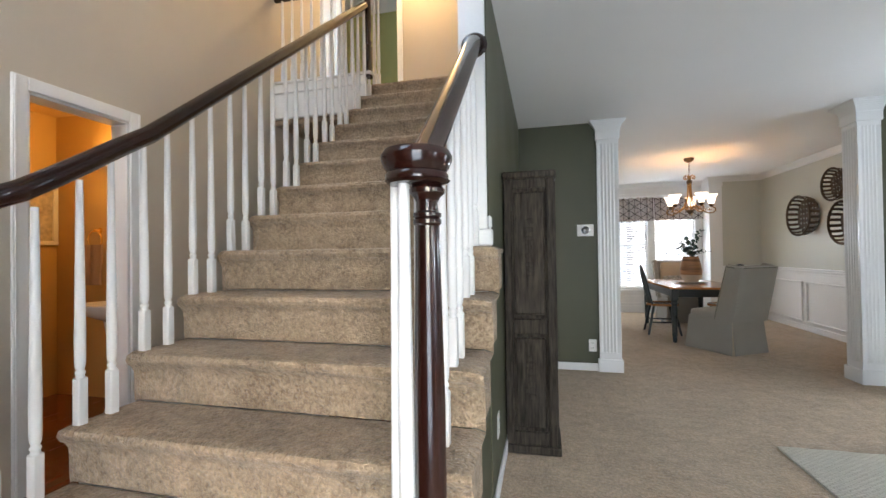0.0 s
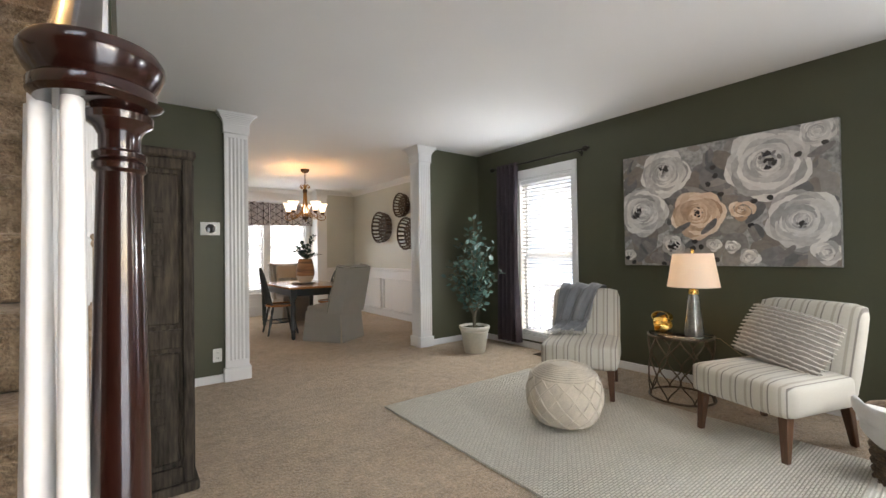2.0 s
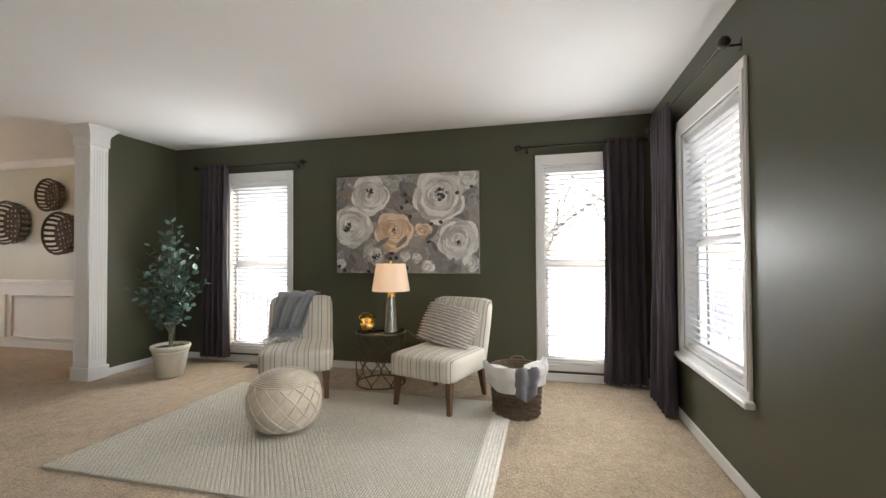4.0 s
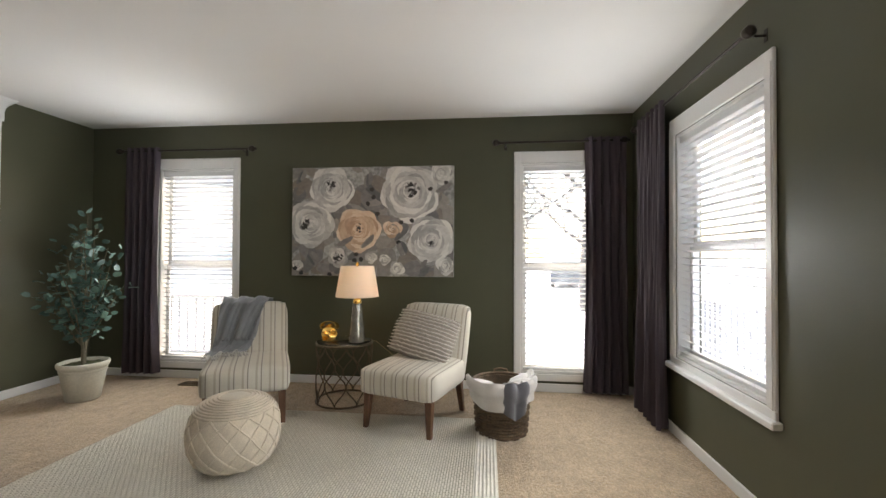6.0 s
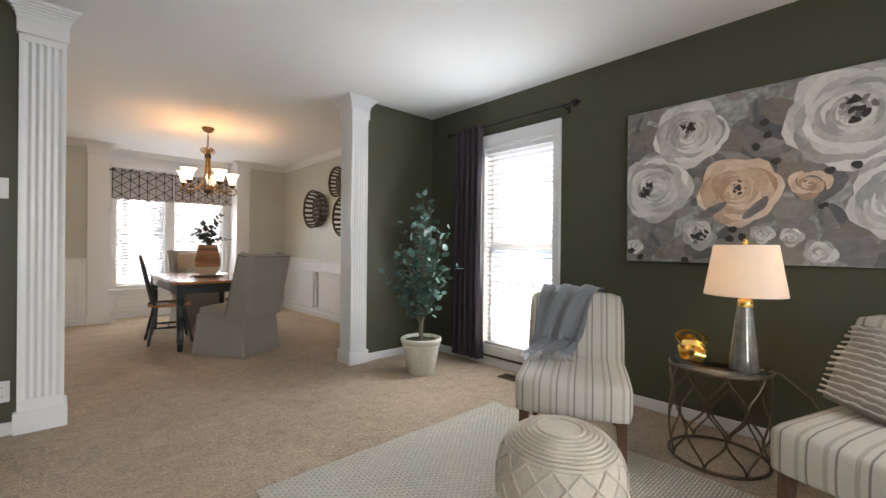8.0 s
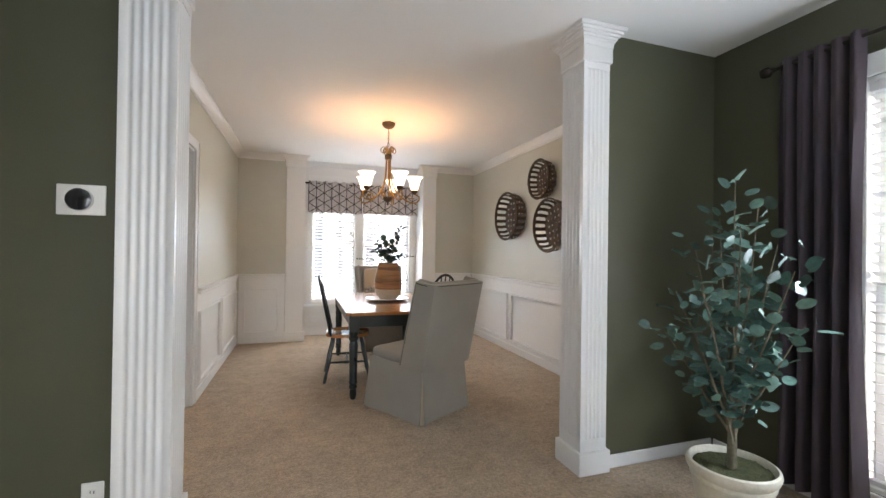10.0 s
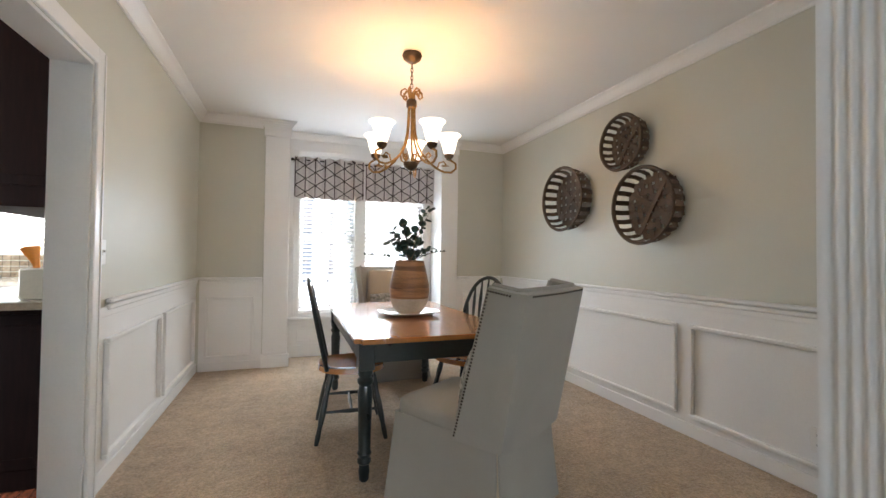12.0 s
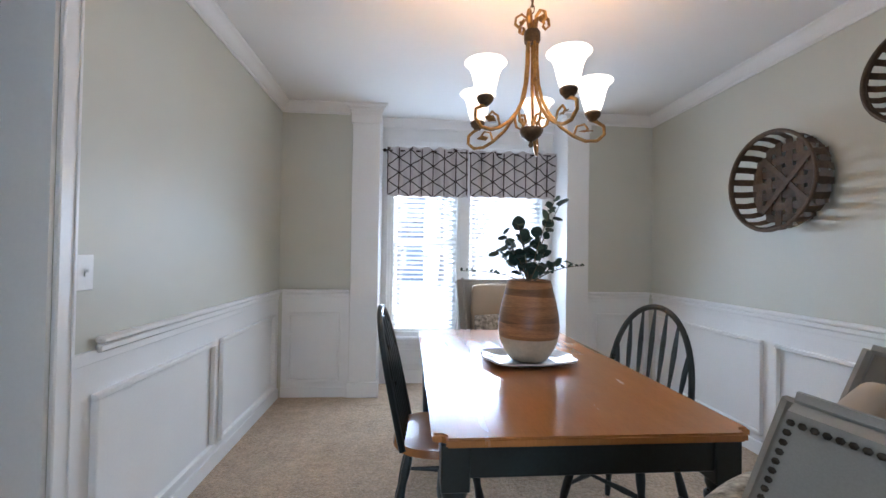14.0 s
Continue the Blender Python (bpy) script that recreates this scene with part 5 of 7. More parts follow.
# basket with blankets
M_WICKER = mat("dark_brown_wicker", (0.11, 0.072, 0.042), 0.7, 0.45, 30, 140, 0.4, 0.002, rand=0.25)
bask = thing("wicker_basket", pose(2.875, 0.43, 0.0), "round dark woven wicker basket beside the chair", "basket")
BH, R0, R1 = 0.345, 0.165, 0.190
bm = bmesh.new()
lathe(bm, [(0.0, 0.004), (R0 - 0.01, 0.004), (R1 - 0.012, BH - 0.01), (R1 - 0.018, BH - 0.01), (R0 - 0.018, 0.012), (0.0, 0.012)], 40)
part("lining", bm, M_WICKER, bask)
NST = 26
for j in range(17):
    bm = bmesh.new()
    z = 0.014 + (BH - 0.028) * j / 16
    r = R0 + (R1 - R0) * z / BH
    tube(bm, [((r + 0.006 * (1 if (i // 3 + j) % 2 else -0.6)) * math.cos(2 * math.pi * i / (NST * 3)), (r + 0.006 * (1 if (i // 3 + j) % 2 else -0.6)) * math.sin(2 * math.pi * i / (NST * 3)), z) for i in range(NST * 3)], 0.0095, 6, True)
    part("woven_strand", bm, M_WICKER, bask)
bm = bmesh.new()
tube(bm, [((R1 + 0.002) * math.cos(2 * math.pi * i / 48), (R1 + 0.002) * math.sin(2 * math.pi * i / 48), BH) for i in range(48)], 0.012, 8, True)
part("rim", bm, M_WICKER, bask)
for s in (-1, 1):
    bm = bmesh.new()
    tube(bm, [(s * R1, -0.05, BH), (s * (R1 + 0.01), -0.045, BH + 0.022), (s * (R1 + 0.012), 0, BH + 0.03), (s * (R1 + 0.01), 0.045, BH + 0.022), (s * R1, 0.05, BH)], 0.008, 8)
    part("handle", bm, M_WICKER, bask)
M_WHITECLOTH = mat("white_knit_cloth", (0.62, 0.595, 0.57), 0.95, 0.08, 12, 260, 0.5, 0.002, sheen=0.3)
M_GREYCLOTH = mat("slate_knit_cloth", (0.13, 0.13, 0.145), 0.95, 0.12, 12, 260, 0.5, 0.002, sheen=0.4)


def spill(a0, a1, drop, lift, seed):
    """Cloth that comes out of the basket, over its rim and down outside."""
    bm = bmesh.new()

    def f(u, v):
        a = radians(a0 + (a1 - a0) * u)
        wob = 0.012 * math.sin(u * 13 + seed) + 0.008 * noise.noise(Vector((u * 5, v * 5, seed)))
        if v < 0.4:
            r, z = R1 * (0.25 + 0.75 * v / 0.4), BH - 0.045 + lift * math.sin(v / 0.4 * math.pi * 0.8) + 0.04 * v
        else:
            k = (v - 0.4) / 0.6
            r, z = R1 + 0.022 + 0.012 * math.sin(min(1, k * 2) * math.pi) - 0.02 * k, BH + 0.026 - drop * k * (0.75 + 0.35 * math.sin(u * math.pi)) - 0.01
        return ((r + wob + 0.008) * math.cos(a), (r + wob + 0.008) * math.sin(a), z + 0.8 * wob + (0.02 if v < 0.55 else 0))
    sheet(bm, 34, 26, f, 0.007)
    return bm


BM = pose(2.875, 0.43, 0.0)
solid("white_blanket", spill(95, 240, 0.15, 0.01, 1), M_WHITECLOTH, "white fringed blanket hanging over the basket rim", "blanket", BM, smooth=80)
solid("white_blanket", spill(212, 300, 0.13, 0.012, 8), M_WHITECLOTH, "white fringed blanket hanging over the basket rim", "blanket", BM @ pose(0, 0, 0.014), smooth=80)
solid("grey_blanket", spill(178, 228, 0.20, 0.01, 4), M_GREYCLOTH, "slate grey blanket hanging over the basket rim", "blanket", BM @ pose(0, 0, 0.012) @ Matrix.Diagonal((1.07, 1.07, 1.0, 1.0)), smooth=80)

# potted eucalyptus
M_POT = mat("cream_glazed_ceramic", (0.58, 0.56, 0.47), 0.45, 0.10, 5, 60, 0.08, 0.001)
M_SOIL = mat("moss_and_soil", (0.05, 0.055, 0.02), 0.95, 0.5, 30, 120, 0.8, 0.01)
M_LEAF = mat("blue_green_eucalyptus_leaf", (0.075, 0.15, 0.125), 0.5, 0.25, 20, 100, 0.1, 0.0005, rand=0.45)
M_STEM = mat("grey_brown_stem", (0.14, 0.12, 0.08), 0.8, 0.3, 20, 90, 0.3, 0.001)


def leaf_mesh(name, ln, wd, material):
    bm = bmesh.new()
    n = 6
    mid = [bm.verts.new((0, ln * i / n, 0.06 * ln * math.sin(math.pi * i / n))) for i in range(n + 1)]
    for s in (-1, 1):
        edge = [bm.verts.new((s * wd / 2 * math.sin(math.pi * (0.12 + 0.86 * i / n)) ** 0.7, ln * i / n, 0.16 * wd)) for i in range(n + 1)]
        for i in range(n):
            bm.faces.new((mid[i], mid[i + 1], edge[i + 1], edge[i]) if s > 0 else (mid[i], edge[i], edge[i + 1], mid[i + 1]))
    return mesh_of(name, bm, material, 80)


LEAVES = [leaf_mesh("leaf", 0.055, 0.052, M_LEAF), leaf_mesh("leaf", 0.045, 0.046, M_LEAF), leaf_mesh("leaf", 0.06, 0.044, M_LEAF)]


def put_leaf(parent, meshes, at, out, rnd, size):
    ob = new("leaf", rnd.choice(meshes))
    ob.parent = parent
    d = (Vector(out) + Vector((rnd.uniform(-.6, .6), rnd.uniform(-.6, .6), rnd.uniform(-.5, .5)))).normalized()
    q = d.to_track_quat('Y', 'Z')
    ob.matrix_basis = Matrix.LocRotScale(at, q @ Euler((rnd.uniform(-.5, .5), rnd.uniform(-1.2, 1.2), 0)).to_quaternion(), (size, size, size))


plant = thing("potted_eucalyptus", pose(3.115, 3.865, 0.0), "leafy eucalyptus tree in a cream ceramic pot", "potted plant")
bm = bmesh.new()
lathe(bm, [(0.0, 0.001), (0.112, 0.001), (0.118, 0.012), (0.155, 0.232), (0.160, 0.236), (0.162, 0.248), (0.158, 0.255), (0.172, 0.272), (0.178, 0.292), (0.174, 0.306), (0.164, 0.31), (0.156, 0.30), (0.150, 0.27), (0.0, 0.268)], 48)
part("pot", bm, M_POT, plant, "cream ceramic pot with a rolled rim")
bm = bmesh.new()
sheet(bm, 16, 16, lambda u, v: (0.148 * (2 * u - 1) * math.sqrt(1 - (2 * v - 1) ** 2 / 2), 0.148 * (2 * v - 1) * math.sqrt(1 - (2 * u - 1) ** 2 / 2), 0.283 + 0.014 * noise.noise(Vector((u * 9, v * 9, 2)))), 0.01)
part("moss", bm, M_SOIL, plant, "green moss over soil")
rnd = random.Random(21)
stems = [(0.0, 0.02, 1.47, 0.0)] + [(a, r, h, b) for a, r, h, b in ((0.6, 0.30, 1.05, 0.5), (1.7, 0.24, 1.2, 0.5), (2.9, 0.33, 0.95, 0.45), (3.9, 0.22, 1.25, 0.55), (4.8, 0.30, 1.08, 0.5), (5.6, 0.34, 0.86, 0.4), (2.2, 0.36, 0.80, 0.38), (0.1, 0.36, 0.82, 0.38), (4.4, 0.18, 1.32, 0.6), (3.4, 0.38, 1.02, 0.45), (1.1, 0.16, 1.3, 0.6), (5.2, 0.2, 1.18, 0.5))]
for a, r, h, b in stems:
    r, h = r * 0.78, h * 1.05 + 0.02
    bm = bmesh.new()
    pts = []
    for i in range(11):
        f = i / 10
        z = 0.27 + (h - 0.27) * f
        o = r * max(0.0, (f - 0.25) / 0.75) ** 1.1
        pts.append(Vector((o * math.cos(a) + 0.012 * math.sin(f * 7 + a), o * math.sin(a) + 0.012 * math.cos(f * 6 + a), z)))
    tube(bm, pts, [0.009 * (1 - 0.75 * i / 10) for i in range(11)], 6)
    part("stem", bm, M_STEM, plant)
    for j in range(30):
        f = 0.34 + 0.66 * j / 29
        i = min(int(f * 10), 9)
        p = pts[i] + (pts[i + 1] - pts[i]) * (f * 10 - i)
        an = j * 2.4 + a
        reach = rnd.uniform(0.01, 0.075)
        o = Vector((math.cos(an), math.sin(an), rnd.uniform(-0.1, 0.5)))
        put_leaf(plant, LEAVES, p + o * reach, o, rnd, rnd.uniform(0.8, 1.35))

# painting
M_CANVAS = mat("grey_wash_canvas", (0.30, 0.29, 0.28), 0.7, 0.35, 3.0, 30, 0.3, 0.001, second=(0.55, 0.53, 0.50))


def island_mat(name, stops, rough=0.6):
    m = bpy.data.materials.new(name)
    m.use_nodes = True
    nd, lk = m.node_tree.nodes, m.node_tree.links
    g = nd.new("ShaderNodeNewGeometry")
    ramp = nd.new("ShaderNodeValToRGB")
    e = ramp.color_ramp.elements
    e[0].position, e[0].color = 0.0, (*stops[0], 1)
    e[1].position, e[1].color = 1.0, (*stops[-1], 1)
    for i, c in enumerate(stops[1:-1]):
        e.new((i + 1) / (len(stops) - 1)).color = (*c, 1)
    lk.new(g.outputs["Random Per Island"], ramp.inputs[0])
    tc = nd.new("ShaderNodeTexCoord")
    nz = nd.new("ShaderNodeTexNoise")
    nz.inputs["Scale"].default_value, nz.inputs["Detail"].default_value = 26, 4
    lk.new(tc.outputs["Object"], nz.inputs["Vector"])
    mx = nd.new("ShaderNodeMix")
    mx.data_type, mx.blend_type = 'RGBA', 'OVERLAY'
    mx.inputs[0].default_value = 0.35
    lk.new(ramp.outputs[0], mx.inputs[6])
    lk.new(nz.outputs[0], mx.inputs[7])
    lk.new(mx.outputs[2], nd["Principled BSDF"].inputs["Base Color"])
    nd["Principled BSDF"].inputs["Roughness"].default_value = rough
    bp = nd.new("ShaderNodeBump")
    bp.inputs["Strength"].default_value, bp.inputs["Distance"].default_value = 0.4, 0.002
    lk.new(nz.outputs[0], bp.inputs["Height"])
    lk.new(bp.outputs[0], nd["Principled BSDF"].inputs["Normal"])
    return m


AY0, AY1, AZ0, AZ1 = 0.832, 2.355, 1.008, 2.018
AW, AH = AY1 - AY0, AZ1 - AZ0
art = thing("canvas_painting", pose(XE - 0.05, AY1, AZ0, 90, 0, -90), "large canvas painting of pale grey and blush roses", "painting")
bm = bmesh.new()
box(bm, 0, AW, 0, AH, -0.046, 0.0, 0.003)
part("canvas", bm, M_CANVAS, art)
rnd = random.Random(77)
depth = [0.0005]


def stroke(bm, cx, cy, a, rx, ry, curve=0.0):
    """One brush mark: a bent, tapered blob of paint lying on the canvas."""
    depth[0] += 0.000016
    n = 14
    top = []
    ca, sa = math.cos(a), math.sin(a)
    for i in range(n):
        t = 2 * math.pi * i / n
        x, y = rx * math.cos(t), ry * math.sin(t) * (1 + 0.12 * math.sin(3 * t))
        y += curve * x * x / max(rx, 1e-4)
        px, py = cx + x * ca - y * sa, cy + x * sa + y * ca
        top.append(bm.verts.new((max(0.003, min(AW - 0.003, px)), max(0.003, min(AH - 0.003, py)), depth[0])))
    bm.faces.new(top)


def rose(bm, cx, cy, r, petals=46):
    for i in range(petals):
        f = 1 - i / petals
        a = i * 2.399 + rnd.uniform(-.3, .3)
        d = r * f * 0.80
        stroke(bm, cx + d * math.cos(a), cy + d * math.sin(a), a + math.pi / 2 + rnd.uniform(-.18, .18), r * (0.15 + 0.36 * f), r * (0.05 + 0.13 * f), 0.42)


bg, pale, blush, darks, greys = (bmesh.new() for _ in range(5))
for i in range(150):
    stroke(bg, rnd.uniform(0, AW), rnd.uniform(0, AH), rnd.uniform(0, 3), rnd.uniform(0.05, 0.16), rnd.uniform(0.03, 0.08), rnd.uniform(-.3, .3))
for fx, fy, r in ((0.25, 0.80, 0.18), (0.74, 0.77, 0.245), (0.12, 0.48, 0.19), (0.865, 0.33, 0.19), (0.93, 0.93, 0.09)):
    rose(pale, fx * AW, fy * AH, r * 1.26, 70)
for fx, fy, r in ((0.29, 0.17, 0.11), (0.50, 0.17, 0.065), (0.585, 0.15, 0.06), (0.95, 0.10, 0.10), (0.66, 0.07, 0.08), (0.04, 0.10, 0.06)):
    rose(pale, fx * AW, fy * AH, r, 22)
rose(blush, 0.42 * AW, 0.42 * AH, 0.225, 60)
rose(blush, 0.63 * AW, 0.43 * AH, 0.10, 16)
for fx, fy, r in ((0.255, 0.82, 0.05), (0.75, 0.78, 0.065), (0.09, 0.46, 0.06), (0.865, 0.30, 0.035), (0.29, 0.17, 0.05), (0.43, 0.44, 0.035)):
    for i in range(16):
        a, d = rnd.uniform(0, 6.28), r * rnd.random()
        stroke(greys if i < 7 else darks, fx * AW + d * math.cos(a), fy * AH + d * math.sin(a), rnd.uniform(0, 3), r * rnd.uniform(0.2, 0.42), r * rnd.uniform(0.1, 0.25), -0.3)
for fx, fy in ((0.505, 0.79), (0.515, 0.72), (0.48, 0.66), (0.54, 0.57), (0.685, 0.49), (0.75, 0.505), (0.86, 0.79), (0.955, 0.84), (0.67, 0.31), (0.69, 0.25), (0.41, 0.20), (0.44, 0.155), (0.40, 0.145), (0.515, 0.05), (0.245, 0.015), (0.025, 0.07), (0.065, 0.03)):
    stroke(darks, fx * AW, fy * AH, rnd.uniform(0, 3), 0.023, 0.019)
for fx, fy, a in ((0.05, 0.90, 1.2), (0.47, 0.86, 1.5), (0.93, 0.78, 0.4), (0.13, 0.15, 2.2), (0.79, 0.08, 0.7), (0.47, 0.30, 0.9), (0.68, 0.24, 2.0), (0.33, 0.30, 0.4)):
    for k in range(3):
        stroke(greys, fx * AW + 0.02 * k, fy * AH + 0.015 * k, a, 0.06, 0.022, 0.1)
part("background_wash", bg, island_mat("grey_washes", ((0.13, 0.125, 0.125), (0.23, 0.215, 0.205), (0.32, 0.29, 0.26), (0.22, 0.185, 0.155))), art, "grey and taupe painted washes", 0)["kind"] = "stuff"
part("pale_rose_paint", pale, island_mat("pale_petals", ((0.34, 0.325, 0.31), (0.52, 0.495, 0.465), (0.66, 0.63, 0.59), (0.78, 0.75, 0.70))), art, "painted white and grey roses", 0)["kind"] = "stuff"
part("blush_rose", blush, island_mat("blush_petals", ((0.42, 0.27, 0.18), (0.62, 0.45, 0.32), (0.74, 0.60, 0.47))), art, "painted blush rose", 0)["kind"] = "stuff"
part("slate_paint", greys, island_mat("slate_marks", ((0.12, 0.12, 0.125), (0.22, 0.20, 0.19), (0.26, 0.24, 0.22))), art, "painted slate leaves and shadows", 0)["kind"] = "stuff"
part("dark_berries", darks, island_mat("ink_marks", ((0.035, 0.033, 0.033), (0.06, 0.05, 0.045))), art, "painted dark berries", 0)["kind"] = "stuff"

# tall shutter panel
M_WEATHER = mat("weathered_dark_wood", (0.022, 0.0165, 0.012), 0.75, 0.55, 5, 70, 0.6, 0.003, stretch=(1, 1, 0.12), second=(0.088, 0.070, 0.053), spec=0.25)
cab = thing("rustic_cupboard", pose(0.028, 2.60, 0.0), "tall narrow weathered dark wood cupboard against stair wall", "cupboard")


def bx(name, x0, x1, y0, y1, z0, z1, bev=0.004, lab=""):
    bm = bmesh.new()
    box(bm, x0, x1, y0, y1, z0, z1, bev)
    part(name, bm, M_WEATHER, cab, lab)


CW = 0.145
bx("carcass", -CW, CW, 0.02, 0.30, 0.03, 1.615)
bx("plinth", -CW - 0.012, CW + 0.022, -0.012, 0.31, 0.002, 0.05, 0.006)
bx("cornice", -CW - 0.012, CW + 0.014, -0.014, 0.31, 1.615, 1.66, 0.012)
for nm, x0, x1, z0, z1 in (("stile", -CW, -CW + 0.045, 0.05, 1.615), ("stile", CW - 0.045, CW, 0.05, 1.615), ("rail", -CW + 0.045, CW - 0.045, 1.56, 1.615), ("rail", -CW + 0.045, CW - 0.045, 0.70, 0.79), ("rail", -CW + 0.045, CW - 0.045, 0.05, 0.13)):
    bx(nm, x0, x1, 0.0, 0.02, z0, z1, 0.005)
for z0, z1 in ((0.15, 0.68), (0.81, 1.54)):
    bx("panel", -CW + 0.055, CW - 0.055, 0.006, 0.02, z0, z1, 0.012)
    for k in range(7):
        rr = random.Random(k + int(z0 * 10))
        zz = z0 + (z1 - z0) * (0.32 + 0.07 * k)
        bx("carving", -0.012 - 0.02 * rr.random(), 0.012 + 0.02 * rr.random(), 0.0, 0.007, zz, zz + 0.028, 0.003)
bx("backboard", CW - 0.005, CW + 0.01, 0.05, 0.29, 0.05, 1.60, 0.003)

# thermostat, outlets, floor vent
M_PLAST = mat("white_plastic", (0.78, 0.77, 0.74), 0.35, 0.02, 6, 80, 0.0)
M_BLACK = mat("glossy_black_plastic", (0.012, 0.012, 0.014), 0.12, 0.1, 6, 80, 0.0, coat=0.6)
M_CHROME = mat("brushed_steel", (0.55, 0.55, 0.56), 0.25, 0.1, 20, 160, 0.05, 0.0004, metal=1.0)
th = thing("thermostat", pose(0.515, YN - 0.001, 1.392), "round black thermostat on a white wall plate", "thermostat")
bm = bmesh.new()
box(bm, -0.078, 0.078, -0.010, 0.0, -0.058, 0.058, 0.005, 2)
part("wall_plate", bm, M_PLAST, th)
bm = bmesh.new()
lathe(bm, [(0.0, 0.0), (0.041, 0.0), (0.042, 0.012), (0.042, 0.022), (0.0, 0.022)], 36)
bmesh.ops.rotate(bm, verts=bm.verts, matrix=Euler((radians(90), 0, 0)).to_matrix())
bmesh.ops.translate(bm, verts=bm.verts, vec=(0, -0.010, 0))
dial = part("dial_ring", bm, M_CHROME, th, "steel ring")
bm = bmesh.new()
lathe(bm, [(0.0, 0.0), (0.039, 0.0), (0.038, 0.004), (0.03, 0.006), (0.0, 0.007)], 36)
bmesh.ops.rotate(bm, verts=bm.verts, matrix=Euler((radians(90), 0, 0)).to_matrix())
bmesh.ops.translate(bm, verts=bm.verts, vec=(0, -0.0322, 0))
part("display", bm, M_BLACK, dial, "dark round display")


def outlet(m, switch=False):
    o = thing("light_switch" if switch else "wall_outlet", m, "white plastic toggle light switch plate" if switch else "white plastic duplex wall outlet", "switch" if switch else "outlet", "" if switch else "wall outlets")
    bm = bmesh.new()
    box(bm, -0.037, 0.037, -0.006, 0.0, -0.060, 0.060, 0.003)
    part("cover_plate", bm, M_PLAST, o)
    if switch:
        bm = bmesh.new()
        box(bm, -0.006, 0.006, -0.009, -0.006, -0.014, 0.014, 0.001)
        box(bm, -0.004, 0.004, -0.018, -0.008, 0.0, 0.010, 0.001)
        part("toggle", bm, M_PLAST, o)
    else:
        for z in (-0.024, 0.024):
            bm = bmesh.new()
            box(bm, -0.016, 0.016, -0.0085, -0.006, z - 0.014, z + 0.014, 0.002)
            sock = part("socket", bm, M_PLAST, o)
            for x in (-0.006, 0.006):
                bm = bmesh.new()
                box(bm, x - 0.0015, x + 0.0015, -0.0092, -0.0086, z - 0.005, z + 0.006)
                part("slot", bm, M_BLACK, sock, smooth=0)


outlet(pose(0.566, YN - 0.001, 0.25))
outlet(pose(XE - 0.009, 5.17, 0.26, 0, 0, -90))
outlet(pose(XW + 0.001, 6.30, 1.12, 0, 0, 90), True)
outlet(pose(XS + 0.005, 2.2, 0.32, 0, 0, 90))
vent = thing("floor_vent", pose(3.585, 3.20, 0.001), "dark bronze slotted floor register in carpet", "vent")
bm = bmesh.new()
for x0, x1, y0, y1 in ((-0.06, -0.05, -0.15, 0.15), (0.05, 0.06, -0.15, 0.15), (-0.05, 0.05, -0.15, -0.14), (-0.05, 0.05, 0.14, 0.15)):
    box(bm, x0, x1, y0, y1, 0, 0.008, 0.001)
part("frame", bm, M_BRONZE, vent)
for k in range(14):
    bm = bmesh.new()
    box(bm, -0.05, 0.05, -0.135 + 0.02 * k, -0.127 + 0.02 * k, 0.0, 0.006)
    part("slat", bm, M_BRONZE, vent, smooth=0)

# ---- dining room things ----
M_HONEY = mat("honey_maple_wood", (0.40, 0.165, 0.045), 0.24, 0.08, 3, 40, 0.04, 0.0005, stretch=(6, 0.8, 1), coat=0.35)
M_TEAL = mat("dark_green_black_paint", (0.010, 0.017, 0.018), 0.3, 0.25, 12, 90, 0.05, 0.0005, coat=0.3)
TX0, TX1, TY0, TY1, TZ = 1.655, 2.57, 5.925, 7.56, 0.712
dt = thing("dining_table", pose(0, 0, 0), "rectangular dining table with honey wood top and dark turned legs", "table")
bm = bmesh.new()
box(bm, TX0, TX1, TY0, TY1, TZ - 0.026, TZ)
vert = [e for e in bm.edges if abs(e.verts[0].co.z - e.verts[1].co.z) > 0.01]
bmesh.ops.bevel(bm, geom=vert, offset=0.035, segments=5, affect='EDGES')
hor = [e for e in bm.edges if abs(e.verts[0].co.z - e.verts[1].co.z) < 1e-5 and len(e.link_faces) == 2 and abs(e.link_faces[0].normal.dot(e.link_faces[1].normal)) < 0.3]
bmesh.ops.bevel(bm, geom=hor, offset=0.006, segments=2, affect='EDGES')
part("tabletop", bm, M_HONEY, dt, "glossy honey wood tabletop")
for x0, x1, y0, y1 in ((TX0 + 0.06, TX1 - 0.06, TY0 + 0.04, TY0 + 0.065), (TX0 + 0.06, TX1 - 0.06, TY1 - 0.065, TY1 - 0.04), (TX0 + 0.035, TX0 + 0.06, TY0 + 0.06, TY1 - 0.06), (TX1 - 0.06, TX1 - 0.035, TY0 + 0.06, TY1 - 0.06)):
    bm = bmesh.new()
    box(bm, x0, x1, y0, y1, TZ - 0.125, TZ - 0.027, 0.003)
    part("apron", bm, M_TEAL, dt)
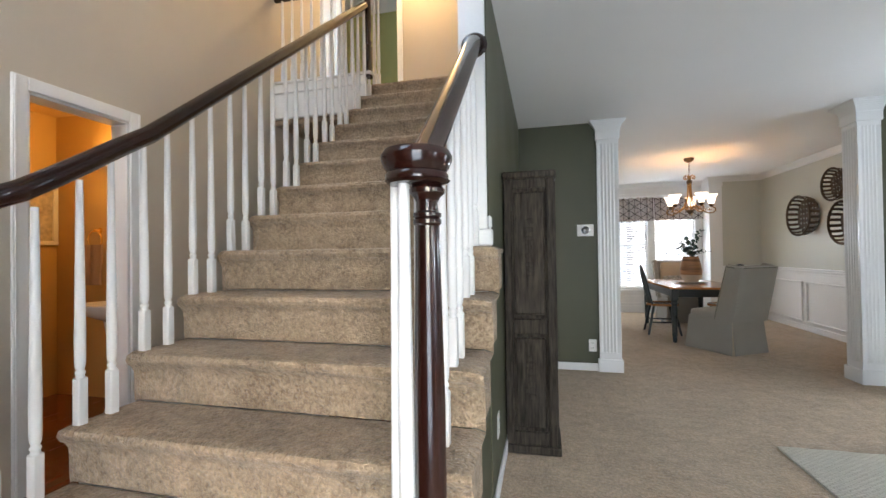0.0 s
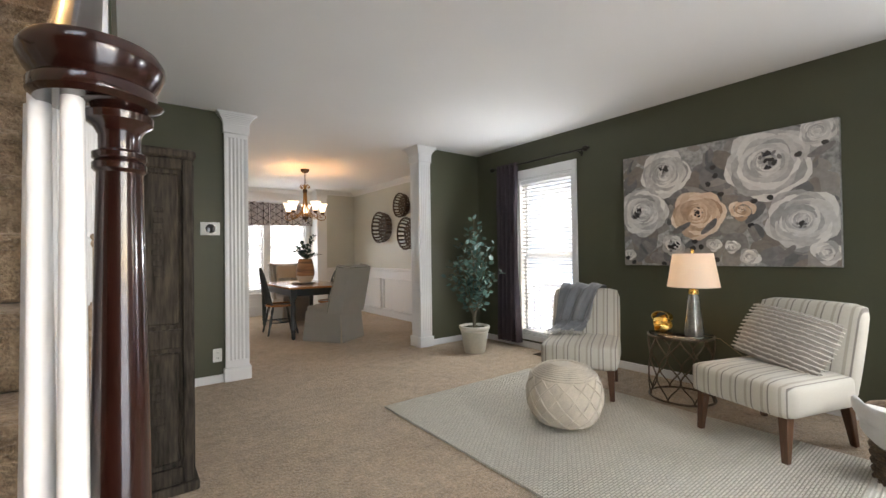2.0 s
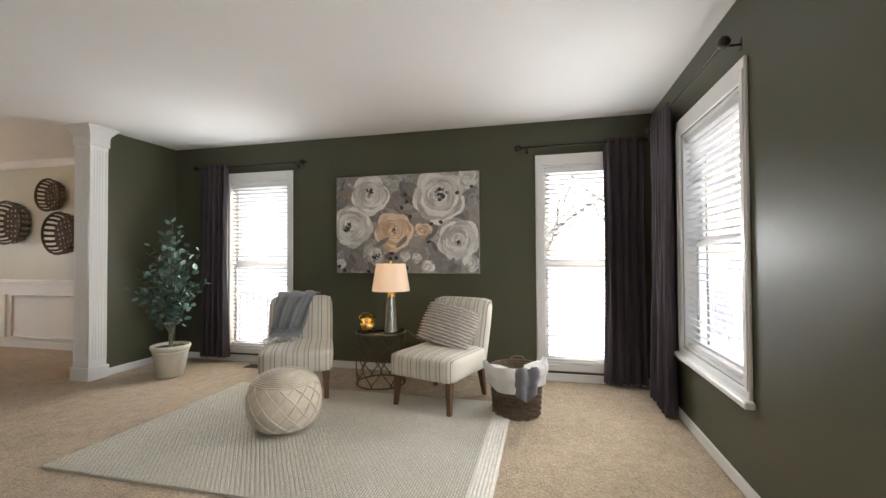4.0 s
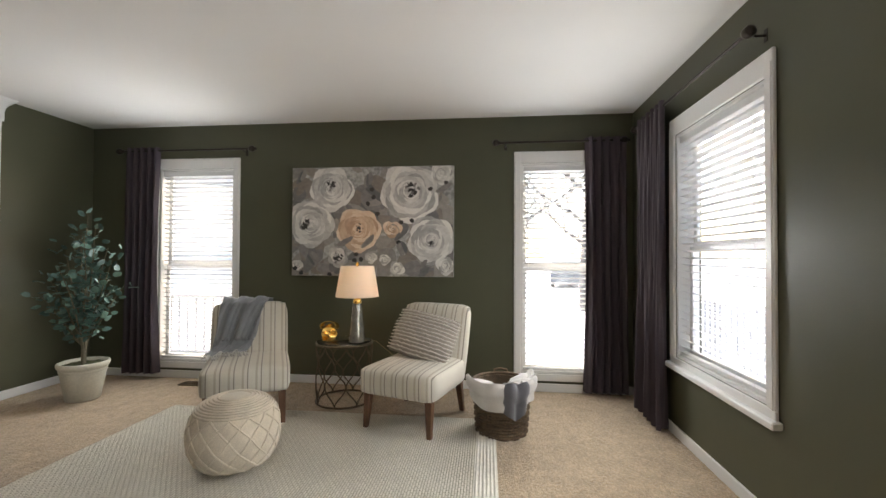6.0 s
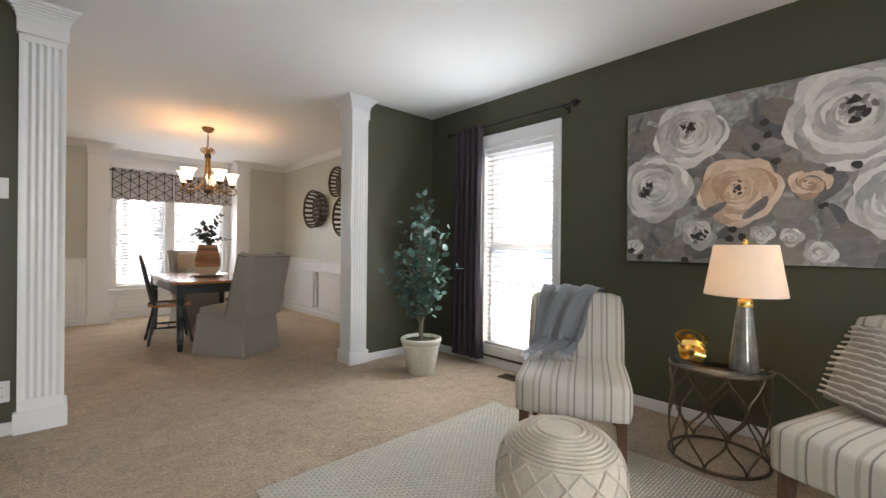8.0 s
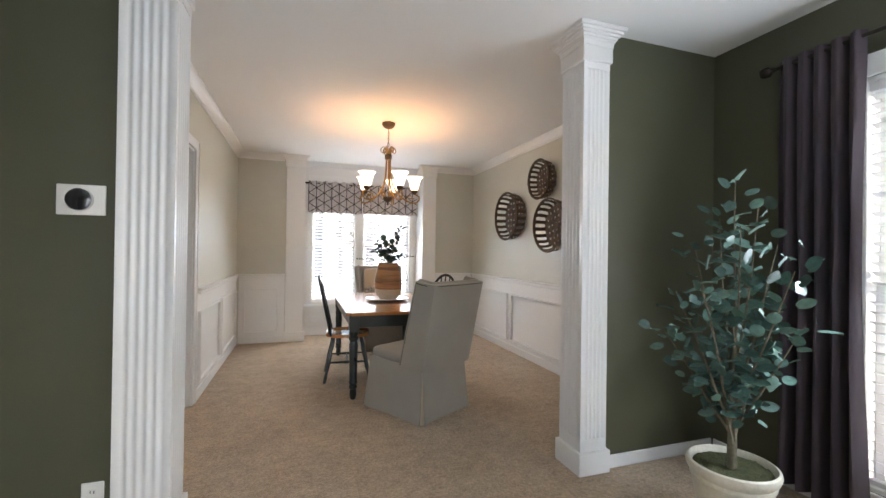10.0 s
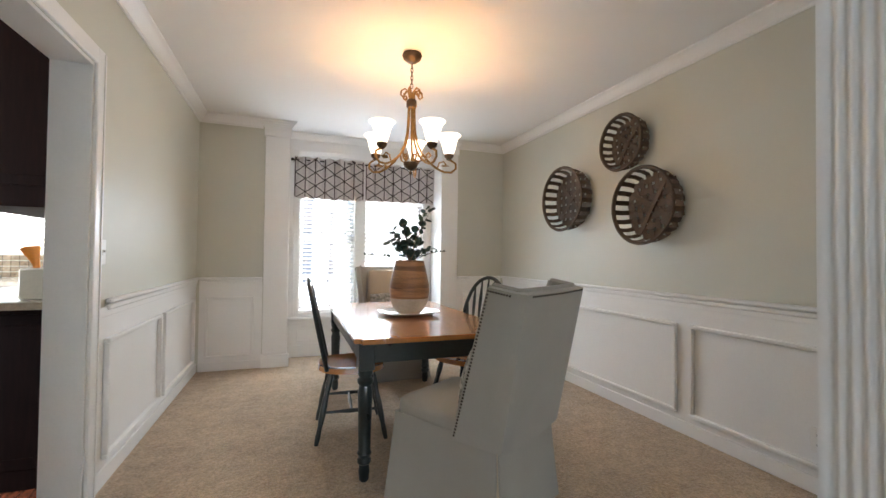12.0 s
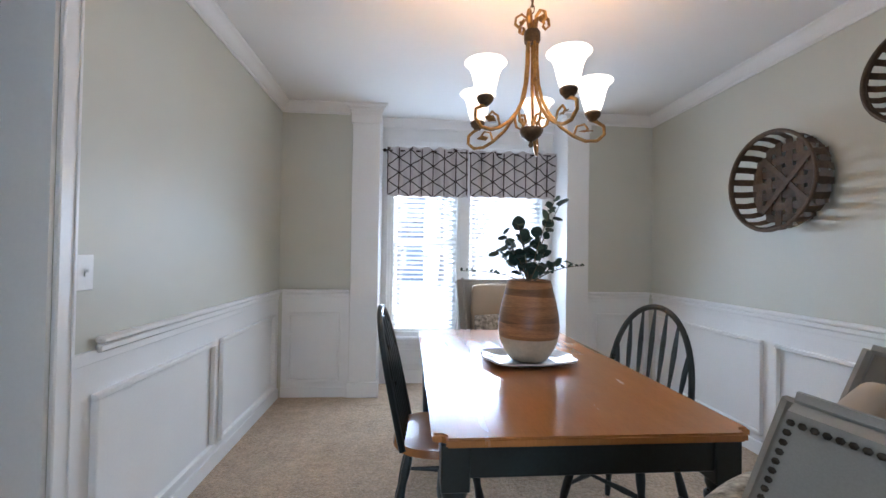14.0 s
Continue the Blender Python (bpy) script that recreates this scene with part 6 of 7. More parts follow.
for x in (TX0 + 0.065, TX1 - 0.065):
    for y in (TY0 + 0.07, TY1 - 0.07):
        bm = bmesh.new()
        box(bm, x - 0.04, x + 0.04, y - 0.04, y + 0.04, TZ - 0.16, TZ - 0.0275, 0.004)
        lathe(bm, [(0.016, 0.001), (0.024, 0.01), (0.028, 0.05), (0.024, 0.085), (0.034, 0.095), (0.034, 0.11), (0.026, 0.12), (0.036, 0.14), (0.030, 0.155), (0.033, 0.30), (0.037, 0.44), (0.030, 0.475), (0.040, 0.49), (0.040, 0.505), (0.030, 0.515), (0.038, 0.535), (0.036, 0.553)], 20, x, y)
        part("leg", bm, M_TEAL, dt)


def windsor(m, label):
    """Bow-back chair; faces -y, origin on the floor under the seat."""
    c = thing("windsor_chair", m, label, "chair", "windsor chairs")
    bm = bmesh.new()

    def seat(u, v):
        a = 2 * math.pi * u
        r = v
        x, y = 0.215 * math.cos(a), 0.205 * math.sin(a)
        k = (abs(math.cos(a)) ** 2.6 + abs(math.sin(a)) ** 2.6) ** (-1 / 2.6)
        if y > 0:
            k *= 0.96
        return (x * k * r, y * k * r, 0.438 - 0.012 * (1 - r ** 4))
    sheet(bm, 40, 8, lambda u, v: seat(u, 0.02 + 0.98 * v), -0.03)
    part("seat", bm, M_HONEY, c, "honey wood saddle seat", 60)
    bm = bmesh.new()
    hoop = []
    for i in range(29):
        a = math.pi * i / 28
        x = -0.195 * math.cos(a) * (1.0 + 0.10 * math.sin(a))
        z = 0.43 + 0.535 * math.sin(a) ** 0.75 if 0 < i < 28 else 0.43
        hoop.append((x, 0.150 + 0.22 * (z - 0.43), z))
    tube(bm, hoop, 0.0135, 8)
    part("bow", bm, M_TEAL, c)
    for k in range(7):
        x = -0.132 + 0.044 * k
        xt = x * 1.28
        top = 0.43 + 0.535 * math.sin(math.acos(min(1, abs(xt) / 0.214))) ** 0.75
        bm = bmesh.new()
        n = 7
        pts = [(x + (xt - x) * i / n, 0.150 + 0.22 * (top - 0.43) * i / n, 0.43 + (top - 0.43) * i / n) for i in range(n + 1)]
        tube(bm, pts, [0.006, 0.0062, 0.0065, 0.0075, 0.011, 0.0125, 0.009, 0.005], 8, flat=0.7)
        part("spindle", bm, M_TEAL, c)
    feet = {}
    for sx in (-1, 1):
        for sy in (-1, 1):
            a, b = Vector((sx * 0.13, sy * 0.12, 0.425)), Vector((sx * 0.205, sy * 0.205, 0.001))
            feet[sx, sy] = (a, b)
            bm = bmesh.new()
            prof = [0.012, 0.017, 0.019, 0.014, 0.018, 0.019, 0.018, 0.013, 0.016, 0.012]
            tube(bm, [a + (b - a) * i / 9 for i in range(10)], prof, 10)
            part("leg", bm, M_TEAL, c)
    mid = {}
    for sx in (-1, 1):
        p = feet[sx, -1][0].lerp(feet[sx, -1][1], 0.58)
        q = feet[sx, 1][0].lerp(feet[sx, 1][1], 0.58)
        mid[sx] = (p + q) / 2
        bm = bmesh.new()
        tube(bm, [p, p.lerp(q, 0.3), p.lerp(q, 0.5), p.lerp(q, 0.7), q], [0.007, 0.010, 0.014, 0.010, 0.007], 8)
        part("stretcher", bm, M_TEAL, c)
    bm = bmesh.new()
    tube(bm, [mid[-1], mid[-1].lerp(mid[1], 0.3), mid[-1].lerp(mid[1], 0.5), mid[-1].lerp(mid[1], 0.7), mid[1]], [0.007, 0.010, 0.014, 0.010, 0.007], 8)
    part("stretcher", bm, M_TEAL, c)
    return c


windsor(pose(1.735, 6.655, 0, 0, 0, 86), "dark painted bow-back windsor chair with honey wood seat")
windsor(pose(2.54, 6.60, 0, 0, 0, -58), "dark painted bow-back windsor chair with honey wood seat")

# skirted host chairs
M_LINEN = mat("grey_beige_linen", (0.31, 0.287, 0.248), 0.9, 0.06, 5, 380, 0.35, 0.001, sheen=0.2)
M_LINEN_TAN = mat("tan_chair_lining", (0.46, 0.37, 0.27), 0.9, 0.06, 5, 380, 0.35, 0.001, sheen=0.2)
M_NAIL = mat("dark_nailhead_trim", (0.06, 0.048, 0.035), 0.35, 0.3, 40, 160, 0, metal=0.8)
M_FLORAL = mat("cream_botanical_print_cloth", (0.10, 0.095, 0.085), 0.9, 0.2, 26, 46, 0.1, 0.001, second=(0.62, 0.58, 0.50))


def host_chair(m, label):
    """Wing-backed parsons chair with a skirt to the floor; faces -y, origin on the floor."""
    c = thing("host_chair", m, label, "chair", "skirted dining chairs")
    W, D = 0.238, 0.27
    bm = bmesh.new()
    cushion(bm, -W, W, -D, D, 0.37, 0.475, 0.035, 0.014)
    part("seat", bm, M_LINEN, c, smooth=80)
    # skirt: four panels that flare a little, open at the corners
    for k, (ax, ay, bx_, by_) in enumerate(((-W, -D, W, -D), (W, -D, W, D), (W, D, -W, D), (-W, D, -W, -D))):
        bm = bmesh.new()
        nx_, ny_ = (by_ - ay), -(bx_ - ax)
        ln = math.hypot(nx_, ny_)
        nx_, ny_ = nx_ / ln, ny_ / ln

        def f(u, v, ax=ax, ay=ay, bx_=bx_, by_=by_, nx_=nx_, ny_=ny_, k=k):
            uu = u
            edge = (2 * u - 1)
            fl = 0.030 * v + 0.012 * v * v * (edge ** 4) + 0.003 * math.sin(u * 9 + k) * v
            ex = edge * 0.022 * v
            tx, ty = (bx_ - ax), (by_ - ay)
            l2 = math.hypot(tx, ty)
            return (ax + tx * uu + nx_ * fl + tx / l2 * ex, ay + ty * uu + ny_ * fl + ty / l2 * ex, 0.40 - 0.392 * v)
        sheet(bm, 22, 12, f, 0.008)
        part("skirt_panel", bm, M_LINEN, c, smooth=60)
    for sx, sy in ((-1, -1), (1, -1), (1, 1), (-1, 1)):
        bm = bmesh.new()
        tube(bm, [(sx * (W - 0.005), sy * (D - 0.005), 0.39), (sx * (W + 0.012), sy * (D + 0.012), 0.008)], [0.010, 0.020], 8)
        part("corner_pleat", bm, M_LINEN_TAN, c, "tan kick pleat")
    # back shell: outer back leaning away, wings folded forward
    bm = bmesh.new()

    def shell(u, v):
        z = 0.38 + 0.612 * v + 0.018 * v * max(0.0, 1 - min(u, 1 - u) / 0.21)
        lean = 0.105 * v
        if u < 0.22:
            f = u / 0.22
            x, y = -W - 0.03 * v + 0.006 * f, 0.275 - (1 - f) * (0.20 - 0.085 * v)
        elif u > 0.78:
            f = (1 - u) / 0.22
            x, y = W + 0.03 * v - 0.006 * f, 0.275 - (1 - f) * (0.20 - 0.085 * v)
        else:
            f = (u - 0.22) / 0.56
            x, y = (-W - 0.03 * v + 0.006) + (2 * W + 0.06 * v - 0.012) * f, 0.275 + 0.012 * math.sin(math.pi * f)
        dip = 0.0
        return (x, y + lean, z + dip)
    sheet(bm, 50, 16, shell, 0.045)
    part("wing_back", bm, M_LINEN, c, smooth=45)
    bm = bmesh.new()
    cushion(bm, -W + 0.05, W - 0.05, 0.17, 0.235, 0.46, 0.965, 0.025, 0.012, 0.17)
    part("back_cushion", bm, M_LINEN_TAN, c, "tan inner back cushion", 80)
    bm = bmesh.new()
    for side in (0.0, 1.0):
        pts = [shell(side, v / 14) for v in range(15)]
        tube(bm, [(p[0] + (-0.0 if side else 0.0), p[1] - 0.004, p[2]) for p in pts], 0.011, 6)
    tube(bm, [(p[0], p[1], p[2] + 0.003) for p in (shell(i / 24, 1.0) for i in range(25))], 0.011, 6)
    part("piping", bm, M_LINEN, c)
    bm = bmesh.new()
    dots = []
    for side in (-1, 1):
        edge = 0.018 if side < 0 else 0.982
        dots += [(side, Vector(shell(edge, 0.03 + 0.945 * v / 44))) for v in range(45)]
        dots += [(side, Vector(shell(edge + (0.19 * i / 9) * -side, 0.975))) for i in range(1, 9)]
    dots += [(0, Vector(shell(0.235 + 0.53 * i / 33, 0.975))) for i in range(34)]
    for side, p in dots:
        way = Vector((side, 0, 0)) if side else Vector((0, 1, 0))
        across = Vector((0, 1, 0)) if side else Vector((1, 0, 0))
        q = p + way * 0.045
        rings = []
        for rr, h in ((0.0050, 0.0), (0.0036, 0.0038)):
            rings.append([bm.verts.new(q + way * h + across * (rr * math.cos(a)) + Vector((0, 0, rr * math.sin(a)))) for a in (0, 1.05, 2.1, 3.14, 4.19, 5.24)])
        for i in range(6):
            bm.faces.new((rings[0][i], rings[0][(i + 1) % 6], rings[1][(i + 1) % 6], rings[1][i]))
        bm.faces.new(rings[1])
    ob = part("nailhead_trim", bm, M_NAIL, c, "row of dark nailheads", 80)
    ob["kind"] = "stuff"
    return c


HC = pose(2.18, 5.705, 0, 0, 0, -148)
host_chair(HC, "skirted beige linen wingback dining chair with nailhead trim")
FC = pose(2.29, 7.86, 0, 0, 0, 2)
host_chair(FC, "skirted beige wingback dining chair before the window")
for m in (HC @ pose(0.02, 0.09, 0.62, -18, 0, 0), FC @ pose(-0.02, 0.11, 0.61, -20, 0, 4)):
    solid("botanical_pillow", pillow_mesh(0.36, 0.30, 0.12), M_FLORAL, "cream pillow with dark botanical print on a chair", "pillow", m, group="botanical pillows", smooth=80)

# platter, vase and stems
M_PORC = mat("white_glazed_porcelain", (0.78, 0.77, 0.74), 0.18, 0.03, 6, 60, 0, coat=0.4)
bm = bmesh.new()


def platter(u, v):
    a = 2 * math.pi * u
    sq = (abs(math.cos(a)) ** 3.2 + abs(math.sin(a)) ** 3.2) ** (-1 / 3.2)
    sc = 1 + 0.035 * math.cos(8 * a)
    r = v * sq * (sc if v > 0.7 else 1)
    return (0.205 * r * math.cos(a), 0.165 * r * math.sin(a), 0.012 + 0.024 * max(0, v - 0.6) ** 1.2 / 0.333)


sheet(bm, 72, 12, lambda u, v: platter(u, 0.02 + 0.98 * v), -0.006)
solid("platter", bm, M_PORC, "white scalloped porcelain platter on the table", "platter", pose(2.135, 6.72, TZ - 0.005, 0, 0, 8), smooth=60)


def band_mat():
    m = mat("banded_acacia_wood", (0.26, 0.125, 0.05), 0.38, 0.3, 6, 50, 0.06, 0.0005, stretch=(1, 1, 9), coat=0.2)
    nd, lk = m.node_tree.nodes, m.node_tree.links
    tc = nd.new("ShaderNodeTexCoord")
    mp = nd.new("ShaderNodeMapping")
    mp.inputs["Scale"].default_value = (1.6, 1.6, 26)
    lk.new(tc.outputs["Object"], mp.inputs[0])
    vo = nd.new("ShaderNodeTexVoronoi")
    vo.inputs["Scale"].default_value = 1.0
    lk.new(mp.outputs[0], vo.inputs["Vector"])
    hsv = nd.new("ShaderNodeHueSaturation")
    mr = nd.new("ShaderNodeMapRange")
    mr.inputs[3].default_value, mr.inputs[4].default_value = 0.55, 1.7
    sp = nd.new("ShaderNodeSeparateColor")
    lk.new(vo.outputs["Color"], sp.inputs[0])
    lk.new(sp.outputs[0], mr.inputs[0])
    lk.new(mr.outputs[0], hsv.inputs["Value"])
    old = nd["Principled BSDF"].inputs["Base Color"].links[0].from_socket
    lk.new(old, hsv.inputs["Color"])
    lk.new(hsv.outputs[0], nd["Principled BSDF"].inputs["Base Color"])
    return m


VS = pose(2.14, 6.72, TZ + 0.014)
vase = thing("wooden_vase", VS, "banded wooden vase with cream dipped base holding eucalyptus", "vase")
bm = bmesh.new()
lathe(bm, [(0.133, 0.105), (0.137, 0.13), (0.139, 0.15), (0.135, 0.20), (0.123, 0.26), (0.108, 0.32), (0.098, 0.362), (0.092, 0.364), (0.092, 0.355), (0.0, 0.33)], 48)
part("body", bm, band_mat(), vase, "banded brown wooden body")
bm = bmesh.new()
lathe(bm, [(0.0, 0.0), (0.072, 0.0), (0.085, 0.006), (0.112, 0.045), (0.128, 0.082), (0.1335, 0.106), (0.0, 0.108)], 48)
part("dipped_base", bm, mat("cream_dipped_glaze", (0.55, 0.46, 0.34), 0.4, 0.1, 6, 60, 0.05, 0.0005), vase, "cream dipped base")
M_LEAF2 = mat("dark_eucalyptus_leaf", (0.030, 0.062, 0.047), 0.55, 0.25, 20, 100, 0.1, 0.0005, rand=0.4)
L2 = [leaf_mesh("leaf", 0.060, 0.054, M_LEAF2), leaf_mesh("leaf", 0.048, 0.040, M_LEAF2)]
LS = [leaf_mesh("leaf", 0.022, 0.018, M_LEAF2)]
stem_thing = thing("eucalyptus_stems", VS @ pose(0, 0, 0.33), "cut eucalyptus stems with dark green round leaves", "plant stems")
rnd = random.Random(31)
for dx, dy, h, kind in ((-0.12, 0.0, 0.24, 0), (-0.07, -0.05, 0.28, 0), (-0.10, 0.06, 0.20, 0), (0.12, 0.0, 0.41, 0), (0.15, 0.03, 0.38, 0), (0.05, -0.07, 0.16, 0), (0.15, -0.03, 0.12, 0), (-0.32, 0.0, 0.12, 1), (0.27, 0.02, 0.15, 1), (-0.02, 0.05, 0.22, 0), (-0.17, -0.04, 0.16, 0)):
    pts = [Vector((dx * (f / 8) ** 1.4, dy * (f / 8) ** 1.4, h * f / 8 - (0.05 if kind else 0) * (f / 8) ** 3)) for f in range(9)]
    bm = bmesh.new()
    tube(bm, pts, [0.0035 * (1 - 0.6 * i / 8) for i in range(9)], 5)
    part("stem", bm, M_STEM, stem_thing)
    for j in range(9 if not kind else 10):
        f = 0.35 + 0.65 * j / 8 if not kind else 0.5 + 0.5 * j / 9
        i = min(int(f * 8), 7)
        p = pts[i].lerp(pts[i + 1], min(1.0, f * 8 - i))
        an = j * 2.6 + dx * 20
        put_leaf(stem_thing, LS if kind else L2, p, Vector((math.cos(an), math.sin(an), 0.35)), rnd, rnd.uniform(0.8, 1.15))

# chandelier
M_AGED = mat("aged_gold_bronze", (0.30, 0.17, 0.055), 0.4, 0.4, 18, 90, 0.1, 0.001, metal=0.8)
M_DKBRZ = mat("dark_bronze_cup", (0.09, 0.06, 0.035), 0.45, 0.3, 20, 90, 0.1, 0.0005, metal=0.7)
M_OPAL = glow("lit_opal_glass", (1.0, 0.84, 0.62), 0.42)
ch = thing("chandelier", pose(CH[0], CH[1], 0), "five-light aged gold chandelier with lit opal glass shades", "chandelier")
bm = bmesh.new()
lathe(bm, [(0.0, 2.458), (0.062, 2.458), (0.066, 2.446), (0.058, 2.425), (0.035, 2.406), (0.012, 2.398), (0.0, 2.397)], 32)
part("canopy", bm, M_DKBRZ, ch, "bronze ceiling canopy")
for k in range(6):
    bm = bmesh.new()
    zc = 2.378 - 0.026 * k
    tube(bm, [((0.008 * math.cos(a) if k % 2 else 0), (0 if k % 2 else 0.008 * math.cos(a)), zc + 0.019 * math.sin(a)) for a in [2 * math.pi * i / 12 for i in range(12)]], 0.0025, 6, True)
    part("chain_link", bm, M_DKBRZ, ch)
for k in range(6):
    a = 2 * math.pi * k / 6
    bm = bmesh.new()
    pts = [(0.012, 2.10), (0.014, 2.16), (0.022, 2.205), (0.046, 2.222), (0.070, 2.205), (0.074, 2.178), (0.058, 2.164), (0.046, 2.176), (0.052, 2.190)]
    tube(bm, [(r * math.cos(a), r * math.sin(a), z) for r, z in pts], 0.0085, 7, flat=0.6)
    part("scroll", bm, M_AGED, ch)
bm = bmesh.new()
lathe(bm, [(0.0, 2.10), (0.030, 2.10), (0.034, 2.108), (0.034, 2.145), (0.030, 2.152), (0.0, 2.153)], 20)
part("collar", bm, M_DKBRZ, ch)
bm = bmesh.new()
lathe(bm, [(0.0, 1.655), (0.006, 1.657), (0.011, 1.668), (0.006, 1.68), (0.018, 1.688), (0.04, 1.705), (0.047, 1.722), (0.047, 1.735), (0.02, 1.742), (0.0, 1.743)], 24)
part("bottom_finial", bm, M_DKBRZ, ch, "dark bronze bottom finial")
for i in range(5):
    a = radians(-76 + 72 * i)
    ca, sa = math.cos(a), math.sin(a)

    def cyl(pts):
        return [(r * 0.905 * ca, r * 0.905 * sa, z) for r, z in pts]
    bm = bmesh.new()
    tube(bm, cyl([(0.022, 2.12), (0.024, 2.02), (0.032, 1.93), (0.050, 1.86), (0.085, 1.80), (0.14, 1.745), (0.20, 1.708), (0.255, 1.688), (0.31, 1.690), (0.345, 1.718), (0.342, 1.752), (0.31, 1.770), (0.288, 1.776)]), 0.0075, 8)
    arm = part("arm", bm, M_AGED, ch)
    bm = bmesh.new()
    tube(bm, cyl([(0.085, 1.80), (0.075, 1.755), (0.05, 1.74), (0.035, 1.76), (0.045, 1.785), (0.065, 1.78)]), 0.006, 6)
    part("scroll", bm, M_AGED, arm)
    bm = bmesh.new()
    tube(bm, cyl([(0.20, 1.708), (0.215, 1.75), (0.25, 1.76), (0.268, 1.74), (0.25, 1.728)]), 0.005, 6)
    part("scroll", bm, M_AGED, arm)
    bm = bmesh.new()
    lf = [(0.205, 1.728, 0), (0.23, 1.738, 0.016), (0.265, 1.732, 0), (0.23, 1.724, -0.016)]
    top = [bm.verts.new((r * ca - w * sa, r * sa + w * ca, z + 0.003)) for r, z, w in lf]
    bot = [bm.verts.new((r * ca - w * sa, r * sa + w * ca, z - 0.001)) for r, z, w in lf]
    bm.faces.new(top)
    bm.faces.new(bot[::-1])
    for k in range(4):
        bm.faces.new((top[k], bot[k], bot[(k + 1) % 4], top[(k + 1) % 4]))
    part("leaf_ornament", bm, M_AGED, arm, smooth=0)
    cx, cy = 0.262 * ca, 0.262 * sa
    bm = bmesh.new()
    lathe(bm, [(0.0, 1.772), (0.012, 1.772), (0.030, 1.792), (0.034, 1.806), (0.030, 1.812), (0.0, 1.812)], 20, cx, cy)
    part("cup", bm, M_DKBRZ, arm, "dark bronze cup")
    bm = bmesh.new()
    lathe(bm, [(0.027, 1.810), (0.034, 1.822), (0.044, 1.854), (0.052, 1.893), (0.064, 1.923), (0.082, 1.939), (0.080, 1.941), (0.061, 1.926), (0.049, 1.895), (0.041, 1.856), (0.031, 1.824), (0.024, 1.812), (0.027, 1.810)], 32, cx, cy, close=False)
    ob = part("shade", bm, M_OPAL, arm, "lit opal glass bell shade", 60)
    ob.visible_shadow = False

# tobacco baskets
M_SLAT = mat("grey_brown_basket_slat", (0.085, 0.055, 0.032), 0.7, 0.35, 8, 70, 0.3, 0.001, rand=0.3)


def tobacco_basket(y, z, r, depth, turn, label):
    """Shallow round basket of flat slats hung on the wall with its rim towards the room."""
    b = thing("tobacco_basket", pose(XE - 0.003, y, z, 0, -90, 0) @ pose(0, 0, 0, 0, 0, turn), label, "wall basket", "tobacco baskets")
    rb = r * 0.84
    for rr, zz, w in ((r, depth, 0.010), (r * 0.975, depth - 0.012, 0.007)):
        bm = bmesh.new()
        tube(bm, [(rr * math.cos(2 * math.pi * i / 56), rr * math.sin(2 * math.pi * i / 56), zz) for i in range(56)], w, 7, True)
        part("rim_hoop", bm, M_SLAT, b)
    n = 22
    bm = bmesh.new()
    w = 0.0165 * r / 0.26 + 0.001
    pts = [(rb, 0.014), (rb + (r - rb) * 0.45, 0.020), (r - 0.006, depth * 0.45), (r - 0.004, depth)]
    va = [[bm.verts.new((x, s * w, zz)) for s in (-1, 1)] for x, zz in pts]
    vb = [[bm.verts.new((x - 0.0035, s * w, zz + 0.001)) for s in (-1, 1)] for x, zz in pts]
    for i in range(3):
        bm.faces.new((va[i][0], va[i][1], va[i + 1][1], va[i + 1][0]))
        bm.faces.new((vb[i][1], vb[i][0], vb[i + 1][0], vb[i + 1][1]))
        for s in (0, 1):
            bm.faces.new((va[i][s], va[i + 1][s], vb[i + 1][s], vb[i][s]))
    sm = mesh_of("side_slat", bm, M_SLAT, 0)
    for k in range(n):
        ob = new("side_slat", sm)
        ob.parent = b
        ob.matrix_basis = Matrix.Rotation(2 * math.pi * k / n, 4, 'Z')
    step = rb * 2 / 7
    for k in range(-3, 4):
        c = k * step
        hl = math.sqrt(max(0.0, (rb * 1.06) ** 2 - c * c))
        for ax in (0, 1):
            bm = bmesh.new()

            def f(u, v, c=c, hl=hl, ax=ax, k=k):
                s = -hl + 2 * hl * u
                t = c + (v - 0.5) * step * 0.66
                zz = 0.022 + 0.0035 * math.sin(math.pi * s / step + (math.pi / 2) + math.pi * (k + ax))
                return (s, t, zz) if ax == 0 else (t, s, zz)
            sheet(bm, 26, 1, f, 0.002)
            part("woven_slat", bm, M_SLAT, b, smooth=60)
    for a in (45, 135):
        bm = bmesh.new()
        box(bm, -rb * 0.98, rb * 0.98, -0.014, 0.014, 0.029 + (0.004 if a > 90 else 0), 0.032 + (0.004 if a > 90 else 0))
        bmesh.ops.rotate(bm, verts=bm.verts, matrix=Matrix.Rotation(radians(a), 3, 'Z'))
        part("brace", bm, M_SLAT, b, smooth=0)


tobacco_basket(6.36, 1.985, 0.205, 0.115, 8, "small round woven tobacco basket hung on wall")
tobacco_basket(7.03, 1.645, 0.28, 0.15, 0, "round woven wooden tobacco basket hung on wall")
tobacco_basket(6.13, 1.49, 0.265, 0.145, 14, "large round woven tobacco basket hung on wall")

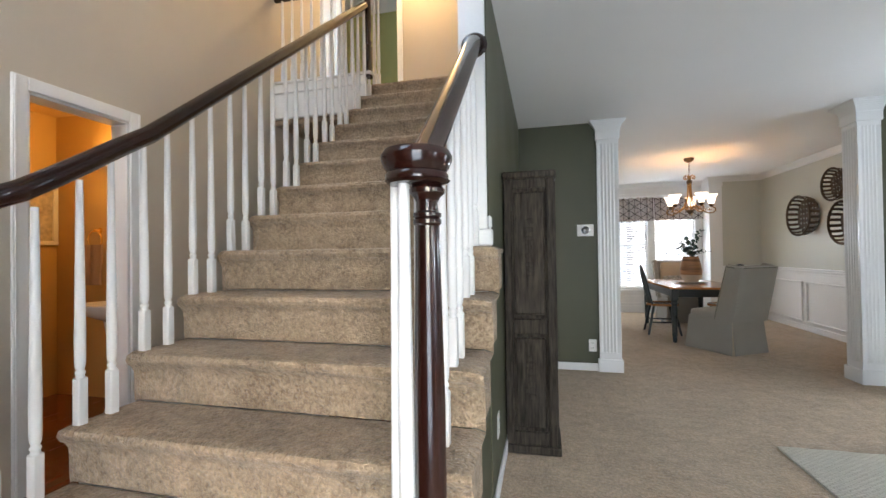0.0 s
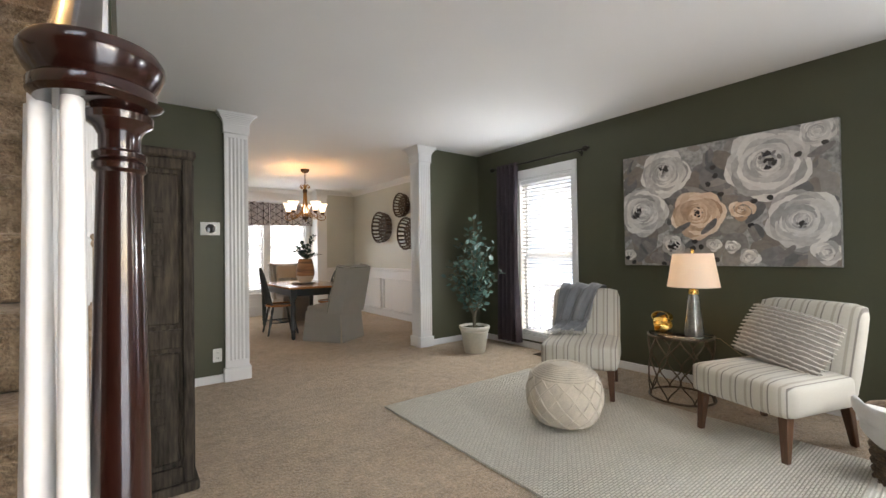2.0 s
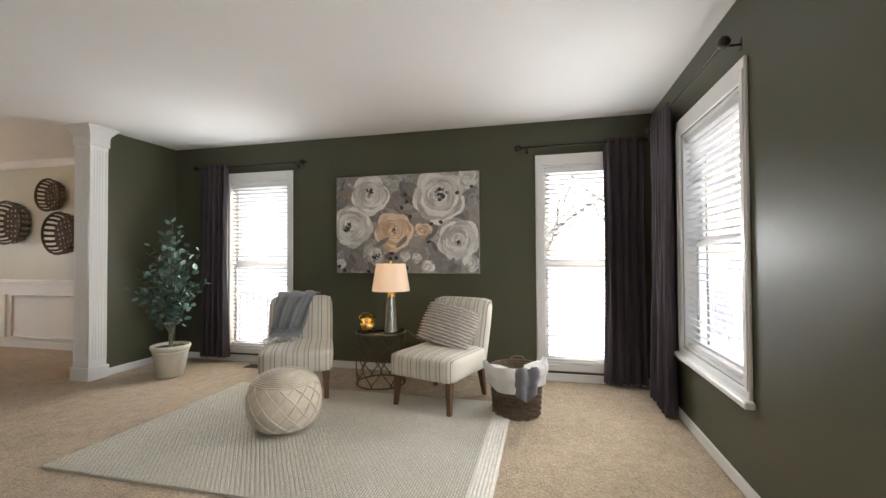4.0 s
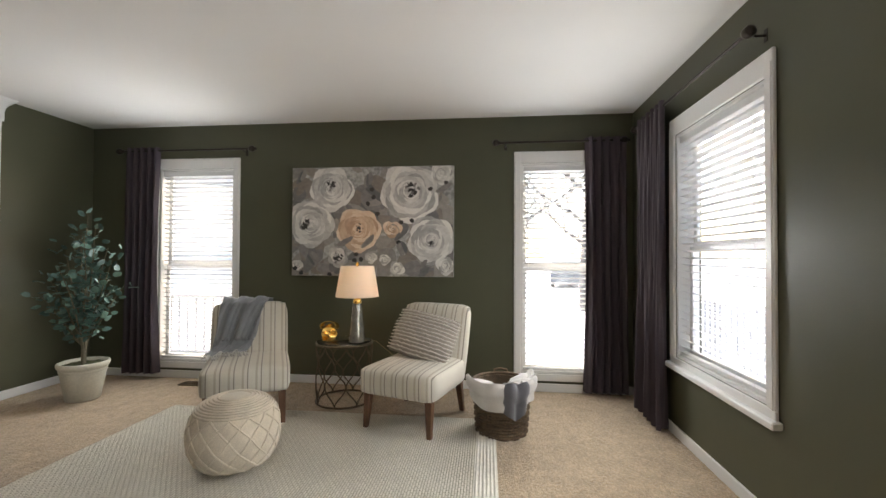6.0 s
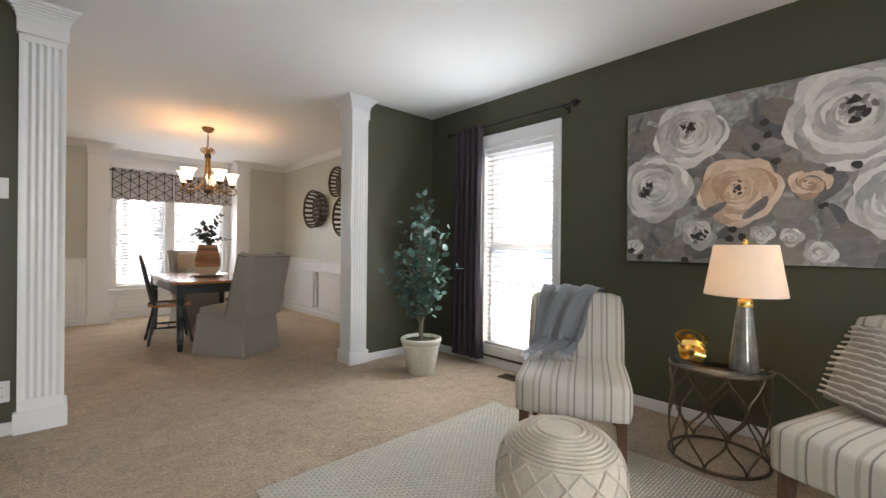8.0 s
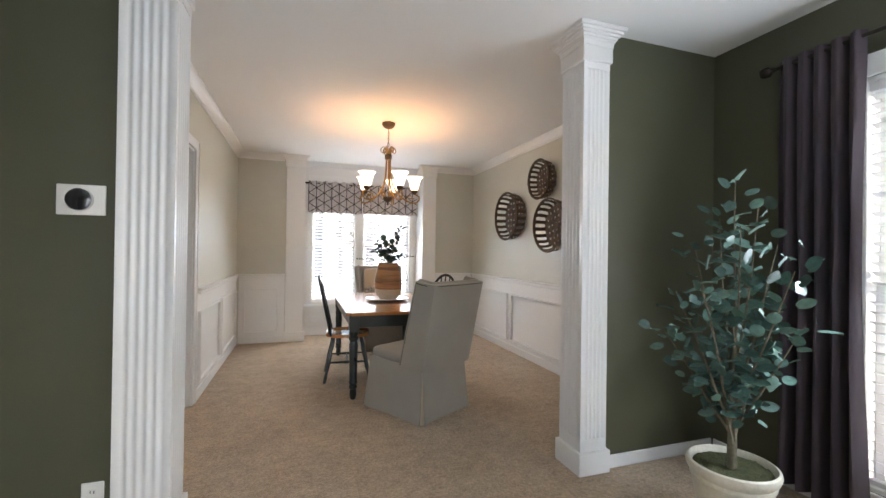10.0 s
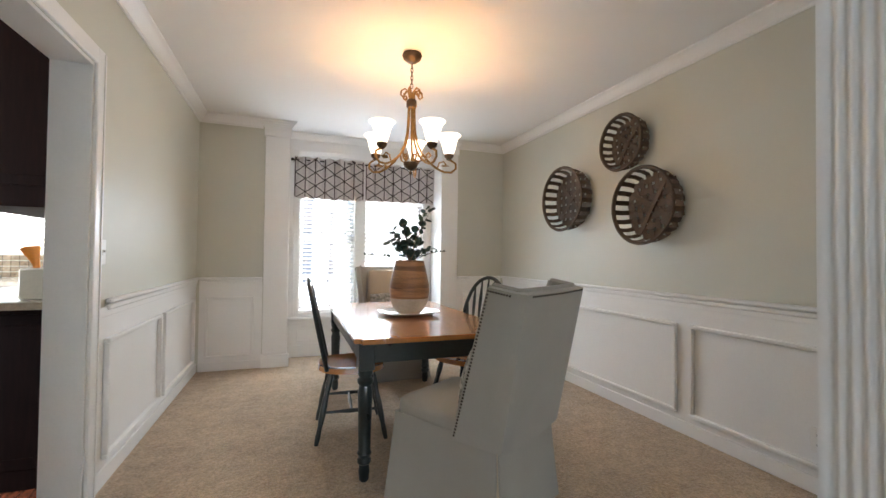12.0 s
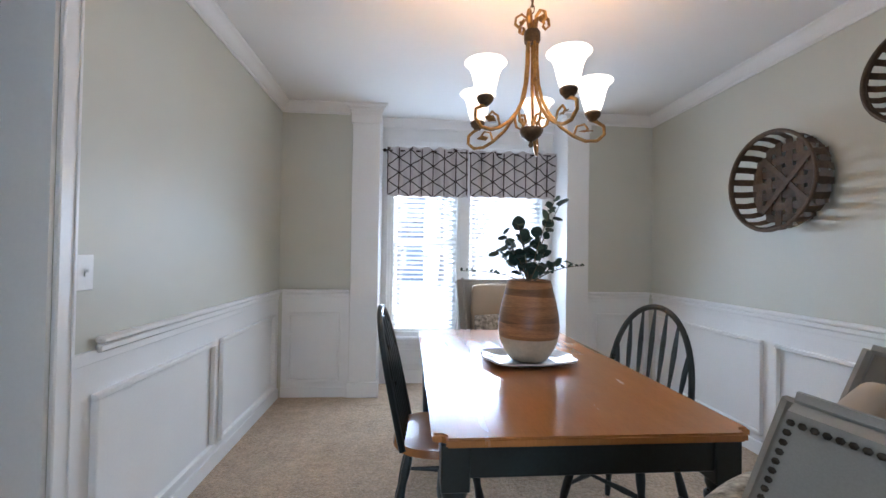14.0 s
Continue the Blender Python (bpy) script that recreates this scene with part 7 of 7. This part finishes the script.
# valance
M_VAL = mat("oatmeal_valance_cloth", (0.60, 0.56, 0.54), 0.9, 0.06, 8, 300, 0.3, 0.001, sheen=0.1)
vn = M_VAL.node_tree
vtr = vn.nodes.new("ShaderNodeBsdfTranslucent")
vtr.inputs[0].default_value = (0.62, 0.58, 0.57, 1)
vmx = vn.nodes.new("ShaderNodeMixShader")
vmx.inputs[0].default_value = 0.25
vn.links.new(vn.nodes["Principled BSDF"].outputs[0], vmx.inputs[1])
vn.links.new(vtr.outputs[0], vmx.inputs[2])
vn.links.new(vmx.outputs[0], vn.nodes["Material Output"].inputs[0])
M_VLINE = mat("brown_printed_line", (0.05, 0.035, 0.032), 0.9, 0.1, 8, 200, 0.0)
VY = NICHE - 0.075


def valance(x0, x1, z0, z1, seed):
    v = thing("window_valance", pose(0, 0, 0), "oatmeal valance with brown geometric line print on rod", "valance", "dining valances")

    def at(x, z):
        u = (x - x0) / (x1 - x0)
        f = (z - z0) / (z1 - z0)
        d = 0.020 * math.sin(u * 34 + seed) * (0.45 + 0.55 * f) + 0.010 * math.sin(u * 61 + seed * 2 + f * 2)
        return Vector((x, VY - 0.02 + d, z + 0.007 * math.sin(u * 40 + seed) * (1 if f < 0.05 or f > 0.97 else 0)))
    bm = bmesh.new()
    sheet(bm, 90, 18, lambda a, b: at(x0 + (x1 - x0) * a, z0 + (z1 - z0) * b), 0.003)
    part("cloth", bm, M_VAL, v, smooth=80)
    bm = bmesh.new()
    cell, hh = 0.104, 0.142

    def line(xa, za, xb, zb):
        n, prev = 10, None
        for i in range(n + 1):
            x, z = xa + (xb - xa) * i / n, za + (zb - za) * i / n
            if not (x0 + 0.004 < x < x1 - 0.004 and z0 + 0.004 < z < z1 - 0.004):
                prev = None
                continue
            dx, dz = xb - xa, zb - za
            l_ = math.hypot(dx, dz)
            px, pz = -dz / l_ * 0.0047, dx / l_ * 0.0047
            cur = []
            for s in (-1, 1):
                q = at(x + px * s, z + pz * s)
                cur.append((bm.verts.new(q + Vector((0, -0.0050, 0))), bm.verts.new(q + Vector((0, 0.0015, 0)))))
            if prev:
                (a0, a1), (b0, b1) = prev
                (c0, c1), (d0, d1) = cur
                bm.faces.new((a0, b0, d0, c0))
                bm.faces.new((a1, c1, d1, b1))
                bm.faces.new((a0, c0, c1, a1))
                bm.faces.new((b0, b1, d1, d0))
            prev = cur
    for i in range(0, 9):
        for j in range(-1, 5):
            x, z = x0 + 0.006 + i * cell, z0 + j * hh + (hh / 2 if i % 2 else 0)
            line(x, z, x, z + hh)
            line(x, z, x + cell, z + hh / 2)
            line(x, z, x + cell, z - hh / 2)
    ob = part("printed_pattern", bm, M_VLINE, v, "brown printed triangle lines", 0)
    ob["kind"] = "stuff"


valance(1.375, 2.125, 1.735, 2.185, 1.0)
valance(2.14, 2.955, 1.745, 2.175, 2.3)
vr = thing("valance_rod", pose(0, 0, 0), "thin dark rod carrying the dining valance", "curtain rod")
bm = bmesh.new()
tube(bm, [(1.345, VY - 0.005, 2.155), (2.952, VY - 0.005, 2.155)], 0.008, 8)
part("rod", bm, M_IRON, vr)
for x in (1.352, 2.945):
    bm = bmesh.new()
    lathe(bm, [(0.0, -0.016), (0.014, -0.012), (0.02, 0.0), (0.014, 0.012), (0.0, 0.016)], 14)
    bmesh.ops.translate(bm, verts=bm.verts, vec=(x, VY - 0.005, 2.155))
    part("finial", bm, M_IRON, vr)
    bm = bmesh.new()
    tube(bm, [(x + (0.02 if x < 2 else -0.02), VY, 2.15), (x + (0.02 if x < 2 else -0.02), NICHE - 0.002, 2.15)], 0.006, 6)
    part("bracket", bm, M_IRON, vr)

# ---- kitchen glimpse ----
M_ESPRESSO = mat("espresso_cabinet_wood", (0.009, 0.0030, 0.0022), 0.6, 0.4, 5, 60, 0.03, 0.0005, stretch=(1, 1, 0.1), spec=0.06)
M_COUNTER = mat("cream_speckled_counter", (0.55, 0.48, 0.38), 0.25, 0.2, 30, 200, 0.02, 0.0005)


def cabinet(name, x0, x1, y0, y1, z0, z1, label):
    c = thing(name, pose(0, 0, 0), label, "cabinet")
    bm = bmesh.new()
    box(bm, x0, x1, y0, y1, z0, z1, 0.004)
    part("body", bm, M_ESPRESSO, c)
    bm = bmesh.new()
    box(bm, x0 - 0.02, x0 - 0.001, y0 + 0.01, y1 - 0.01, z0 + 0.02, z1 - 0.02, 0.006)
    part("door", bm, M_ESPRESSO, c)
    bm = bmesh.new()
    w = 0.05
    for a, b, lo, hi in ((x0 + 0.02, x1 - 0.02, z0 + 0.1, z0 + 0.1 + w), (x0 + 0.02, x1 - 0.02, z1 - 0.04 - w, z1 - 0.04), (x0 + 0.02, x0 + 0.02 + w, z0 + 0.1 + w, z1 - 0.04 - w), (x1 - 0.02 - w, x1 - 0.02, z0 + 0.1 + w, z1 - 0.04 - w)):
        box(bm, a, b, y0 - 0.008, y0 - 0.001, lo, hi, 0.002)
    part("end_panel", bm, M_ESPRESSO, c)


cabinet("base_cabinet", -0.28, 0.36, 6.40, 7.3, 0.007, 0.865, "dark espresso base cabinet beside the doorway")
cabinet("wall_cabinet", -0.12, 0.36, 6.40, 7.3, 1.33, 2.30, "dark espresso wall cabinet above the counter")
bm = bmesh.new()
box(bm, -0.31, 0.362, 6.20, 7.3, 0.866, 0.902, 0.006)
solid("kitchen_counter", bm, M_COUNTER, "cream speckled stone counter on dark cabinets", "counter")
bm = bmesh.new()
box(bm, 0.22, 0.34, 6.28, 6.44, 0.903, 1.045, 0.008)
solid("utensil_box", bm, mat("cream_ceramic_box", (0.6, 0.55, 0.46), 0.4, 0.05), "square cream utensil holder on the counter", "holder")
M_ORANGE = mat("orange_silicone", (0.70, 0.22, 0.02), 0.45, 0.1)
for k in range(3):
    bm = bmesh.new()
    y = 6.31 + 0.05 * k
    tube(bm, [(0.28, y, 0.91), (0.27 - 0.02 * k, y, 1.06), (0.25 - 0.03 * k, y, 1.14)], [0.007, 0.012, 0.036], 8, flat=0.4)
    solid("orange_spatula", bm, M_ORANGE, "orange silicone spatula standing in the holder", "utensil", group="orange spatulas")
bm = bmesh.new()
for i in range(34):
    for j in range(9 if i >= 22 else 4):
        box(bm, -1.62 + 0.056 * i, -1.568 + 0.056 * i, 8.395, 8.408, 0.905 + 0.047 * j, 0.947 + 0.047 * j)
ob = solid("backsplash", bm, mat("brown_mosaic_tile", (0.12, 0.07, 0.035), 0.25, 0.5, 18, 60, 0.0, second=(0.28, 0.20, 0.12)), "brown mosaic tile backsplash under the window", "backsplash", smooth=0)
ob["kind"] = "stuff"
cabinet("base_cabinet", -2.2, -0.3, 7.82, 8.39, 0.0, 0.865, "dark espresso base cabinets below the window")
bm = bmesh.new()
box(bm, -2.25, -0.285, 7.79, 8.393, 0.866, 0.902, 0.006)
solid("kitchen_counter", bm, M_COUNTER, "cream speckled stone counter below the window", "counter")
fa = thing("kitchen_faucet", pose(-0.85, 8.25, 0.903), "brushed steel gooseneck faucet on the counter", "faucet")
bm = bmesh.new()
tube(bm, [(0, 0, 0), (0, 0, 0.20), (0, -0.03, 0.27), (0, -0.09, 0.29), (0, -0.14, 0.26), (0, -0.15, 0.21)], 0.012, 10)
part("spout", bm, M_CHROME, fa)
bm = bmesh.new()
lathe(bm, [(0.0, 0.0), (0.028, 0.0), (0.024, 0.03), (0.0, 0.032)], 20)
part("base", bm, M_CHROME, fa)

# ---- powder room glimpse ----
ring = thing("towel_ring", pose(-3.60, 2.898, 1.42), "brass towel ring holding a folded tan towel", "towel ring")
bm = bmesh.new()
tube(bm, [(0.075 * math.cos(2 * math.pi * i / 28), -0.045, -0.08 + 0.075 * math.sin(2 * math.pi * i / 28)) for i in range(28)], 0.005, 8, True)
part("ring", bm, M_BRASS, ring)
bm = bmesh.new()
lathe(bm, [(0.0, 0.0), (0.024, 0.0), (0.02, 0.012), (0.009, 0.018), (0.009, 0.045), (0.013, 0.05), (0.0, 0.056)], 18)
bmesh.ops.rotate(bm, verts=bm.verts, matrix=Euler((radians(90), 0, 0)).to_matrix())
part("mount", bm, M_BRASS, ring)
bm = bmesh.new()
sheet(bm, 24, 16, lambda u, v: (-0.10 + 0.20 * u, -0.058 - 0.012 * math.sin(u * 12) * (1 - v * 0.5) - 0.01 * v, -0.125 - 0.34 * v), 0.014)
solid("hand_towel", bm, mat("tan_terry_towel", (0.40, 0.29, 0.19), 0.95, 0.1, 12, 240, 0.5, 0.002), "folded tan hand towel on a brass ring", "towel", pose(-3.60, 2.898, 1.42), smooth=70)
sink = thing("pedestal_sink", pose(-2.90, 2.50, -0.012), "white pedestal sink beside the towel ring", "sink")
bm = bmesh.new()
lathe(bm, [(0.0, 0.74), (0.10, 0.75), (0.21, 0.80), (0.25, 0.855), (0.25, 0.87), (0.235, 0.87), (0.19, 0.81), (0.0, 0.775)], 36)
part("basin", bm, M_PORC, sink)
bm = bmesh.new()
lathe(bm, [(0.0, 0.0), (0.12, 0.0), (0.11, 0.04), (0.075, 0.15), (0.07, 0.6), (0.09, 0.742), (0.0, 0.743)], 24)
part("pedestal", bm, M_PORC, sink)
pic = thing("framed_print", pose(-4.095, 2.70, 1.56, 90, 0, 90), "small framed print hung on the golden wall", "picture")
bm = bmesh.new()
for x0, x1, y0, y1 in ((-0.2, 0.2, 0.22, 0.26), (-0.2, 0.2, -0.26, -0.22), (-0.2, -0.16, -0.22, 0.22), (0.16, 0.2, -0.22, 0.22)):
    box(bm, x0, x1, y0, y1, 0.0, 0.02, 0.003)
part("frame", bm, M_WHITE, pic)
bm = bmesh.new()
box(bm, -0.16, 0.16, -0.22, 0.22, 0.0, 0.008)
part("print", bm, mat("pale_abstract_print", (0.55, 0.48, 0.36), 0.6, 0.3, 7, 30, 0), pic, "pale print", 0)
sc = thing("vanity_light", pose(-3.3, 2.89, 2.0), "lit brass wall light above the sink", "wall light")
bm = bmesh.new()
box(bm, -0.16, 0.16, -0.03, 0.0, -0.03, 0.03, 0.008)
part("back_plate", bm, M_BRASS, sc)
for x in (-0.1, 0.1):
    bm = bmesh.new()
    lathe(bm, [(0.022, -0.05), (0.05, 0.04), (0.048, 0.042), (0.02, -0.048), (0.022, -0.05)], 24, x, -0.08, close=False)
    part("shade", bm, M_OPAL, sc, "lit glass shade")
